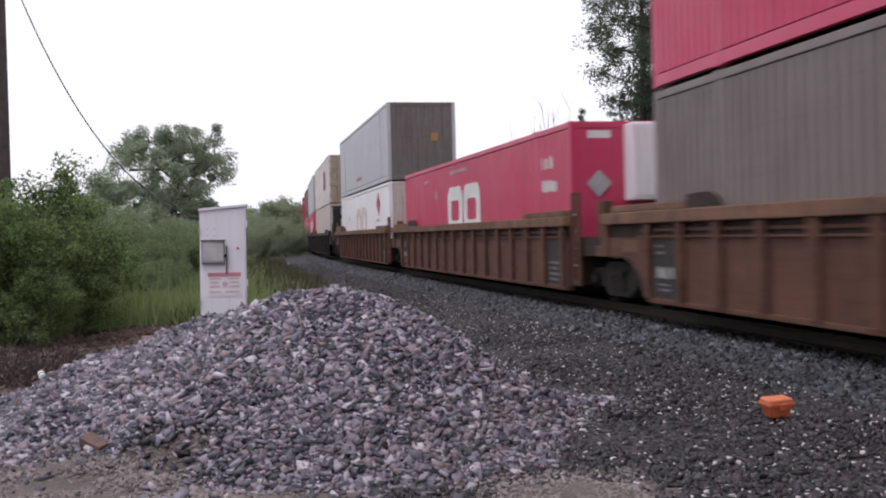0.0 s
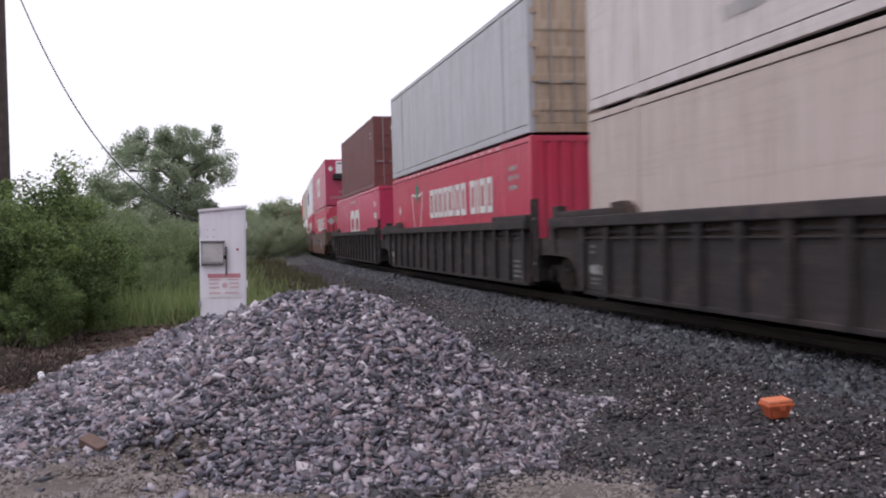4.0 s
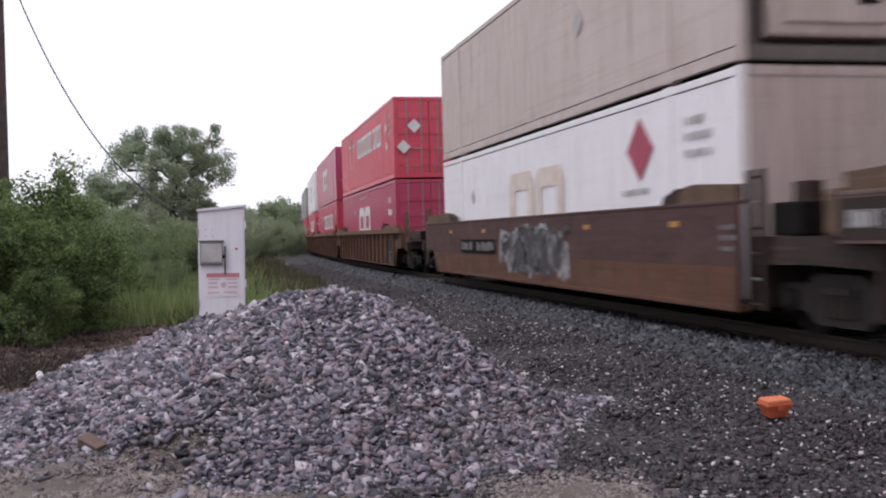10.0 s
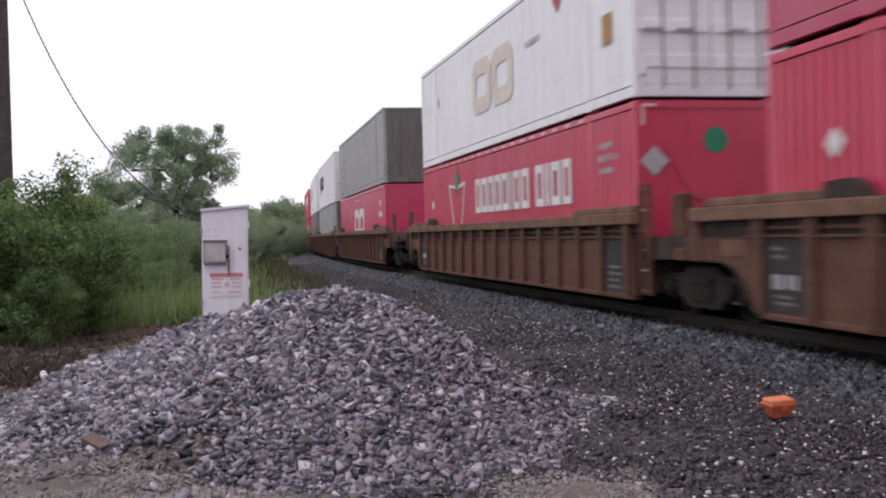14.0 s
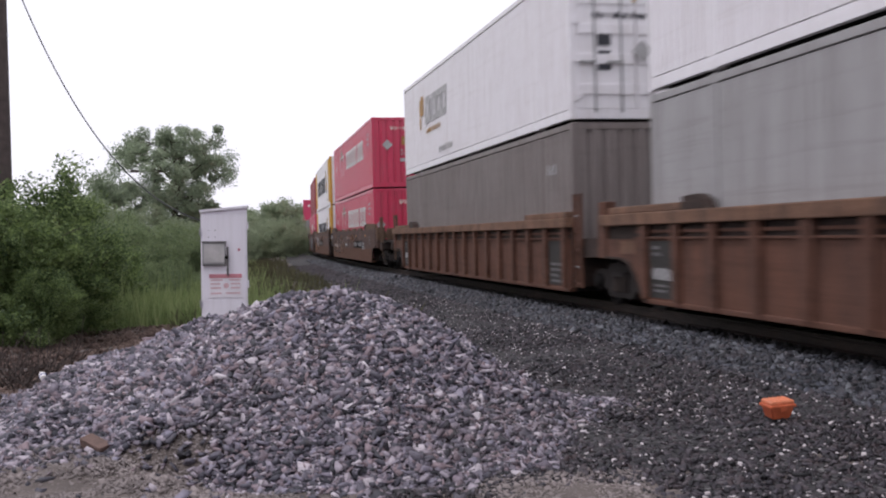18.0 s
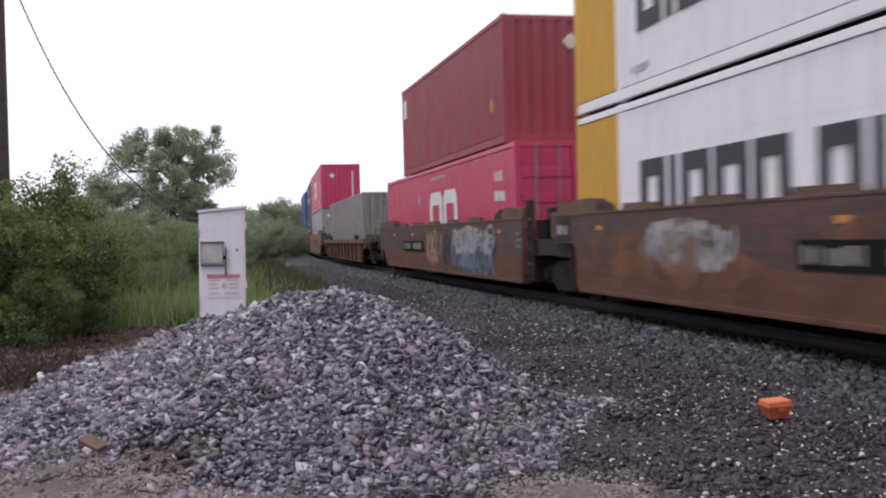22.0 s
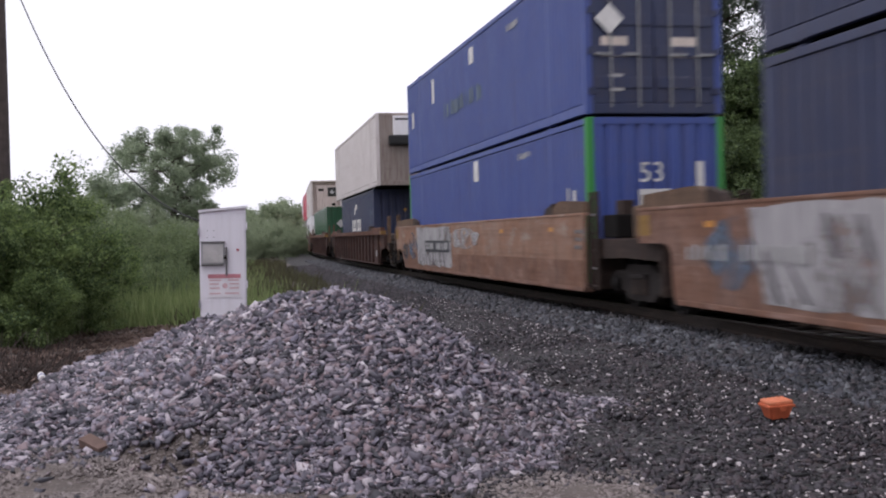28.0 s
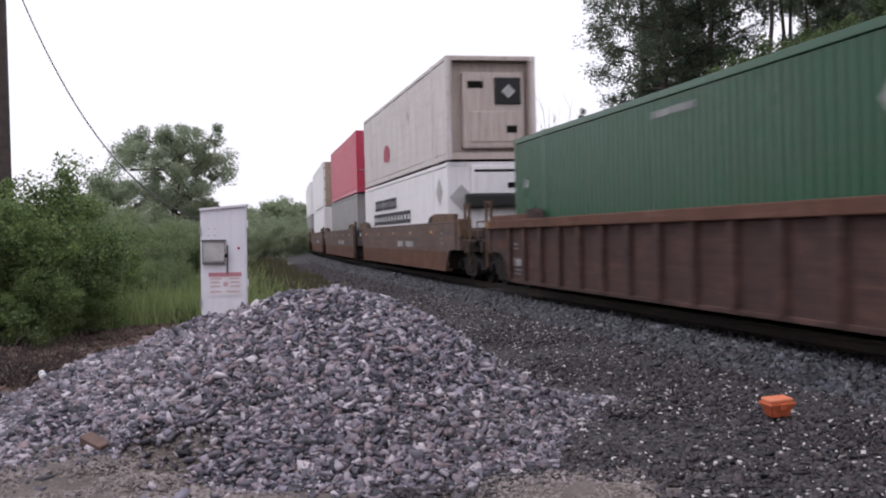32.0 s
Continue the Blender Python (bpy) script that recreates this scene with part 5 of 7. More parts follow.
        if sg > 0 and smooth_side:
            part("joint_shroud", shared("joint_shroud", lambda: slab(8.8, 9.42, -1.34, 1.34, 1.17, 1.55, 0.03), M_STEEL), None, car, "sooty housing over the joint")
        if sg > 0:
            for q, h in ((-1.1, 1.78), (-0.75, 1.5), (0.9, 1.6)):
                part("bolster_post", shared(("bolster_post", q), lambda: slab(9.05, 9.35, q - 0.1, q + 0.1, 1.16, h, 0.02), LP), None, car)
            part("end_screen", shared("end_screen", lambda: slab(9.38, 9.44, -0.6, 0.7, 1.19, 1.5, 0.01), LP), None, car)
            part("air_reservoir", shared("joint_reservoir", lambda: rod(bmesh.new(), (9.05, -0.7, 1.4), (9.05, 0.7, 1.4), 0.19, n=14), M_STEEL), None, car)


def reporting_marks(car, x, z, y, w=2.9, h=0.22, seed=0, back=None):
    """The car's initials and number as a row of small bars, on a dark panel where it has one."""
    if back is not None:
        shape_on_side(car, "mark_panel", ((-0.1, w + 0.1, -0.06, h + 0.06),), x, z, back, y)
        y -= 0.005
    tagged(shape_on_side(car, "small_print", letters(0, w * 0.36, 0, h, random.Random(seed)) + letters(w * 0.5, w, 0, h, random.Random(seed + 1)), x, z, M_MARK_DIM if back == M_STEEL else M_MARK_GREY, y), kind="stuff")


def arched(z0, top, tip, rise=0.84, inner=0.0, short=False):
    """A side sheet's outline: straight foot between the trucks, a steep rise at the lead end, an arch over the wheel at the rear, a short plate out to the tips."""
    lead = [(8.5, z0), (8.56, z0 + 0.13), (8.66, z0 + 0.32), (8.8, rise - 0.12), (9.02, rise - 0.02), (tip, rise), (tip, top)]
    if inner:
        lead = [(inner - 0.04, z0), (inner, z0 + 0.05), (inner, top)]
    rear = [(8.1, z0), (8.24, z0 + 0.05), (8.37, z0 + 0.19), (8.52, z0 + 0.38), (8.72, rise - 0.08), (9.0, rise - 0.01), (tip, rise), (tip, top)]
    if short:
        rear = [(7.6, z0), (7.66, z0 + 0.05), (7.7, 0.55), (7.75, 0.95), (7.86, 1.06), (8.02, 1.09), (8.85, 1.09), (8.85, top)]
    return lead + [(-x, z) for x, z in rear[::-1]]


def ribbed_car(paint_key, lead_outer, rear_outer, wheels, ribs=16, low=False, seed=0, label="", tags=()):
    car = thing("well_car", label, "freight car", "well cars of the train")
    P = CARPAINT[paint_key]
    top = 1.54 if not low else 1.2
    closed = low or paint_key == "mulberry"
    under = top - 0.2 if closed else top - 0.39
    reach = 9.75
    ahead = reach if lead_outer else 8.25
    foot = 8.5 if lead_outer else 8.15
    CH = CARPAINT["chord"] if paint_key in ("brown", "tan", "clay") else CARPAINT["clay"] if paint_key == "mulberry" else P
    for sg in (-1, 1):
        part("side_sill", shared(("ribbed_sill", sg, top, lead_outer, closed), lambda: prism(arched(0.24, under, 9.62, inner=0.0 if lead_outer else 8.2), sg * 1.385, sg * 1.42), P), None, car)
        part("top_chord", shared(("top_chord", sg, top, lead_outer), lambda: slab(-reach, ahead, sg * 1.33, sg * 1.53, top - 0.18, top, 0.02), CH), None, car, "worn top chord")
        part("bottom_chord", shared(("bottom_chord", sg, lead_outer), lambda: slab(-8.12, foot, sg * 1.3, sg * 1.45, 0.2, 0.27, 0.015), P), None, car)
        if closed:
            part("chord_web", shared(("chord_web", sg, top), lambda: slab(-9.6, 9.6, sg * 1.36, sg * 1.41, under - 0.01, top - 0.17), P), None, car)
        else:
            # the recess's shadow is painted: a near-black plate behind the slot
            part("slot_plate", shared(("slot_plate", sg, top, lead_outer), lambda: slab(-9.6, ahead - 0.1, sg * 1.36, sg * 1.385, under - 0.02, top - 0.16), CARPAINT["grime_shade"]), None, car, "recessed strip under the chord, its shade painted dark")
            part("side_rail", shared(("side_rail", sg, top), lambda: slab(-8.4, 8.15, sg * 1.4, sg * 1.465, under, under + 0.03, 0.006), P), None, car)
            part("mid_flange", shared(("mid_flange", sg, top), lambda: slab(-8.4, 8.15, sg * 1.385, sg * 1.43, under + 0.09, under + 0.13), P), None, car)
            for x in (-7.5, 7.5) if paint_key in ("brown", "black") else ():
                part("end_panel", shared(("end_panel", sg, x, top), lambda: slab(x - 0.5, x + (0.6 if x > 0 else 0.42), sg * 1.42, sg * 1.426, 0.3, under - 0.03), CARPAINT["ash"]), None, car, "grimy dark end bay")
        me = shared(("rib", sg, top), lambda: prism([(-0.07, 0.27), (0.07, 0.27), (0.085, top - 0.17), (-0.085, top - 0.17)], sg * 1.42, sg * 1.505), P)
        for k in range(ribs):
            part("rib", me, None, car).location.x = -8.02 + 16.04 * k / (ribs - 1) + (0.48 if k == ribs - 1 and lead_outer else 0.0)
        for q in (-1, 1):
            if q < 0:
                part("arch_flange", shared(("arch_flange", sg), lambda: prism([(-8.1, 0.24), (-8.24, 0.29), (-8.37, 0.43), (-8.52, 0.62), (-8.72, 0.76), (-9.0, 0.83), (-9.62, 0.84), (-9.62, 0.87), (-8.98, 0.86), (-8.7, 0.795), (-8.48, 0.65), (-8.33, 0.46), (-8.21, 0.33), (-8.1, 0.28)], sg * 1.42, sg * 1.45), CARPAINT["grime_shade"]), None, car, "dark flange round the wheel arch")
            outer_end = 9.35 if q < 0 or lead_outer else 8.22
            inner_end = 9.0 if low else 6.7 if q < 0 or lead_outer else 5.7
            rise = 0.28 if seed == 3 and q < 0 else 0.03 if low else 0.11
            part("guide_ledge", shared(("guide_ledge", sg, q, top, rise, outer_end), lambda: slab(q * outer_end, q * inner_end, sg * 1.33, sg * 1.49, top, top + rise, 0.02), CH), None, car)
            part("guide_lug", shared(("guide_lug", sg, q, top), lambda: prism([(q * 6.7, top), (q * 5.95, top), (q * 6.05, top + 0.12), (q * 6.25, top + 0.2), (q * 6.66, top + 0.18)], sg * 1.34, sg * 1.5), CARPAINT["grime_shade"]), None, car, "dark hinged container guide") if q < 0 or lead_outer else None
            if paint_key == "mulberry":
                part("chord_tip", shared(("chord_tip", sg, q, top), lambda: slab(q * 9.45, q * (reach + 0.004), sg * 1.34, sg * 1.533, top - 0.16, top - 0.02, 0.01), CARPAINT["ambertip"]), None, car, "worn yellow chord tip")
        for x in (-8.75, 8.75) if lead_outer else (-8.75,):
            tagged(shape_on_side(car, "bolster_patch", ((-0.28, 0.28, 0, 0.2),), x, 0.92, CH, -1.424), "") if sg < 0 and not low else None
    for k in range(7):
        part("floor_beam", shared(("floor_beam", k), lambda: slab(-7.8 + 2.6 * k - 0.15, -7.8 + 2.6 * k + 0.15, -1.38, 1.38, 0.2, 0.36), M_STEEL), None, car)
    for sg, outer in ((1, lead_outer), (-1, rear_outer)):
        end_deck(car, sg, P, outer, seed != 19 and (seed, sg) != (18, -1), top if outer or sg < 0 else 1.2, sg > 0 and seed in (3, 16, 20))
    truck(car, REACH, wheels)
    if rear_outer:
        truck(car, -REACH, wheels)
    r = random.Random(seed)
    if paint_key in ("brown", "black"):
        small_print(car, 7.16, 0.66, -1.428, 4, 0.62, M_MARK_DIM, 0.055, seed)
    small_print(car, -7.8, 0.56, -1.428, 1, 0.6, M_MARK_GREY, 0.17, seed + 1)
    small_print(car, -7.75, 0.46, -1.428, 2, 0.5, M_MARK_DIM, 0.04, seed + 3)
    small_print(car, -7.8, 1.0, -1.428, 2, 0.3, M_MARK_DIM, 0.05, seed + 2)
    part("number_plate", slab(7.58, 7.82, -1.432, -1.42, 0.53, 0.76), M_MARK_GREY, car, "small pale plate") if paint_key == "mulberry" else None
    if low:
        for x in (-4.85, -3.05):
            shape_on_side(car, "mark_panel", ((0, 1.25, 0, 0.2),), x, 0.56, CARPAINT["grime_shade"], -1.42)
            tagged(shape_on_side(car, "small_print", letters(0.1, 1.1, 0.04, 0.16, r), x, 0.56, M_MARK_DIM, -1.427), kind="stuff")
    for x, z, w, h, m in tags:
        scrawl(car, x, z, w, h, m, -1.428, seed + 5)
    return car


def smooth_car(paint_key, lead_outer, rear_outer, wheels, seed=0, label="", tags=(), marks_at=1.0, back=None, field=None):
    car = thing("well_car", label, "freight car", "well cars of the train")
    P = CARPAINT[paint_key]
    LOW = CARPAINT["ochre" if paint_key in ("rust", "plum") else "tan" if paint_key == "salmon" else "ochre" if paint_key == "umber" else paint_key]
    front = 8.57 if lead_outer else 8.27
    back_tip, back_foot = (9.7, 8.1) if rear_outer else (8.85, 7.6)
    back_edge = [(-8.78, 0.79), (-8.55, 0.68), (-8.36, 0.48), (-8.22, 0.35)] if rear_outer else [(-7.72, 0.79), (-7.69, 0.5), (-7.65, 0.33)]
    for sg in (-1, 1):
        part("side_sill", shared(("smooth_sill", sg, lead_outer, rear_outer), lambda: prism(arched(0.28, 1.58, 9.7, 0.86, 0.0 if lead_outer else 8.3, not rear_outer), sg * 1.43, sg * 1.49), P), None, car)
        part("top_chord", shared(("smooth_top", sg, lead_outer, rear_outer), lambda: slab(-back_tip, 9.7 if lead_outer else 8.3, sg * 1.36, sg * 1.5, 1.56, 1.61, 0.015), P), None, car)
        part("bottom_chord", shared(("smooth_bottom", sg, lead_outer, rear_outer), lambda: slab(-back_foot, 8.5 if lead_outer else 8.26, sg * 1.3, sg * 1.505, 0.25, 0.33, 0.015), LOW), None, car)
        part("lower_panel", shared(("lower_panel", sg, lead_outer, rear_outer), lambda: prism([(-back_foot, 0.3), (front - 0.07, 0.3), (front, 0.46), (front, 0.79)] + back_edge, sg * 1.488, sg * 1.5), LOW), None, car, "rust-brown lower side panel")
        for q in (-1, 1):
            outer_end = back_tip - 0.1 if q < 0 else 9.55 if lead_outer else 8.27
            tip = back_tip if q < 0 else 9.7
            part("container_guide", shared(("smooth_guide", sg, q, outer_end), lambda: prism([(q * outer_end, 1.61), (q * 6.5, 1.61), (q * 6.62, 1.7), (q * 6.95, 1.84), (q * 7.2, 1.85), (q * outer_end, 1.8)], sg * 1.37, sg * 1.47), CARPAINT["guide"]), None, car, "olive-brown container guide")
            part("guide_lug", shared(("smooth_lug", sg, q), lambda: prism([(q * 6.7, 1.612), (q * 6.2, 1.612), (q * 6.3, 1.72), (q * 6.7, 1.82)], sg * 1.36, sg * 1.485), CARPAINT["grime_shade"]), None, car)
            if q < 0 or lead_outer:
                part("corner_bracket", shared(("corner_bracket", sg, q, tip), lambda: slab(q * tip, q * (tip + 0.3), sg * 1.1, sg * 1.46, 1.15, 1.66, 0.06), CARPAINT["guide"]), None, car, "rusty corner bracket")
                part("chord_tip", shared(("smooth_tip", sg, q, tip), lambda: slab(q * (tip - 0.4), q * (tip - 0.02), sg * 1.488, sg * 1.497, 1.2, 1.5), CARPAINT["ambertip"]), None, car, "worn yellow end patch") if paint_key in ("tan", "salmon") else None
        for k in range(5) if paint_key == "plum" else ():
            x = -5.1 + 2.35 * k
            part("guide_tab", shared(("guide_tab", sg, k), lambda: prism([(x - 0.6, 1.61), (x + 0.6, 1.61), (x + 0.58, 1.69), (x - 0.55, 1.71)], sg * 1.37, sg * 1.46), CARPAINT["guide"]), None, car)
        for k in range(5):
            x = -6.6 + 3.3 * k
            part("reflector", shared(("reflector", sg, k), lambda: slab(x - 0.13, x + 0.13, sg * 1.49, sg * 1.495, 1.3, 1.38), M_ORANGE_REFL), None, car)
    if not rear_outer and paint_key in ("plum", "umber"):
        part("end_plate", slab(-8.84, -7.95, -1.496, -1.486, 1.12, 1.54), CARPAINT["grime_shade"], car, "sooty end plate")
        tagged(shape_on_side(car, "small_print", letters(0.1, 0.65, 0.08, 0.26, random.Random(seed)), -8.75, 1.16, M_MARK_GREY, -1.498), kind="stuff")
    for k in range(7):
        part("floor_beam", shared(("floor_beam", k), lambda: slab(-7.8 + 2.6 * k - 0.15, -7.8 + 2.6 * k + 0.15, -1.38, 1.38, 0.2, 0.36), M_STEEL), None, car)
    for sg, outer in ((1, lead_outer), (-1, rear_outer)):
        end_deck(car, sg, P, outer, seed != 19 and (seed, sg) != (18, -1), 1.5, sg > 0 and seed in (3, 16, 20))
    truck(car, REACH, wheels)
    if rear_outer:
        truck(car, -REACH, wheels)
    if seed in (16, 17):
        for k, (x, z, w, h) in enumerate(((-4.5, 0.85, 6.5, 0.9), (2.0, 1.2, 5.0, 0.5))):
            blot(car, "rust_bloom", x, z, w, h, M_BLOOM, -1.5 - 0.001 * k, seed + 9 + k)
    if seed == 16:
        for k, (x, z, w, h) in enumerate(((-5.4, 0.72, 4.2, 0.5), (-4.1, 1.15, 3.2, 0.55), (-0.6, 1.1, 3.0, 0.6))):
            blot(car, "worn_patch", x, z, w, h, M_SCRAPED, -1.503 - 0.003 * k, seed + k)
        for x, z, w in ((-6.4, 0.87, 0.42), (-1.2, 0.9, 0.8), (-5.2, 0.82, 0.35)):
            part("worn_patch", slab(x, x + w, -1.519, -1.514, z, z + 0.1), M_MARK_GREY, car, "pale scraped patch")
    if field:
        spray_field(car, *field, -1.5, seed)
    reporting_marks(car, marks_at, 0.88, -1.502 - 0.0045 * len(tags) - (0.006 if field else 0.0), 2.9, 0.2, seed, back)
    small_print(car, 7.9, 1.25, -1.494, 3, 0.45, M_MARK_DIM, 0.07, seed)
    for k, (x, z, w, h, m) in enumerate(tags):
        scrawl(car, x, z + 0.06, w, min(h, 1.1), m, -1.5 - 0.004 * k, seed + 5 + k)
    return car


# ---------------------------------------------------------------- the train: its cars and their loads, lead car first
W_, G_, K_ = M_MARK, M_MARK_GREY, M_MARK_BLACK
CT_WIDTHS = (0.6, 0.62, 0.62, 0.62, 0.62, 0.24, 0.62, 0.66, 0, 0.66, 0.28, 0.7, 0.6)
CP_LOW = (("pair", -1.76, 0.87, 1.38, W_), ("print", -1.5, 2.5, 1, 2.8, G_, 0.11), ("diamond", -3.24, 2.0, 0.17, G_), ("print", 6.45, 2.1, 2, 0.95, W_, 0.24), ("print", -4.9, 2.42, 1, 0.8, G_, 0.1))
CT_LOW = (("blocks", CT_WIDTHS, -1.78, 1.4, 0.83, W_), ("leaf", -3.72, 1.12, 1.42), ("print", 6.5, 2.25, 3, 0.9, G_, 0.11), ("diamond", -6.75, 1.75, 0.17, W_), ("dashes",))
CP_UP = (("pair", -1.76, 0.87, 1.38, W_), ("diamond", -3.2, 2.0, 0.17, W_), ("print", 4.3, 0.42, 1, 1.7, G_, 0.12), ("print", -7.4, 2.3, 2, 0.6, G_, 0.1))


def shifted_marks(marks, dx):
    """The lettering and the leaf mark of a set of marks, moved along the side."""
    return tuple((m[0], m[1], m[2] + dx, *m[3:]) if m[0] == "blocks" else (m[0], m[1] + dx, *m[2:]) if m[0] == "leaf" else m for m in marks)


TRAIN = []


def load(s, car, low, high, low_s=None, high_s=None):
    TRAIN.append((s, car, low, high, s if low_s is None else low_s, s if high_s is None else high_s))


def box53(name, label, key, **kw):
    return container(name, label, key, **kw)


WHEELS = []


def set_wheels():
    WHEELS.append([])
    return WHEELS[-1]


NAME = "freight_container"
load(-233.9, ribbed_car("brown", False, False, set_wheels(), seed=1, label="brown ribbed well car of an articulated set"),
     box53(NAME, "brown-grey ribbed container with no visible lettering", "taupe"), box53(NAME, "red ribbed container stacked on a grey one", "cp", marks=CP_LOW))
load(-214.1, ribbed_car("brown", False, False, set_wheels(), seed=2, label="brown ribbed well car carrying a single red container"),
     box53(NAME, "bright red container with white emblem and white cooler", "cp", front="tall_cooler", marks=CP_LOW + (("end_diamond", -0.75, 1.75, 0.25, G_),)), None)
load(-194.6, ribbed_car("brown", False, True, set_wheels(), seed=3, label="brown ribbed well car, last of its set"),
     box53(NAME, "dirty white container with faded emblem and red diamond", "white", corr=False, front="flat", end_paint="cream", marks=(("pair", -1.76, 0.87, 1.38, M_MARK_FAINT), ("diamond", 5.3, 2.15, 0.48, M_MARK_RED), ("print", 4.6, 1.45, 1, 1.5, G_, 0.1), ("diamond", -4.5, 1.75, 0.17, G_))),
     box53(NAME, "pale grey sheeted container with dark grey doors", "silver", corr=False, front="flat", end_paint="charcoal", marks=(("print", -1.4, 0.45, 1, 2.9, M_TAG_ROSE, 0.16), ("diamond", 3.4, 1.6, 0.2, G_), ("end_bars", ((0.35, 0.6, 1.45, 1.75),), M_MARK_GOLD))))
load(-170.9, ribbed_car("black", True, False, set_wheels(), seed=4, label="black ribbed well car, first of its set"),
     box53(NAME, "dirty cream cooled container with recessed end machinery", "cream", corr=False, front="machine", marks=(("diamond", 4.1, 1.8, 0.2, G_),)),
     box53(NAME, "white container with red emblem and rust-stained doors", "dust", corr=False, front="doors", end_paint="rustdoor", marks=(("pair_small", 2.4, 1.0, 1.25, M_MARK_RED), ("diamond", -4.5, 1.9, 0.18, G_), ("print", -3.3, 0.55, 1, 2.2, G_, 0.2))))
load(-151.4, ribbed_car("black", False, False, set_wheels(), seed=5, label="black ribbed well car of an articulated set"),
     box53(NAME, "red ribbed container with white block lettering", "ct", marks=CT_LOW),
     box53(NAME, "off-white sheeted container with rusted doors", "silver", corr=False, front="doors", end_paint="rustdoor"))
load(-131.9, ribbed_car("black", False, True, set_wheels(), seed=6, label="black ribbed well car, last of its set"),
     box53(NAME, "bright red container with white emblem under a maroon one", "cp", front="flat", marks=CP_LOW),
     container(NAME, "short maroon ribbed container with locked doors", "maroon", 12.19, front="doors", rib=0.28, marks=(("end_bars", ((-0.5, -0.1, 2.1, 2.25), (-0.5, -0.15, 2.35, 2.5), (0.5, 0.75, 0.8, 1.0)), W_), ("print", 5.0, 2.2, 2, 0.5, G_, 0.1))), high_s=-132.2)
load(-107.8, smooth_car("umber", True, False, set_wheels(), seed=7, label="smooth-sided grey-brown well car, first of its set", back=M_STEEL, tags=((4.9, 0.9, 1.1, 0.7, M_TAG_PALE),)),
     box53(NAME, "red container with block lettering and faded end badge", "ct", front="flat", marks=CT_LOW + (("end_badge", True), ("end_diamond", -1.0, 1.95, 0.24, G_))),
     box53(NAME, "red cooled container with white emblem and black tank", "dark", corr=False, front="cooler", marks=CP_UP + (("end_words", "HI-CUBE", 0.24, G_, 0.0, 0.75), ("end_words", "CHASSIS REQUIRED", 0.24, G_, 0.0, 0.4), ("end_diamond", -0.95, 2.3, 0.18, W_))))
load(-88.5, smooth_car("umber", False, False, set_wheels(), seed=8, label="smooth-sided rusty well car with dark number panel", back=M_MARK_BLACK, marks_at=-1.8),
     box53(NAME, "bright red ribbed container with leaf and lettering", "ct", front="flat", marks=CT_LOW + (("end_diamond", -0.3, 1.1, 0.3, W_),)),
     box53(NAME, "white container with blue trade name shapes", "white", corr=False, front="doors", end_paint="cream", marks=(("blocks", (0.9, 0.3, 0.55, 0.6, 0.8, 0.85), -5.8, 1.05, 1.0, M_MARK_BLUE, 0.15), ("shapes", "swoosh", ((0, 1.7, 0, 0.12), (0.5, 2.0, 0.14, 0.24)), -4.4, 2.2, M_MARK_RED, "", 0.8), ("diamond", -6.9, 0.7, 0.22, G_), ("diamond", -6.9, 1.9, 0.22, G_), ("diamond", -6.45, 0.7, 0.22, G_), ("diamond", -6.45, 1.9, 0.22, G_), ("end_bars", ((-0.8, 0.8, 2.0, 2.2),), M_MARK_BLUE), ("end_diamond", -0.45, 1.5, 0.3, M_MARK_FAINT), ("end_diamond", -0.45, 0.95, 0.3, M_MARK_FAINT), ("end_diamond", 0.5, 1.5, 0.3, M_MARK_FAINT))))
load(-69.3, smooth_car("rust", False, True, set_wheels(), seed=9, label="smooth-sided rust-brown well car with spray painting", tags=((0.3, 0.85, 4.2, 1.0, M_TAG_PALE), (0.3, 0.85, 4.0, 0.9, M_TAG_DARK)), marks_at=-5.3, back=M_STEEL),
     box53(NAME, "white container with faded yellow emblem, red diamond", "white", corr=False, front="flat", end_paint="cream", marks=(("pair", -1.76, 0.87, 1.38, M_MARK_FAINT), ("diamond", 5.1, 2.1, 0.48, M_MARK_RED), ("print", 4.4, 1.42, 1, 1.5, G_, 0.1), ("print", 6.6, 2.3, 3, 0.8, G_, 0.12), ("diamond", -4.9, 1.8, 0.18, G_))),
     box53(NAME, "cream sheeted container with dark recessed end frame", "cream", corr=False, front="frame", end_paint="charcoal", marks=(("diamond", 2.6, 1.6, 0.25, G_),)))
load(-45.3, ribbed_car("brown", True, False, set_wheels(), seed=10, label="brown ribbed well car, first of its set"),
     box53(NAME, "crimson container with white emblem and barred doors", "dark", front="doors", marks=CP_LOW),
     box53(NAME, "orange-red container with doors and white diamonds", "orange", front="doors", marks=(("blocks", CT_WIDTHS, -1.8, 1.42, 0.83, W_), ("leaf", -3.9, 1.12, 1.42), ("diamond", 6.35, 1.95, 0.19, W_), ("diamond", 6.5, 1.25, 0.19, W_), ("dashes",), ("print", 6.7, 2.2, 3, 0.8, G_, 0.16), ("end_diamond", -0.55, 1.85, 0.25, W_), ("end_diamond", -0.95, 1.1, 0.25, W_), ("end_diamond", 0.75, 1.85, 0.25, W_), ("end_diamond", 0.75, 1.1, 0.25, W_), ("end_bars", ((0.15, 0.95, 0.42, 0.52), (-0.9, -0.4, 0.42, 0.52)), G_))))
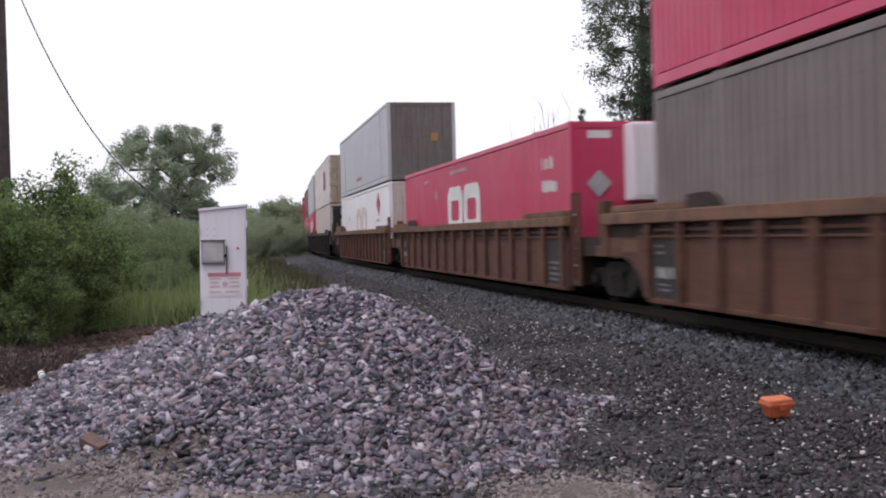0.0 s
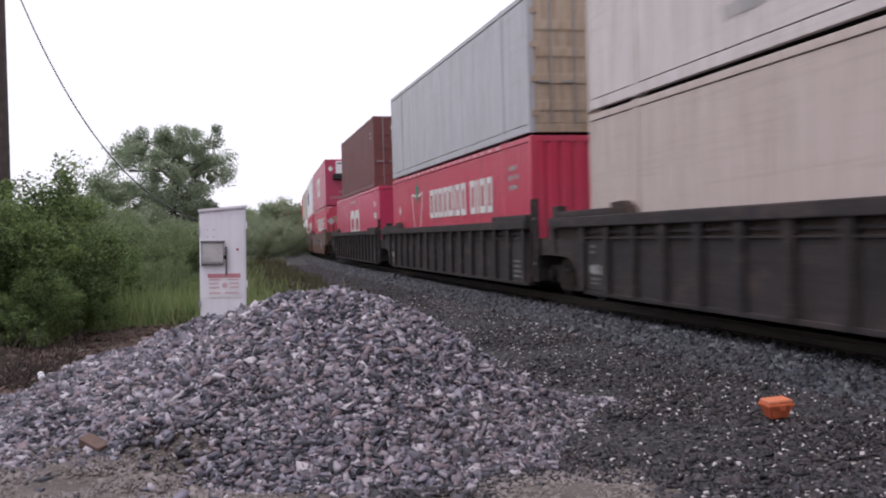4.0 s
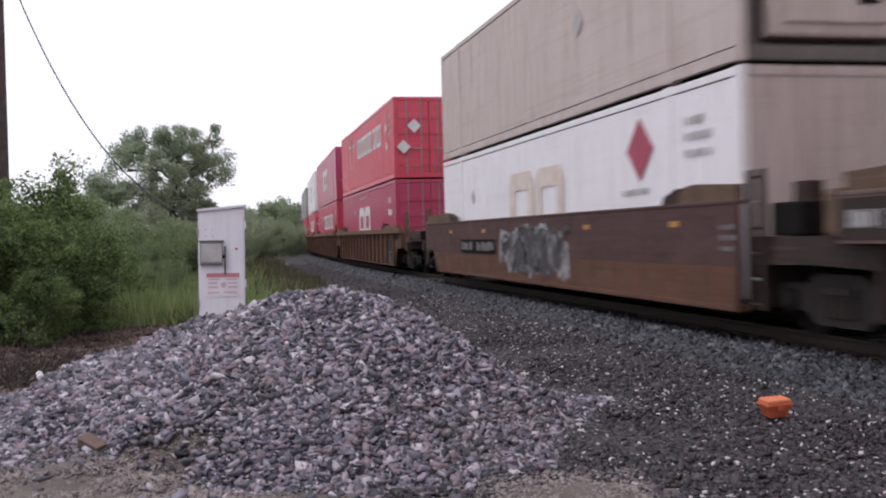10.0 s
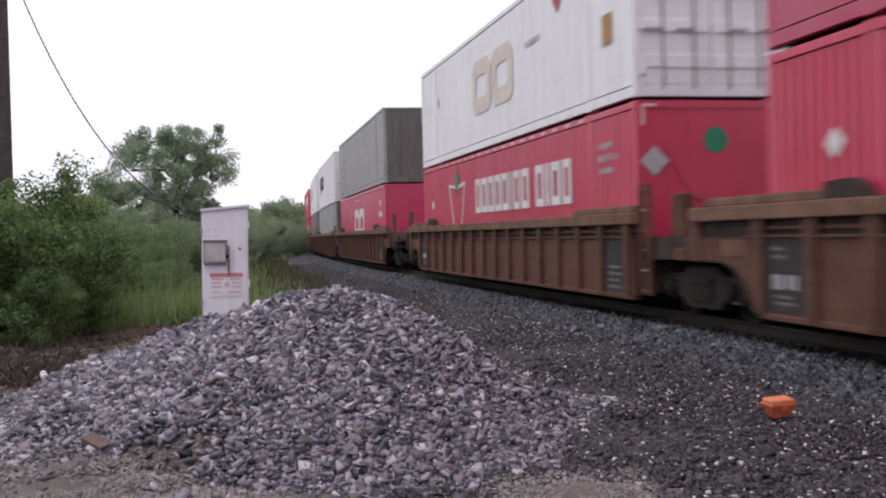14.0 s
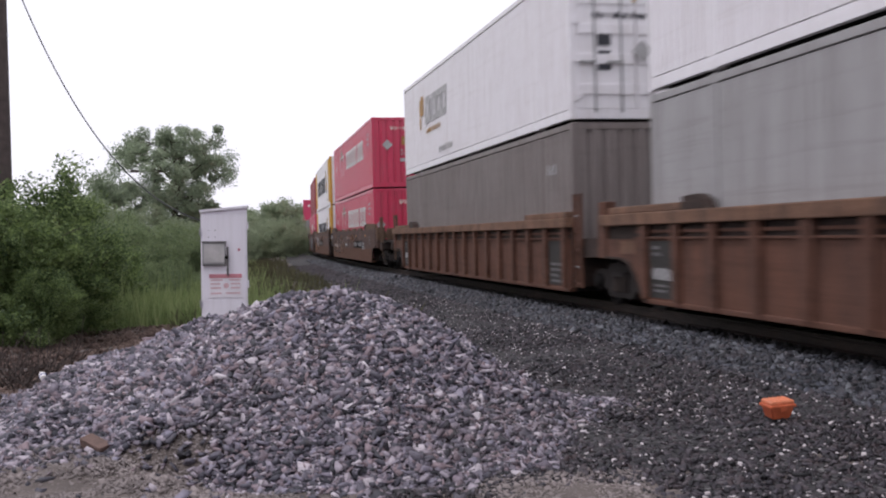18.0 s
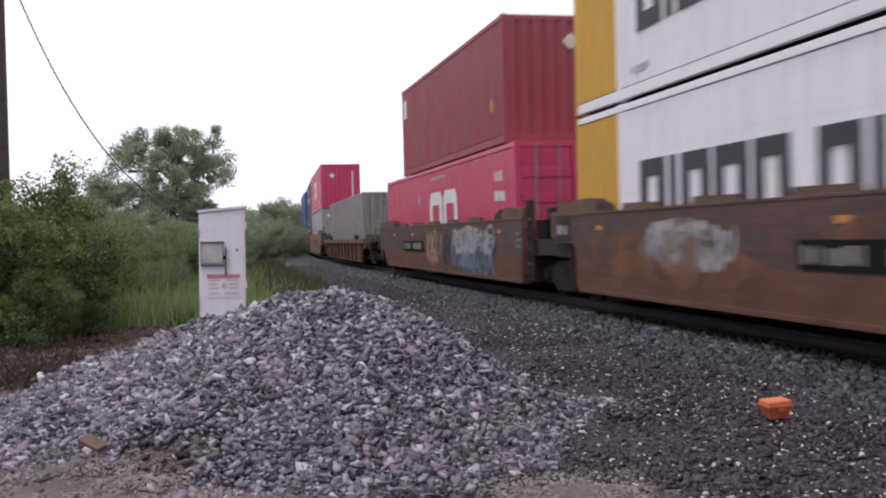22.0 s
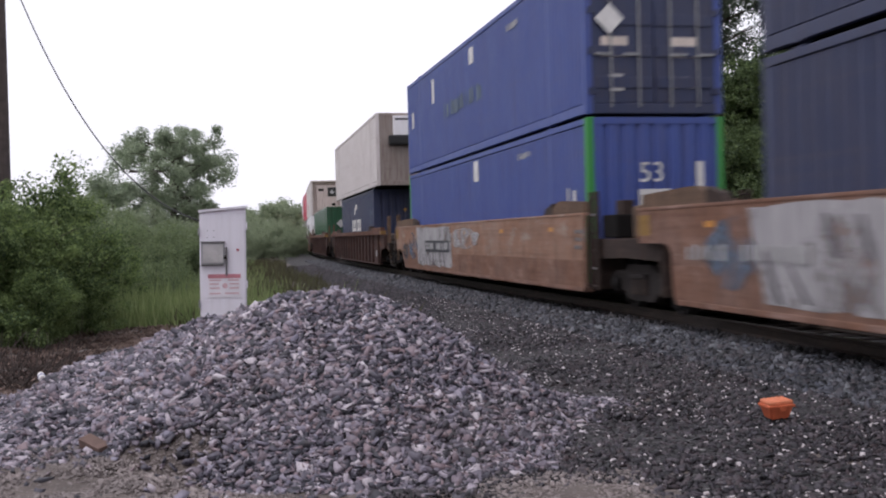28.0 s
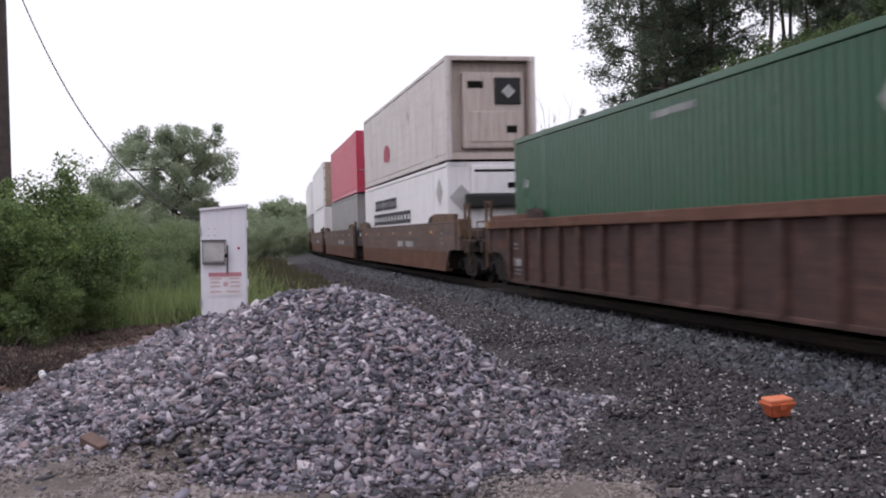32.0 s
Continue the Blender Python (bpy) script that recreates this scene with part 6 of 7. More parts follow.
load(-25.8, ribbed_car("brown", False, False, set_wheels(), seed=11, label="brown ribbed well car of an articulated set"),
     box53(NAME, "red container with white block lettering and grey diamond", "ct", front="flat", marks=CT_LOW + (("end_diamond", -0.3, 1.1, 0.4, G_),)),
     box53(NAME, "crimson sheeted container with white emblem", "dark", corr=False, front="doors", marks=CP_UP))
load(-5.8, ribbed_car("brown", False, True, set_wheels(), seed=12, label="brown ribbed well car, last of its set"),
     box53(NAME, "red container with block lettering under a white one", "ct", front="flat", marks=CT_LOW + (("end_badge", False), ("end_diamond", -1.0, 1.95, 0.24, G_))),
     box53(NAME, "white container with faded yellow emblem and doors", "white", corr=False, front="doors", end_paint="white", marks=(("pair", -1.8, 0.87, 1.38, M_MARK_FAINT), ("diamond", 4.6, 2.3, 0.25, M_MARK_RED), ("print", 2.6, 1.75, 1, 1.3, G_), ("diamond", -5.7, 1.7, 0.18, G_), ("shapes", "label_patch", ((0, 0.4, 0, 0.5),), 6.8, 1.0, M_MARK_GOLD), ("end_bars", ((0.45, 0.75, 1.9, 2.3),), M_MARK_GOLD))))
load(18.0, ribbed_car("brown", True, False, set_wheels(), seed=13, label="brown ribbed well car, first of a later set"),
     box53(NAME, "rose-red container with large white emblem", "cp", front="flat", marks=CP_LOW),
     box53(NAME, "grey sheeted container with dark grey end wall", "grey", corr=False, front="flat", end_paint="charcoal"))
load(37.5, ribbed_car("brown", False, False, set_wheels(), seed=14, label="brown ribbed well car with grey end panels"),
     box53(NAME, "grey sheeted container under a white trailer-like one", "grey", corr=False, front="flat", end_paint="charcoal", marks=(("diamond", 3.95, 1.8, 0.2, G_), ("print", 6.6, 2.3, 3, 0.8, G_, 0.16))),
     box53(NAME, "white container with black trade name shapes and doors", "white", front="doors", marks=(("shapes", "emblem", ((0, 0.18, 0, 1.3), (0.2, 0.5, 0.1, 0.3), (0.3, 0.5, 0.4, 1.0)), -5.95, 0.95, K_), ("blocks", (0.75, 0.25, 0.6, 0.7, 0.7), -5.2, 1.2, 0.9, K_, 0.15), ("print", 1.8, 0.55, 1, 1.4, G_, 0.12), ("end_bars", ((-0.95, -0.3, 0.9, 1.25), (-0.95, -0.35, 0.45, 0.65), (0.3, 0.9, 0.9, 1.2), (-0.9, -0.35, 1.5, 1.62)), K_), ("end_bars", ((0.35, 0.75, 1.75, 2.1),), M_ORANGE_REFL), ("end_bars", ((-0.4, 0.7, 2.25, 2.5),), K_), ("end_diamond", 0.45, 1.3, 0.2, G_), ("end_diamond", -0.4, 1.8, 0.22, G_))))
load(57.1, ribbed_car("brown", False, True, set_wheels(), seed=15, label="brown ribbed well car, last of its set"),
     box53(NAME, "brown-grey ribbed container with rust-streaked end", "taupe", front="wall", rib=0.28, marks=(("print", 6.7, 2.0, 1, 0.7, G_, 0.2),)),
     box53(NAME, "white container with gold trade name shapes", "white", front="doors", marks=(("shapes", "emblem", ((0, 0.2, 0.2, 1.1), (0.2, 0.6, 0.6, 1.2)), -5.5, 1.05, M_MARK_GOLD), ("blocks", (0.75, 0.25, 0.65, 0.75, 0.75), -4.7, 1.35, 0.8, M_MARK_GREY, 0.15), ("print", -4.6, 1.05, 1, 2.9, M_MARK_GOLD, 0.14), ("print", -2.9, 0.35, 1, 2.6, G_, 0.17), ("end_bars", ((-0.75, 0.75, 2.3, 2.6),), K_), ("end_bars", ((-0.6, 0.6, 2.15, 2.24),), M_MARK_GOLD), ("end_bars", ((-0.75, -0.5, 1.35, 1.7), (-0.75, -0.5, 0.9, 1.25), (-0.85, 0.6, 1.85, 1.95)), K_), ("end_diamond", 0.1, 1.25, 0.2, G_))))
load(80.9, smooth_car("plum", True, False, set_wheels(), seed=16, label="smooth-sided dark rust well car with white marks", marks_at=2.7, back=M_STEEL, tags=((6.0, 0.85, 0.5, 0.25, M_TAG_PALE),)),
     box53(NAME, "red ribbed container with leaf mark and block lettering", "ct", front="wall", marks=shifted_marks(CT_LOW, 0.35) + (("end_bars", ((-0.2, 0.85, 2.25, 2.42),), M_MARK_FAINT), ("end_diamond", -1.0, 1.4, 0.2, G_))),
     box53(NAME, "upper red ribbed container with leaf and lettering", "ct", front="wall", marks=CT_LOW + (("end_words", "53'", 0.3, G_, 0.05, 1.35), ("end_bars", ((-0.12, 0.22, 1.05, 1.2),), G_), ("end_bars", ((-0.5, 0.7, 2.38, 2.5),), M_MARK_FAINT), ("end_diamond", -0.65, 1.75, 0.22, G_), ("end_diamond", 0.6, 0.85, 0.22, G_), ("end_bars", ((-0.05, 0.25, 1.75, 2.1),), M_MARK_GOLD))))
GT = (("blocks", (0.88, 0.3, 0.85, 0.88, 0.8, 0, 0.8, 0.3, 0.88, 0.72, 0.85), -5.35, 0.95, 1.0, K_), ("splash", 4.35, 1.95, 0.85, 0.7, M_MARK_GOLD, 3), ("splash", 4.6, 1.2, 1.0, 0.75, M_MARK_GOLD, 5), ("splash", 3.95, 1.45, 0.4, 0.8, M_MARK_FAINT, 6), ("splash_top", 4.3, 1.5, 0.5, 0.35, K_, 8), ("splash_top", 4.75, 1.75, 0.25, 0.4, K_, 9), ("splash_top", 4.2, 2.15, 0.35, 0.2, K_, 11), ("splash_top", 4.5, 0.95, 0.6, 0.2, K_, 13), ("print", -5.6, 0.35, 1, 1.0, G_, 0.12), ("print", 4.6, 0.35, 1, 1.2, G_, 0.12))
load(100.3, smooth_car("plum", False, False, set_wheels(), seed=17, label="smooth-sided rust-brown well car with pale spray painting", tags=((-3.6, 0.98, 2.6, 0.75, M_TAG_PALE),), marks_at=-0.7, back=M_STEEL),
     box53(NAME, "white container with yellow ends and black lettering blocks", "white", second="yellow", front="wall", end_paint="white", marks=GT + (("end_diamond", 0.0, 1.0, 0.3, G_),)),
     box53(NAME, "upper white container with yellow ends and lettering blocks", "white", second="yellow", front="wall", end_paint="white", marks=GT + (("end_diamond", -0.2, 2.1, 0.3, G_),)))
load(119.5, smooth_car("plum", False, True, set_wheels(), seed=18, label="smooth-sided brown well car covered in spray painting", tags=((-0.2, 0.9, 2.2, 1.0, M_TAG_FAWN), (1.5, 0.75, 1.1, 1.0, M_TAG_DARK), (4.2, 0.7, 4.0, 0.9, M_TAG_BLUE), (4.1, 1.1, 3.8, 0.65, M_TAG_PALE)), marks_at=-4.55, back=M_STEEL),
     box53(NAME, "rose-red container with white emblem beneath maroon", "cp", front="doors", marks=(("pair", -0.65, 0.87, 1.38, W_), ("print", -0.4, 2.5, 1, 2.8, G_, 0.11), ("diamond", -2.25, 2.0, 0.17, G_), ("print", 6.45, 2.1, 2, 0.95, W_, 0.24))),
     container(NAME, "short maroon-red ribbed container", "wine", 12.19, front="wall", rib=0.28, marks=(("shapes", "label_patch", ((0, 0.5, 0, 0.6),), -5.8, 1.9, W_), ("shapes", "label_patch", ((0, 0.3, 0, 0.3),), 5.0, 0.8, M_MARK_GOLD), ("end_diamond", 0.4, 2.3, 0.2, M_MARK_FAINT), ("end_bars", ((0.85, 1.05, 0.8, 1.15),), M_MARK_GOLD))), 120.3, 119.3)
load(143.4, ribbed_car("clay", True, True, set_wheels(), ribs=11, low=True, seed=19, label="short-sided clay-brown ribbed well car, stand-alone"),
     box53(NAME, "pale grey ribbed container loaded alone", "pale", front="wall", marks=(("print", 6.5, 2.2, 3, 0.9, M_MARK_DIM, 0.12), ("shapes", "vent_hole", ((0, 0.12, 0, 0.14), (0, 0.12, -0.3, -0.16)), 2.6, 1.2, M_STEEL), ("end_bars", ((0.03, 0.45, 1.68, 1.98),), M_MARK_GOLD), ("end_bars", ((-0.4, 0.9, 2.3, 2.46),), M_MARK_DIM))), None)
load(166.5, smooth_car("tan", True, False, set_wheels(), seed=20, label="smooth-sided orange-brown well car, first of its set", tags=((-5.6, 0.8, 2.6, 1.0, M_TAG_ROSE),), marks_at=1.65, back=M_STEEL),
     box53(NAME, "pale grey-green sheeted container with end cooler", "grey", corr=False, front="small_cooler", marks=(("diamond", 2.6, 1.2, 0.25, G_), ("end_bars", ((-0.95, -0.7, 2.35, 2.55),), W_))),
     box53(NAME, "crimson ribbed container with white emblem and diamond", "cp", front="wall", marks=CP_UP + (("end_diamond", -0.55, 2.15, 0.2, W_), ("end_bars", ((0.75, 0.85, 0.7, 2.4),), W_))))
NAVY = (("shapes", "swoosh", ((0, 0.4, 0, 0.22), (0.15, 0.9, 0.2, 0.45)), -1.1, 1.98, W_, "", 1.0), ("blocks", (0.8, 1.0, 0.85, 0, 0.8, 0.8, 0.95), -1.8, 1.2, 0.52, W_), ("end_bars", ((-0.3, 0.5, 1.0, 1.15), (-0.3, 0.3, 1.3, 1.45)), G_), ("print", 5.0, 2.3, 4, 0.5, G_, 0.14))
load(185.3, smooth_car("tan", False, False, set_wheels(), seed=21, label="smooth-sided tan well car with white spray painting", tags=((1.7, 0.8, 2.1, 0.9, M_TAG_ROSE), (5.7, 0.85, 2.0, 1.0, M_TAG_DARK)), marks_at=-7.2, field=(-5.3, -0.3)),
     container(NAME, "navy blue ribbed container with white lettering blocks", "navy", 13.72, front="wall", rib=0.28, marks=NAVY),
     container(NAME, "upper navy blue ribbed container with white shapes", "navy", 13.72, front="wall", rib=0.28, marks=NAVY), 184.15, 184.15)
load(204.8, smooth_car("salmon", False, True, set_wheels(), seed=22, label="smooth-sided salmon-tan well car with white spray painting", tags=((-8.0, 0.75, 0.7, 0.5, M_TAG_DARK),), marks_at=-4.7, back=M_MARK_BLACK, field=(-5.9, -1.6)),
     box53(NAME, "blue ribbed container with green corner posts", "blue", second="lime", front="wall", end_paint="blue", marks=(("end_words", "53", 0.5, W_, -0.1, 1.75), ("end_bars", ((-0.35, 0.25, 1.3, 1.62), (0.75, 0.9, 1.5, 2.1)), W_), ("shapes", "label_patch", ((0, 0.45, 0, 0.5),), 0.3, 2.2, W_), ("print", 4.0, 2.45, 1, 1.3, G_, 0.13), ("print", 7.05, 1.35, 2, 0.6, W_, 0.35))),
     box53(NAME, "upper blue ribbed container with white diamond placards", "blue", front="doors", end_paint="navy", marks=(("shapes", "label_patch", ((0, 0.42, 0, 0.4),), 0.1, 2.2, W_), ("shapes", "label_patch", ((0, 0.3, 0, 0.5),), -7.35, 1.4, W_), ("shapes", "label_patch", ((0, 0.3, 0, 0.7),), -4.3, 1.8, W_), ("print", -2.8, 1.2, 1, 5.8, M_TAG_BLUE, 0.42), ("print", 3.4, 2.35, 1, 1.3, G_, 0.15), ("end_diamond", -0.85, 2.25, 0.27, W_), ("end_diamond", -0.85, 1.65, 0.27, W_), ("end_bars", ((-1.0, -0.5, 1.0, 1.35), (0.3, 0.8, 1.0, 1.35)), M_MARK_FAINT), ("end_bars", ((-0.85, -0.6, 0.4, 0.7), (0.3, 0.8, 0.45, 0.65)), G_))))
load(227.35, ribbed_car("mulberry", True, True, set_wheels(), seed=23, label="dark plum-brown ribbed well car, stand-alone"),
     container(NAME, "short navy container with white swoosh and lettering blocks", "navy", 12.19, front="wall", rib=0.28, marks=(("shapes", "swoosh", ((0, 0.4, 0, 0.22), (0.15, 0.9, 0.2, 0.45)), -0.75, 2.0, W_, "", 1.0), ("blocks", (0.8, 1.0, 0.85, 0, 0.8, 0.8, 0.95), -1.55, 1.2, 0.54, W_), ("print", 5.0, 2.2, 5, 0.5, M_TAG_BLUE, 0.2), ("end_diamond", 0.1, 2.02, 0.09, M_MARK_GOLD))),
     box53(NAME, "dusty white cooled container overhanging the one below", "dust", corr=False, front="cooler", end_paint="stained"), 227.7, 227.9)
load(251.3, ribbed_car("mulberry", True, True, set_wheels(), seed=24, label="plum-brown ribbed well car with a green container"),
     box53(NAME, "plain green ribbed container with grey diamonds", "green", front="wall", marks=(("diamond", 4.45, 2.1, 0.22, G_), ("print", -1.0, 2.5, 1, 2.0, G_, 0.11), ("print", 6.7, 2.0, 1, 0.6, W_, 0.2), ("print", -7.4, 1.8, 1, 0.6, G_, 0.2), ("end_diamond", -0.42, 1.82, 0.28, G_), ("end_words", "53'", 0.34, G_, 0.2, 1.62), ("end_bars", ((0.68, 0.76, 1.15, 2.05), (0.86, 0.94, 1.15, 2.05)), G_))), None)
load(273.9, smooth_car("umber", True, False, set_wheels(), seed=25, label="smooth-sided brown well car, first of the last set"),
     box53(NAME, "white container with black lettering blocks and end cooler", "white", corr=False, front="cooler", marks=(("blocks", (1.5, 1.5, 1.5, 1.5, 1.5, 1.5, 1.5, 1.5, 1.5, 1.5, 1.5, 1.5), -5.6, 1.3, 0.42, K_), ("blocks", (1.1, 1.1, 1.1, 1.1, 0, 1.1, 1.1, 1.1, 1.1, 1.1, 1.1), -5.2, 1.85, 0.4, K_), ("diamond", 7.0, 2.1, 0.4, G_), ("end_diamond", -0.9, 1.9, 0.35, G_))),
     box53(NAME, "dirty white cooled container with open end frame", "dust", corr=False, front="frame", end_paint="cream", marks=(("splash", -2.2, 1.0, 1.6, 0.7, M_MARK_RED, 4), ("diamond", 2.2, 1.9, 0.2, G_), ("end_diamond", 0.5, 1.9, 0.2, G_))), high_s=273.8)
load(293.4, smooth_car("umber", False, False, set_wheels(), seed=26, label="smooth-sided brown well car of the last set"),
     container(NAME, "grey sheeted container under a red one", "grey", 13.72, corr=False, front="flat"),
     container(NAME, "faded red ribbed container with door lettering", "ct", 13.72, front="doors", rib=0.28, marks=(("end_bars", ((-0.8, 0.3, 2.0, 2.2),), W_),)), 292.4, 292.2)
load(312.8, smooth_car("umber", False, True, set_wheels(), seed=27, label="smooth-sided brown well car at the set's end"),
     box53(NAME, "white sheeted container far down the train", "white", corr=False, front="flat"),
     box53(NAME, "white container with rust-stained doors", "white", corr=False, front="doors", end_paint="rustdoor"))
load(336.5, smooth_car("umber", True, True, set_wheels(), seed=28, label="smooth-sided brown well car far down the train"),
     box53(NAME, "grey sheeted container far down the train", "grey", corr=False, front="flat"),
     box53(NAME, "white sheeted container far down the train", "white", corr=False, front="flat"))


# ---------------------------------------------------------------- plants
def leaf_mesh(name, centres, size, material, seed, flat=0.3):
    """Many small folded leaves, one quad each, round the given points."""
    r = np.random.RandomState(seed)
    n = len(centres)
    u = r.normal(size=(n, 3))
    u[:, 2] *= 1 - flat
    u /= np.linalg.norm(u, axis=1)[:, None]
    w = r.normal(size=(n, 3))
    w -= (w * u).sum(1)[:, None] * u
    w /= np.linalg.norm(w, axis=1)[:, None]
    nn = np.cross(u, w)
    s = size * r.uniform(0.6, 1.35, n)[:, None]
    c = np.asarray(centres)
    v = np.stack([c - u * s * 0.6, c - w * s * 0.3 + nn * s * 0.12, c + u * s * 0.6, c + w * s * 0.3 + nn * s * 0.12], 1).reshape(-1, 3)
    return quads(name, v, 0, np.arange(4 * n).reshape(n, 4), material)


def limb(bm, rng, p, d, length, r, bend=0.25, steps=5, tips=None, lift=0.1, n=6, first=1):
    pts, rad = [p.copy()], [r]
    for k in range(steps):
        d = (d + Vector((rng.uniform(-1, 1), rng.uniform(-1, 1), rng.uniform(-1, 1) + lift)) * bend).normalized()
        p = p + d * length / steps
        pts.append(p.copy())
        rad.append(max(0.004, r * (1 - 0.85 * (k + 1) / steps)))
        if tips is not None and k >= first:
            tips.append((p.copy(), d.copy()))
    tube(bm, pts, rad, n)
    return pts, d


def crown_points(tips, rng_np, per, spread_, droop=0.0):
    out = []
    for p, d in tips:
        q = rng_np.normal(size=(per, 3))
        q *= ((rng_np.uniform(0, 1, per) ** 0.5 + 0.22 * np.abs(rng_np.normal(size=per))) * spread_ * 1.4 * rng_np.uniform(0.45, 1.2) / np.linalg.norm(q, axis=1))[:, None]
        q[:, 2] = q[:, 2] * 0.7 - droop * np.abs(rng_np.normal(size=per)) * rng_np.uniform(0.2, 1)
        out.append(q + np.array(p))
    return np.concatenate(out)


def broad_tree(name, label, x, y, h, spread_, trunk_r, leaf, per, material, seed, clear=0.3, droop=0.0, clump=0.38, limbs=14, z=None, first=1):
    """Tapered trunk, forking limbs and a crown of small leaves in loose clumps."""
    rng, rnp = random.Random(seed), np.random.RandomState(seed)
    base = float(land(np.array([x]), np.array([y]))[0]) if z is None else z
    t = thing(name, label, "tree", at=pose(x, y, base - 0.1))
    bm, tips = bmesh.new(), []
    pts, rad = [Vector((0, 0, 0))], [trunk_r * 1.3]
    for k in range(1, 9):
        pts.append(Vector((rng.uniform(-0.02, 0.02) * h * 0.5 * k / 8 * 2, rng.uniform(-0.02, 0.02) * h * 0.5, h * 0.9 * k / 8)))
        rad.append(trunk_r * (1 - 0.85 * k / 8))
    tube(bm, pts, rad, 9)
    for k in range(limbs):
        f = clear + (0.96 - clear) * (k + 0.5) / limbs
        i = min(7, int(f * 8 / 0.9)) if f < 0.9 else 7
        p = pts[i].lerp(pts[i + 1], 0.5)
        p.z = h * 0.9 * f
        a = k * 2.4 + rng.uniform(-0.4, 0.4)
        reach = spread_ * (math.sin(math.pi * min(1, max(0.12, (f - clear * 0.7) / (1.04 - clear * 0.7)))) ** 0.6) * rng.uniform(0.75, 1.1)
        d = Vector((math.cos(a), math.sin(a), rng.uniform(0.15, 0.6)))
        d.normalize()
        mine, d2 = limb(bm, rng, p, d, reach, trunk_r * 0.35 * (1 - 0.5 * f), 0.2, 6, tips, first=first)
        for q in range(4):
            s = mine[rng.randrange(2, 6)]
            d3 = Vector((rng.uniform(-1, 1), rng.uniform(-1, 1), rng.uniform(-0.3, 0.8))).normalized()
            limb(bm, rng, s, d3, reach * rng.uniform(0.3, 0.5), trunk_r * 0.12, 0.3, 4, tips, n=4, first=min(3, first))
    part("trunk", bm, M_BARK, t)
    pts_ = crown_points(tips, rnp, per, clump, droop)
    part("crown", leaf_mesh("crown", pts_, leaf, material, seed), None, t)
    return t


def bush_mesh(seed, r, h, n, leaf, material):
    """Stems and leaf clumps of one bush: returns two meshes."""
    rng, rnp = random.Random(seed), np.random.RandomState(seed)
    bm, tips = bmesh.new(), []
    for k in range(32):
        a = rng.uniform(0, 6.28)
        d = Vector((math.cos(a) * rng.uniform(0.2, 0.9), math.sin(a) * rng.uniform(0.2, 0.9), 1)).normalized()
        limb(bm, rng, Vector((rng.uniform(-0.4, 0.4) * r, rng.uniform(-0.4, 0.4) * r, 0)), d, h * rng.uniform(0.5, 0.86), 0.025, 0.2, 7, tips, n=4)
        for q in range(3):
            p, dd = tips[-rng.randrange(1, 6)]
            limb(bm, rng, p, (dd + Vector((rng.uniform(-1, 1), rng.uniform(-1, 1), rng.uniform(-0.4, 0.6)))).normalized(), 0.28 * r, 0.01, 0.25, 3, tips, n=3)
    for k in range(26):
        a, q = rng.uniform(0, 6.28), math.sqrt(rng.random())
        tips.append((Vector((math.cos(a) * q * r, math.sin(a) * q * r, h * rng.uniform(0.1, 0.75) * (1 - 0.5 * q))), None))
    tips = [t for t in tips if t[0].z < h * 0.97 and math.hypot(t[0].x, t[0].y) < r * 1.15]
    for v in bm.verts:
        v.co *= 0.84
    me = bpy.data.meshes.new("stem")
    bm.to_mesh(me)
    bm.free()
    me.materials.append(M_BARK)
    return me, leaf_mesh("foliage", crown_points(tips, rnp, max(1, n // len(tips)), 0.085 * (r + h) / 2), leaf, material, seed)


def place_bushes(name, label, meshes, spots, group):
    rng = random.Random(len(spots))
    for x, y, k, sc in spots:
        z = float(land(np.array([x]), np.array([y]))[0])
        b = thing(name, label, "bush", group, at=pose(x, y, z - 0.05, 0, 0, rng.uniform(0, 360)) @ Matrix.Diagonal((sc, sc, sc, 1)))
        part("stem", meshes[k][0], None, b)
        part("foliage", meshes[k][1], None, b)


def px(x, d):
    return (x - 784) * d / FOCAL


BUSH = [bush_mesh(11, 1.3, 2.5, 62000, 0.044, M_LEAF), bush_mesh(12, 1.5, 2.0, 62000, 0.044, M_LEAF), bush_mesh(13, 1.2, 3.0, 62000, 0.044, M_LEAF)]
place_bushes("leafy_bush", "dense dark green leafy bush at the field's edge", BUSH,
             [(px(-60, 15), 15, 1, 1.1), (px(8, 16.5), 16.5, 0, 1.2), (px(20, 18.5), 18.5, 1, 1.25), (px(140, 20.5), 20.5, 1, 0.95), (px(100, 17.6), 17.6, 1, 0.85), (px(92, 16.9), 16.9, 1, 0.6),
              (px(0, 19.5), 19.5, 2, 0.9), (px(-120, 18), 18, 2, 1.0), (px(40, 14.8), 14.8, 1, 0.62), (px(50, 25), 25, 2, 0.7)], "bushes beside the field")
# thickets and trees far off, their haze put into the leaf colour
FAR = [bush_mesh(21, 2.2, 3.6, 24000, 0.085, M_LEAF_FAR_HAZED), bush_mesh(22, 2.6, 3.0, 24000, 0.085, M_LEAF_FAR_HAZED)]
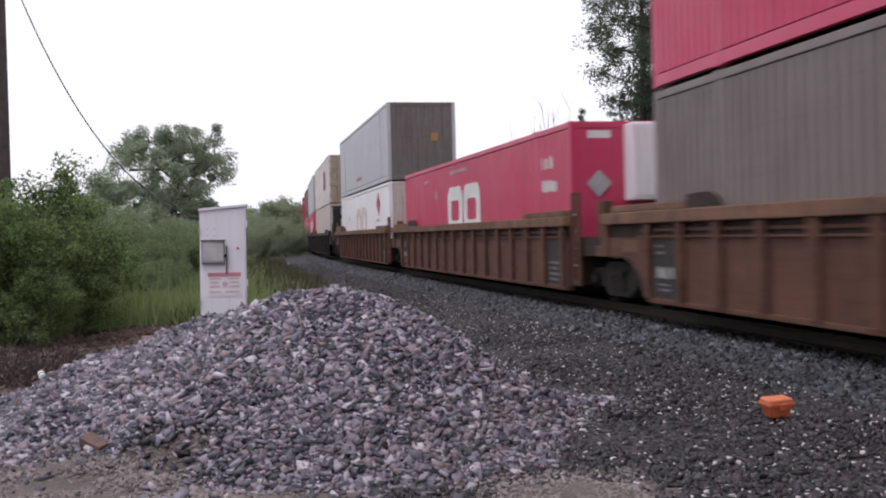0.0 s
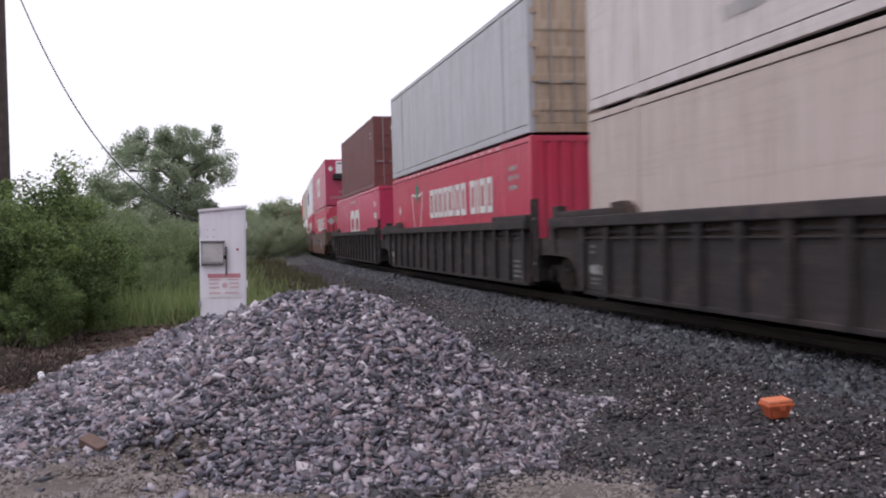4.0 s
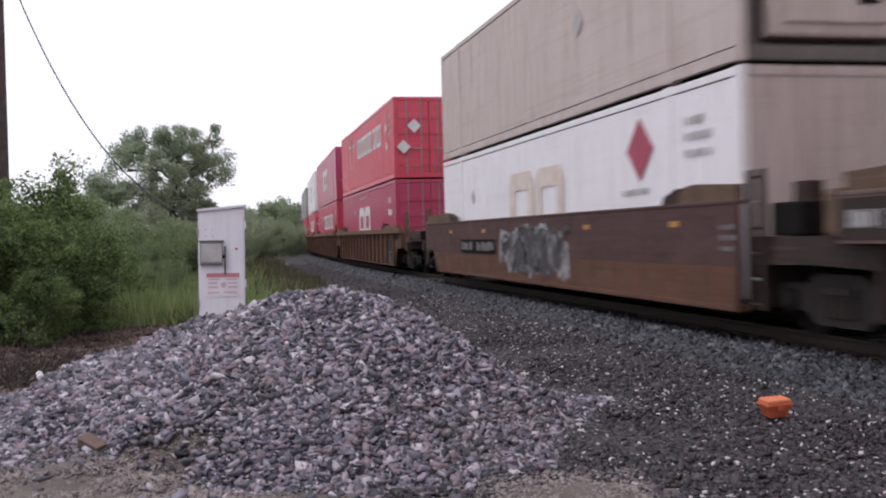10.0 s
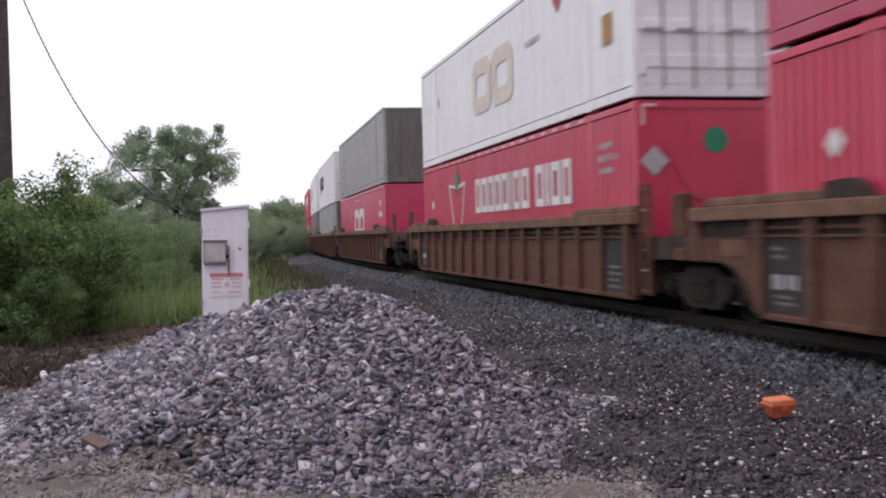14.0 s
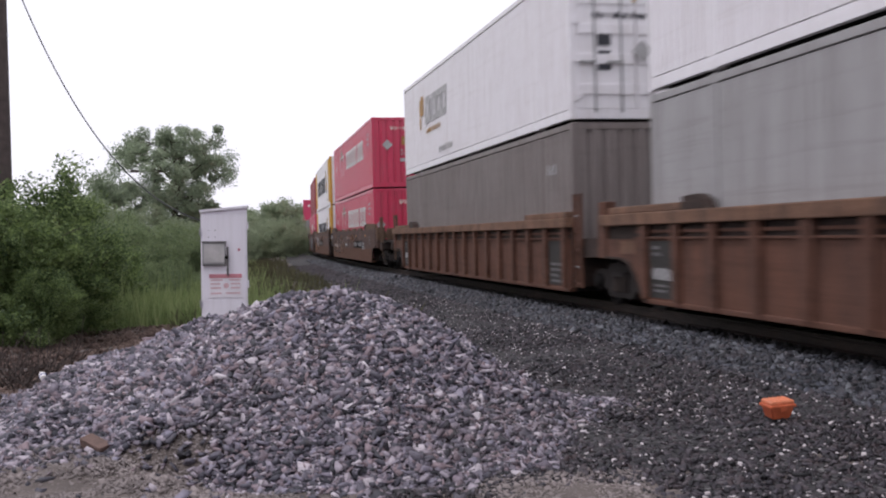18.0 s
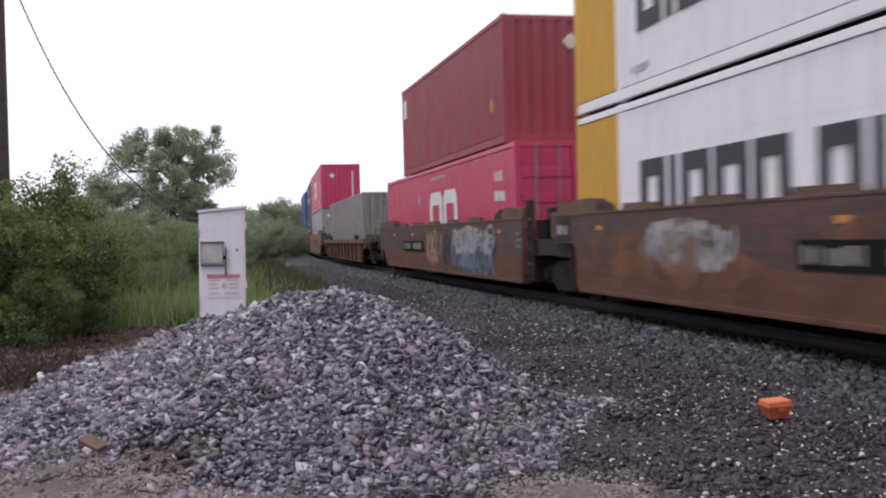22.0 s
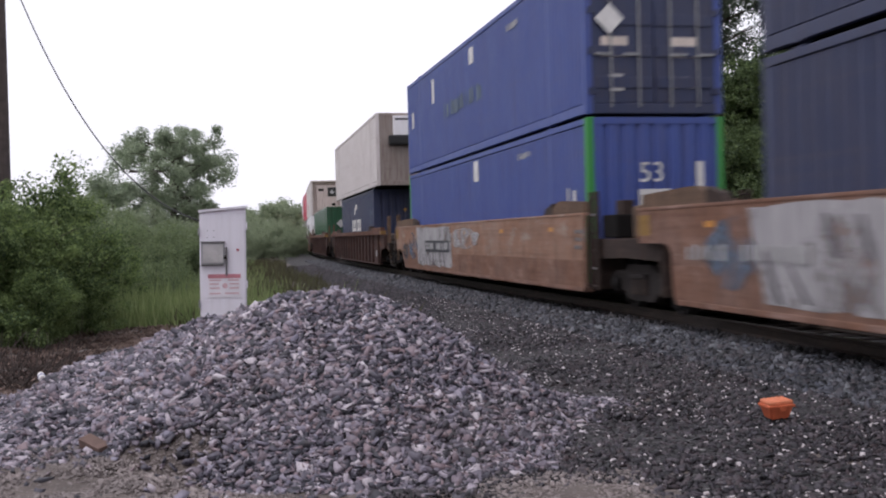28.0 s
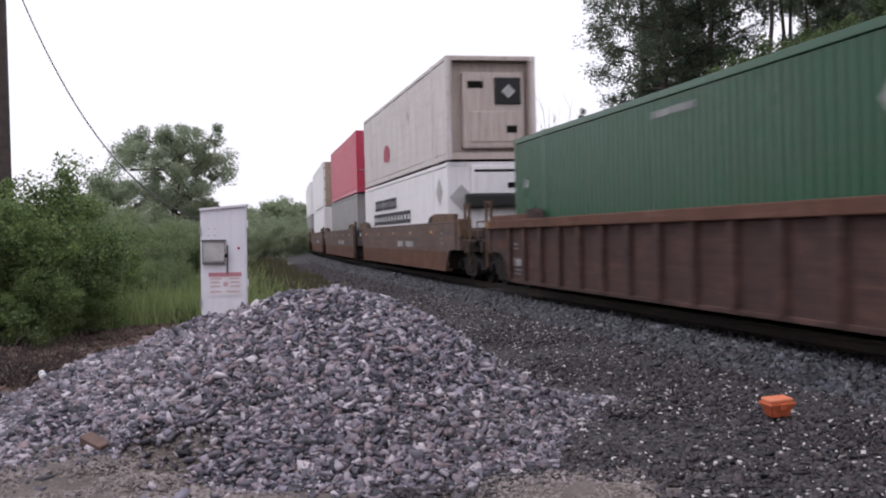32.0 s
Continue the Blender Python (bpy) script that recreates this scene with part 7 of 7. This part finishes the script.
place_bushes("field_thicket", "green thicket beyond the grassy field, paled by painted haze", FAR,
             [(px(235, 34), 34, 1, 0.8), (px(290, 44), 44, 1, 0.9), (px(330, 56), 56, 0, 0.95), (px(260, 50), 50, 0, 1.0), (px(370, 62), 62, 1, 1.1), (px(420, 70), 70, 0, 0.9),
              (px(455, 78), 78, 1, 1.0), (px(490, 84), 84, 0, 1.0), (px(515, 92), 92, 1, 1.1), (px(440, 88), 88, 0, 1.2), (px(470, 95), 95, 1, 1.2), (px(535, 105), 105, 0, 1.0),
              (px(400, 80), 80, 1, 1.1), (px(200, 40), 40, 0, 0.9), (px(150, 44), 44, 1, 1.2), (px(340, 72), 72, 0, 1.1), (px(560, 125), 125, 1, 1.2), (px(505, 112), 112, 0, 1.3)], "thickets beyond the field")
broad_tree("broadleaf_tree", "large round-crowned green tree beyond the bushes", px(310, 54), 54, 7.5, 3.75, 0.28, 0.11, 330, M_LEAF_TREE_HAZED, 31, 0.34, 0.3, 0.36, 24, first=4)
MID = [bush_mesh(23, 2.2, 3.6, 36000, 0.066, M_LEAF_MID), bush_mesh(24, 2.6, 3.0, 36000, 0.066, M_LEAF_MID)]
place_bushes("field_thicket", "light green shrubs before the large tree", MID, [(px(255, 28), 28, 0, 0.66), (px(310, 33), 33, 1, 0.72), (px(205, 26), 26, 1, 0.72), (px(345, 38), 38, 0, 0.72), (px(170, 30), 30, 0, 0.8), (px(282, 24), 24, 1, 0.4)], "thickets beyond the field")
broad_tree("broadleaf_tree", "smaller green tree beside the large one", px(200, 50), 50, 5.0, 2.0, 0.16, 0.11, 150, M_LEAF_TREE_HAZED, 32, 0.2, 0.1, 0.36, 14, first=2)
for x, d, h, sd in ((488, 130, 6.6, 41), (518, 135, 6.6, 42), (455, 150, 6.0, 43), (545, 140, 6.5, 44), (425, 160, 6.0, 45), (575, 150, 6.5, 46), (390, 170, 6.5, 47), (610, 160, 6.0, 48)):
    broad_tree("distant_tree", "tree at the field's end, haze painted into its pale leaves", px(x, d), d, h, 3.6, 0.2, 0.26, 45, M_LEAF_FAR_HAZED, sd, 0.15, 0.0, 0.75, 10)

# the wooded bank behind the train
for x, d, h, w, sd in ((1140, 50, 13.0, 3.6, 98), (1180, 45, 12.5, 5.2, 51), (1232, 47, 14.0, 4.6, 52), (1258, 44, 13.5, 4.0, 60)):
    broad_tree("bank_tree", "tall dark feathery tree on the bank behind the train", px(x, d), d, h, w, 0.2, 0.12, 60, M_LEAF_DARK, sd, 0.2, 0.45, 0.34, 26)
for x, d, h, sd in ((1364, 42, 15, 53), (1384, 46, 15, 54), (1402, 45, 15, 62), (1428, 44, 15, 55)):
    broad_tree("bank_pine", "tall bare-trunked pine on the bank behind the train", px(x, d), d, h, 1.6, 0.12, 0.13, 26, M_LEAF_DARK, sd, 0.45, 0.2, 0.33, 9)
for x, d, h, sd in ((1452, 60, 18, 93), (1520, 56, 18, 94), (1490, 41, 14, 56), (1535, 38, 14, 57), (1590, 35, 14, 58), (1660, 32, 14, 59)):
    broad_tree("bank_pine", "dense dark pine on the wooded bank", px(x, d), d, h, 2.6, 0.17, 0.15, 85, M_LEAF_DARK, sd, 0.2, 0.3, 0.42, 17)
for x, d, h, sd in ((1190, 54, 5.0, 86), (1245, 56, 5.5, 87), (1300, 54, 4.4, 88), (1340, 52, 4.0, 89), (1215, 60, 7.0, 90), (1285, 60, 7.0, 91), (1478, 44, 4.6, 81), (1510, 40, 5.5, 82), (1590, 34, 5.5, 83), (1420, 36, 2.6, 84), (1660, 30, 5.5, 85)):
    broad_tree("bank_tree", "leafy young tree among the pines", px(x, d), d, h, 2.2, 0.1, 0.14, 90, M_LEAF_DARK, sd, 0.05, 0.2, 0.42, 14)
BANK = [bush_mesh(61, 2.0, 2.3, 17000, 0.095, M_LEAF_BANK), bush_mesh(62, 1.7, 2.8, 17000, 0.095, M_LEAF_BANK)]
_r = random.Random(9)
_spots = []
for k in range(46):
    s = 4 + 74 * (k / 46) + _r.uniform(-1, 1)
    side = _r.choice((7.4, 9.2, 11.2, 13.5, 16)) + _r.uniform(-0.6, 0.6)
    if side > 12 and s > 45:
        side = 9
    _x, _y, _ = on_line(s, side)
    _spots.append((float(_x), float(_y), k % 2, _r.uniform(0.55, 0.85)))
for k in range(44):
    _x, _y, _ = on_line(8 + 1.0 * k * 0.75, (8.2, 10.4, 12.8, 14.6)[k % 4] + _r.uniform(-0.4, 0.4))
    _spots.append((float(_x), float(_y), k % 2, _r.uniform(0.85, 1.15)))
_spots = [q for q in _spots if not 1150 < 784 + FOCAL * q[0] / q[1] < 1292 or q[1] > 52]
place_bushes("bank_bush", "green shrub on the grassy bank behind the track", BANK, _spots, "shrubs on the bank")


def bare_sapling(x, d, h, seed):
    rng = random.Random(seed)
    s_x, s_y = px(x, d), d
    z = float(land(np.array([s_x]), np.array([s_y]))[0])
    t = thing("bare_sapling", "thin leafless grey sapling on the bank", "sapling", "leafless saplings", at=pose(s_x, s_y, z - 0.1))
    bm = bmesh.new()
    for k in range(5):
        d_ = Vector((rng.uniform(-0.25, 0.25), rng.uniform(-0.25, 0.25), 1)).normalized()
        mine, _ = limb(bm, rng, Vector((0, 0, 0.1)), d_, h * rng.uniform(0.7, 1.0), 0.03, 0.1, 7, n=5)
        for q in range(3):
            limb(bm, rng, mine[rng.randrange(3, 7)], Vector((rng.uniform(-0.6, 0.6), rng.uniform(-0.6, 0.6), 1)).normalized(), h * 0.25, 0.012, 0.15, 3, n=4)
    part("stem", bm, M_TWIG, t)


for x, d, h, w, sd in ((1032, 62, 6.4, 0.5, 95), (1100, 60, 6.9, 0.8, 96), (1128, 58, 6.6, 0.7, 97)):
    broad_tree("young_tree", "slim leafy young tree on the bank", px(x, d), d, h, w, 0.05, 0.09, 12, M_LEAF_DARK, sd, 0.3, 0.1, 0.14, 14)
bare_sapling(930, 62, 6.0, 71)
bare_sapling(988, 60, 6.2, 72)
bare_sapling(868, 68, 4.4, 73)


def grass_field():
    """Blades of rough grass on the field and the foot of the bushes."""
    r = np.random.RandomState(5)
    n = 110000
    d = 16.5 * (70 / 16.5) ** r.uniform(0, 1, n) ** 1.4
    x = (r.uniform(-260, 620, n) - 784) * d / FOCAL
    y = d
    g = grassiness(x, y)
    keep = r.uniform(0, 1, n) < g
    x, y, d = x[keep], y[keep], d[keep]
    z = land(x, y)
    n = len(x)
    h = r.uniform(0.12, 0.38, n) * np.where(r.uniform(0, 1, n) > 0.93, 1.7, 1) * np.where(d < 21, 1.7, 1.15)
    a = r.uniform(0, 6.28, n)
    w = r.uniform(0.008, 0.016, n) * (d / 18)
    lean = r.normal(size=(n, 2)) * 0.18
    p = np.stack([x, y, z], 1)
    o = np.stack([np.cos(a) * w, np.sin(a) * w, 0 * w], 1)
    up = np.stack([lean[:, 0] * h, lean[:, 1] * h, h], 1)
    v = np.stack([p - o, p + o, p + up * 0.6 + o * 0.7, p + up], 1).reshape(-1, 3)
    return quads("grass", v, 0, np.arange(4 * n).reshape(n, 4), M_GRASS)


def bank_grass():
    """Long grass and weeds on the slope behind the track."""
    r = np.random.RandomState(15)
    n = 60000
    sv, side = r.uniform(14, 62, n), r.uniform(5.2, 13.5, n)
    hd = np.interp(sv, LINE_S, LINE_H)
    x = np.interp(sv, LINE_S, LINE_X) + side * np.cos(hd)
    y = np.interp(sv, LINE_S, LINE_Y) - side * np.sin(hd)
    h = r.uniform(0.25, 0.7, n)
    a, w = r.uniform(0, 6.28, n), r.uniform(0.02, 0.045, n)
    lean = r.normal(size=(n, 2)) * 0.3
    p = np.stack([x, y, land(x, y) - 0.02], 1)
    o = np.stack([np.cos(a) * w, np.sin(a) * w, 0 * w], 1)
    up = np.stack([lean[:, 0] * h, lean[:, 1] * h, h], 1)
    return quads("bank_grass", np.stack([p - o, p + o, p + up * 0.6 + o * 0.7, p + up], 1).reshape(-1, 3), 0, np.arange(4 * n).reshape(n, 4), M_GRASS_BANK)


def track_weeds():
    """Low dry weeds along the foot of the ballast, up the line."""
    r = np.random.RandomState(25)
    n = 26000
    sv, side = 16 + 60 * r.uniform(0, 1, n) ** 1.3, -3.9 - 4.5 * r.uniform(0, 1, n) ** 0.8
    hd = np.interp(sv, LINE_S, LINE_H)
    x = np.interp(sv, LINE_S, LINE_X) + side * np.cos(hd)
    y = np.interp(sv, LINE_S, LINE_Y) - side * np.sin(hd)
    keep = (y > 17) & (np.sin(1.7 * x + 0.6 * y) + np.sin(0.9 * y - 2.3 * x) + r.normal(0, 0.8, n) > -0.6)
    x, y = x[keep], y[keep]
    n = len(x)
    h = r.uniform(0.1, 0.45, n) * r.uniform(0.5, 1.2, n)
    a, w = r.uniform(0, 6.28, n), r.uniform(0.012, 0.03, n)
    lean = r.normal(size=(n, 2)) * 0.45
    p = np.stack([x, y, land(x, y) - 0.02], 1)
    o = np.stack([np.cos(a) * w, np.sin(a) * w, 0 * w], 1)
    up = np.stack([lean[:, 0] * h, lean[:, 1] * h, h], 1)
    return quads("track_weeds", np.stack([p - o, p + o, p + up * 0.6 + o * 0.7, p + up], 1).reshape(-1, 3), 0, np.arange(4 * n).reshape(n, 4), M_WEED)


tagged(part("track_weeds", track_weeds(), None), "low dry brown and green weeds beside the ballast", "weeds", kind="stuff")
tagged(part("bank_grass", bank_grass(), None), "long green grass and weeds on the bank", "grass", kind="stuff")
tagged(part("grass", grass_field(), None), "rough long green grass on the field", "grass", kind="stuff")


def dry_brush():
    rng = random.Random(3)
    bm = bmesh.new()
    for k in range(420):
        a = rng.uniform(0, 6.28)
        d = Vector((math.cos(a), math.sin(a) * 0.6, rng.uniform(0.05, 1.3))).normalized()
        limb(bm, rng, Vector((rng.uniform(-1.3, 0.55), rng.uniform(-0.8, 0.9), 0)), d, rng.uniform(0.2, 0.75), 0.01, 0.3, 4, n=4)
    b = tagged(part("dry_brush", bm, M_TWIG), "low tangle of dry brown brush on dirt", "brush", kind="stuff")
    b.matrix_basis = pose(px(5, 11.4), 11.4, -0.42)


dry_brush()


# ---------------------------------------------------------------- loose stones
CUBE = np.array([(x, y, z) for x in (-1, 1) for y in (-1, 1) for z in (-1, 1)], float)
CUBE_F = np.array(((0, 1, 3, 2), (4, 6, 7, 5), (0, 4, 5, 1), (2, 3, 7, 6), (0, 2, 6, 4), (1, 5, 7, 3)))


def turns(r, n):
    """Turned any way about the upright, tipped at chance from lying flat."""
    a, p, q = r.uniform(0, 6.28, n), r.normal(0, 0.55, n), r.normal(0, 0.55, n)
    ca, sa, cp, sp, cq, sq = np.cos(a), np.sin(a), np.cos(p), np.sin(p), np.cos(q), np.sin(q)
    o, z = np.ones(n), np.zeros(n)
    rz = np.stack([ca, -sa, z, sa, ca, z, z, z, o], 1).reshape(n, 3, 3)
    rx = np.stack([o, z, z, z, cp, -sp, z, sp, cp], 1).reshape(n, 3, 3)
    ry = np.stack([cq, z, sq, z, o, z, -sq, z, cq], 1).reshape(n, 3, 3)
    return rz @ rx @ ry


def rubble(name, points, sizes, material, seed):
    """Angular stones, each a squashed and knocked-about block."""
    r = np.random.RandomState(seed)
    n = len(points)
    v = CUBE[None] * 0.5 + r.uniform(-0.29, 0.29, (n, 8, 3))
    v *= np.stack([r.uniform(1.0, 1.75, n), r.uniform(0.8, 1.4, n), r.uniform(0.28, 0.62, n)], 1)[:, None, :] * sizes[:, None, None]
    v = np.einsum("nij,nkj->nki", turns(r, n), v) + points[:, None, :]
    f = (CUBE_F[None] + 8 * np.arange(n)[:, None, None]).reshape(-1, 4)
    return quads(name, v.reshape(-1, 3), 0, f, material)


_r = np.random.RandomState(17)
_n = 235000
_x, _y = _r.uniform(-6.0, 3.0, _n), _r.uniform(4.7, 10.8, _n)
_h, _gz = heap(_x, _y), land(_x, _y)
_on = (_h > _gz - 0.02)
_thin = (_h > _gz - 0.35) & ~_on & (_r.uniform(0, 1, _n) < np.exp((_h - _gz) * 22))
_behind = _y > 9.2
_bare = 1 - 0.94 * np.exp(-(((_x + 2.05) / 0.8) ** 2 + ((_y - 6.75) / 0.42) ** 2) ** 2)
_use = (_on | _thin) & (_r.uniform(0, 1, _n) < _bare) & (~_behind | (_r.uniform(0, 1, _n) < 0.35))
_p = np.stack([_x, _y, np.maximum(_h, _gz) + _r.uniform(-0.012, 0.016, _n)], 1)[_use]
_s = _r.lognormal(math.log(0.0246), 0.42, len(_p)).clip(0.011, 0.062)
_near = np.argsort(_p[:, 1] + 0.3 * np.abs(_p[:, 0] + 0.8))
SINGLE = set(sorted(_near[:9000].tolist(), key=lambda k: -_s[k])[:300])
_rest = np.array([k for k in range(len(_p)) if k not in SINGLE])
tagged(part("rubble", rubble("rubble", _p[_rest], _s[_rest], M_STONE, 3), None, rock_heap), kind="stuff")
STONES = []
for k in range(14):
    me = rubble("stone", np.zeros((1, 3)), np.array([1.0]), M_STONE_ONE, 100 + k)
    STONES.append(me)
_q = random.Random(8)
for k in sorted(SINGLE):
    st = part("stone", _q.choice(STONES), None, rock_heap)
    st.matrix_basis = pose(*_p[k], _q.gauss(0, 30), _q.gauss(0, 30), _q.uniform(0, 360)) @ Matrix.Diagonal((_s[k], _s[k], _s[k], 1))

# ballast: clean rock along the ties, painted shade-dark at their ends, dirtier rock down the slope and over its foot
def strew(name, n, s0, s1, a, b, size, material, seed, power=1.9, most=0.1):
    sv = s0 + (s1 - s0) * _r.uniform(0, 1, n) ** power
    side = _r.uniform(a, b, n)
    h = np.interp(sv, LINE_S, LINE_H)
    x = np.interp(sv, LINE_S, LINE_X) + side * np.cos(h)
    y = np.interp(sv, LINE_S, LINE_Y) - side * np.sin(h)
    z = np.maximum(bed_height(side), land(x, y)) + _r.uniform(-0.01, 0.012, n)
    free = (heap(x, y) < z + 0.02) & (((x - 0.8) / 0.5) ** 2 + ((y - 5.9) / 0.4) ** 2 > _r.uniform(0.5, 1.3, n))
    free &= ~((sv > 20) & (side < -3.7 - _r.uniform(0, 1.2, n) - 2 * np.clip((30 - sv) / 10, 0, 1)))
    p = np.stack([x, y, z], 1)[free]
    sz = (_r.lognormal(math.log(size), 0.32, n).clip(0.012, most) * np.where(sv > 30, 1.3, 1))[free]
    tagged(part(name, rubble(name, p, sz, material, seed), None, ballast), kind="stuff")


strew("tie_edge_rock", 9000, 5, 70, -1.3, -0.86, 0.034, M_ROCK_SHADE, 8)
strew("shoulder_rock", 40000, 5, 70, -2.45, -1.22, 0.034, M_BALLAST, 5)
strew("slope_rock", 150000, 4, 60, -6.7, -2.35, 0.0215, M_SLOPE, 6)
strew("pale_chips", 5200, 4, 26, -5.4, -2.4, 0.0165, M_CHIP, 7, 1.3, 0.03)
_n = 7000
_fx, _fy = _r.uniform(-4.5, 4.2, _n), _r.uniform(5.0, 13.5, _n)
_l, _ = lateral(_fx, _fy)
_ok = (_l < -6.0) & (((_fx - 0.8) / 0.5) ** 2 + ((_fy - 5.9) / 0.4) ** 2 > _r.uniform(0.3, 1.3, _n)) & (((_fx + 2.05) / 0.8) ** 2 + ((_fy - 6.6) / 0.5) ** 2 > _r.uniform(0.1, 1.3, _n)) & (heap(_fx, _fy) < land(_fx, _fy)) & (_r.uniform(0, 1, _n) < np.clip(0.2 + np.exp((_l + 6.2) * 0.9), 0, 1))
_fx, _fy = _fx[_ok], _fy[_ok]
tagged(part("strewn_gravel", rubble("strewn_gravel", np.stack([_fx, _fy, land(_fx, _fy) + 0.004], 1), _r.lognormal(math.log(0.03), 0.4, len(_fx)).clip(0.012, 0.08), M_STONE, 9)), "small grey stones strewn over the dirt", "gravel", kind="stuff")


_n = 26000
_fx, _fy = np.where(_r.uniform(0, 1, _n) < 0.7, _r.uniform(-3.6, -0.9, _n), _r.uniform(0.2, 1.7, _n)), _r.uniform(5.7, 8.2, _n)
_ok = (heap(_fx, _fy) < land(_fx, _fy) + 0.06) | (((_fx + 2.05) / 0.9) ** 2 + ((_fy - 6.75) / 0.55) ** 2 < 1)
_fx, _fy = _fx[_ok], _fy[_ok]
_fl, _ = lateral(_fx, _fy)
_ok = (_fx < 0) | ((_fx < 1.25) & (_fy < 6.55))
_fx, _fy, _fl = _fx[_ok], _fy[_ok], _fl[_ok]
_fz = np.maximum(np.maximum(land(_fx, _fy), heap(_fx, _fy) - 0.03), np.where(_fl > -6.5, bed_height(_fl) + 0.01, -9)) + 0.002
tagged(part("pebbles", rubble("pebbles", np.stack([_fx, _fy, _fz], 1), _r.lognormal(math.log(0.011), 0.45, len(_fx)).clip(0.005, 0.03), M_PEBBLE, 10)), "tan and pink pebbles on the sandy dirt", "pebbles", kind="stuff")


# brown leaf litter and dead scraps under the bushes, thin over one sandy spot
_n = 46000
_fx, _fy = _r.uniform(-9.0, -1.2, _n), _r.uniform(9.6, 18.0, _n)
_bald = np.exp(-(((_fx + 5.1) / 0.9) ** 2 + ((_fy - 14.6) / 0.8) ** 2))
_fl, _ = lateral(_fx, _fy)
_ok = (heap(_fx, _fy) < land(_fx, _fy)) & (_fl < -6.6) & (_r.uniform(0, 1, _n) > 0.8 * _bald) & (_r.uniform(0, 1, _n) > 0.5 * grassiness(_fx, _fy)) & (np.sin(2.1 * _fx + 1.3 * _fy) + np.sin(3.7 * _fx - 2.2 * _fy) + _r.normal(0, 0.9, _n) > -0.9)
_fx, _fy = _fx[_ok], _fy[_ok]
tagged(part("leaf_litter", rubble("leaf_litter", np.stack([_fx, _fy, land(_fx, _fy) + 0.008], 1), _r.lognormal(math.log(0.034), 0.35, len(_fx)).clip(0.015, 0.08), M_LITTER, 12)), "brown leaf litter on the dirt under the bushes", "leaf litter", kind="stuff")


# ---------------------------------------------------------------- what moves: the train
def seat(s):
    """A car's pose on the line, s metres up the line, with its lead end towards the camera."""
    a, b = on_line(s - REACH), on_line(s + REACH)
    yaw = math.degrees(math.atan2(a[1] - b[1], a[0] - b[0]))
    return pose((a[0] + b[0]) / 2, (a[1] + b[1]) / 2, 0, 0, 0, yaw) @ pose(0, 0, 0, 0.97, 0, 0)


LOW_Z, HIGH_Z = 0.385, 3.325


def motions():
    times = [0.5 * k for k in range(65)]
    for (s, car, low, high, low_s, high_s), wheels in zip(TRAIN, WHEELS):
        seats = [(t, seat(s - run(t))) for t in times]
        walk(car, seats)
        for ob, at, z in ((low, low_s, LOW_Z), (high, high_s, HIGH_Z)):
            if ob is not None:
                walk(ob, [(t, m @ pose(s - at, 0, z)) for t, m in seats])
        for ws, x in wheels:
            turn = [(k / 30, math.degrees(run(k / 30) / 0.42)) for k in range(961) if -2 < s - run(k / 30) - x < 60]
            if not turn:
                continue
            if turn[0][0] > 0:
                turn.insert(0, (0.0, turn[0][1]))
            if turn[-1][0] < 32:
                turn.append((32.0, turn[-1][1]))
            walk(ws, [(t, pose(x, 0, 0.42, 0, a % 360, 0)) for t, a in turn])


motions()
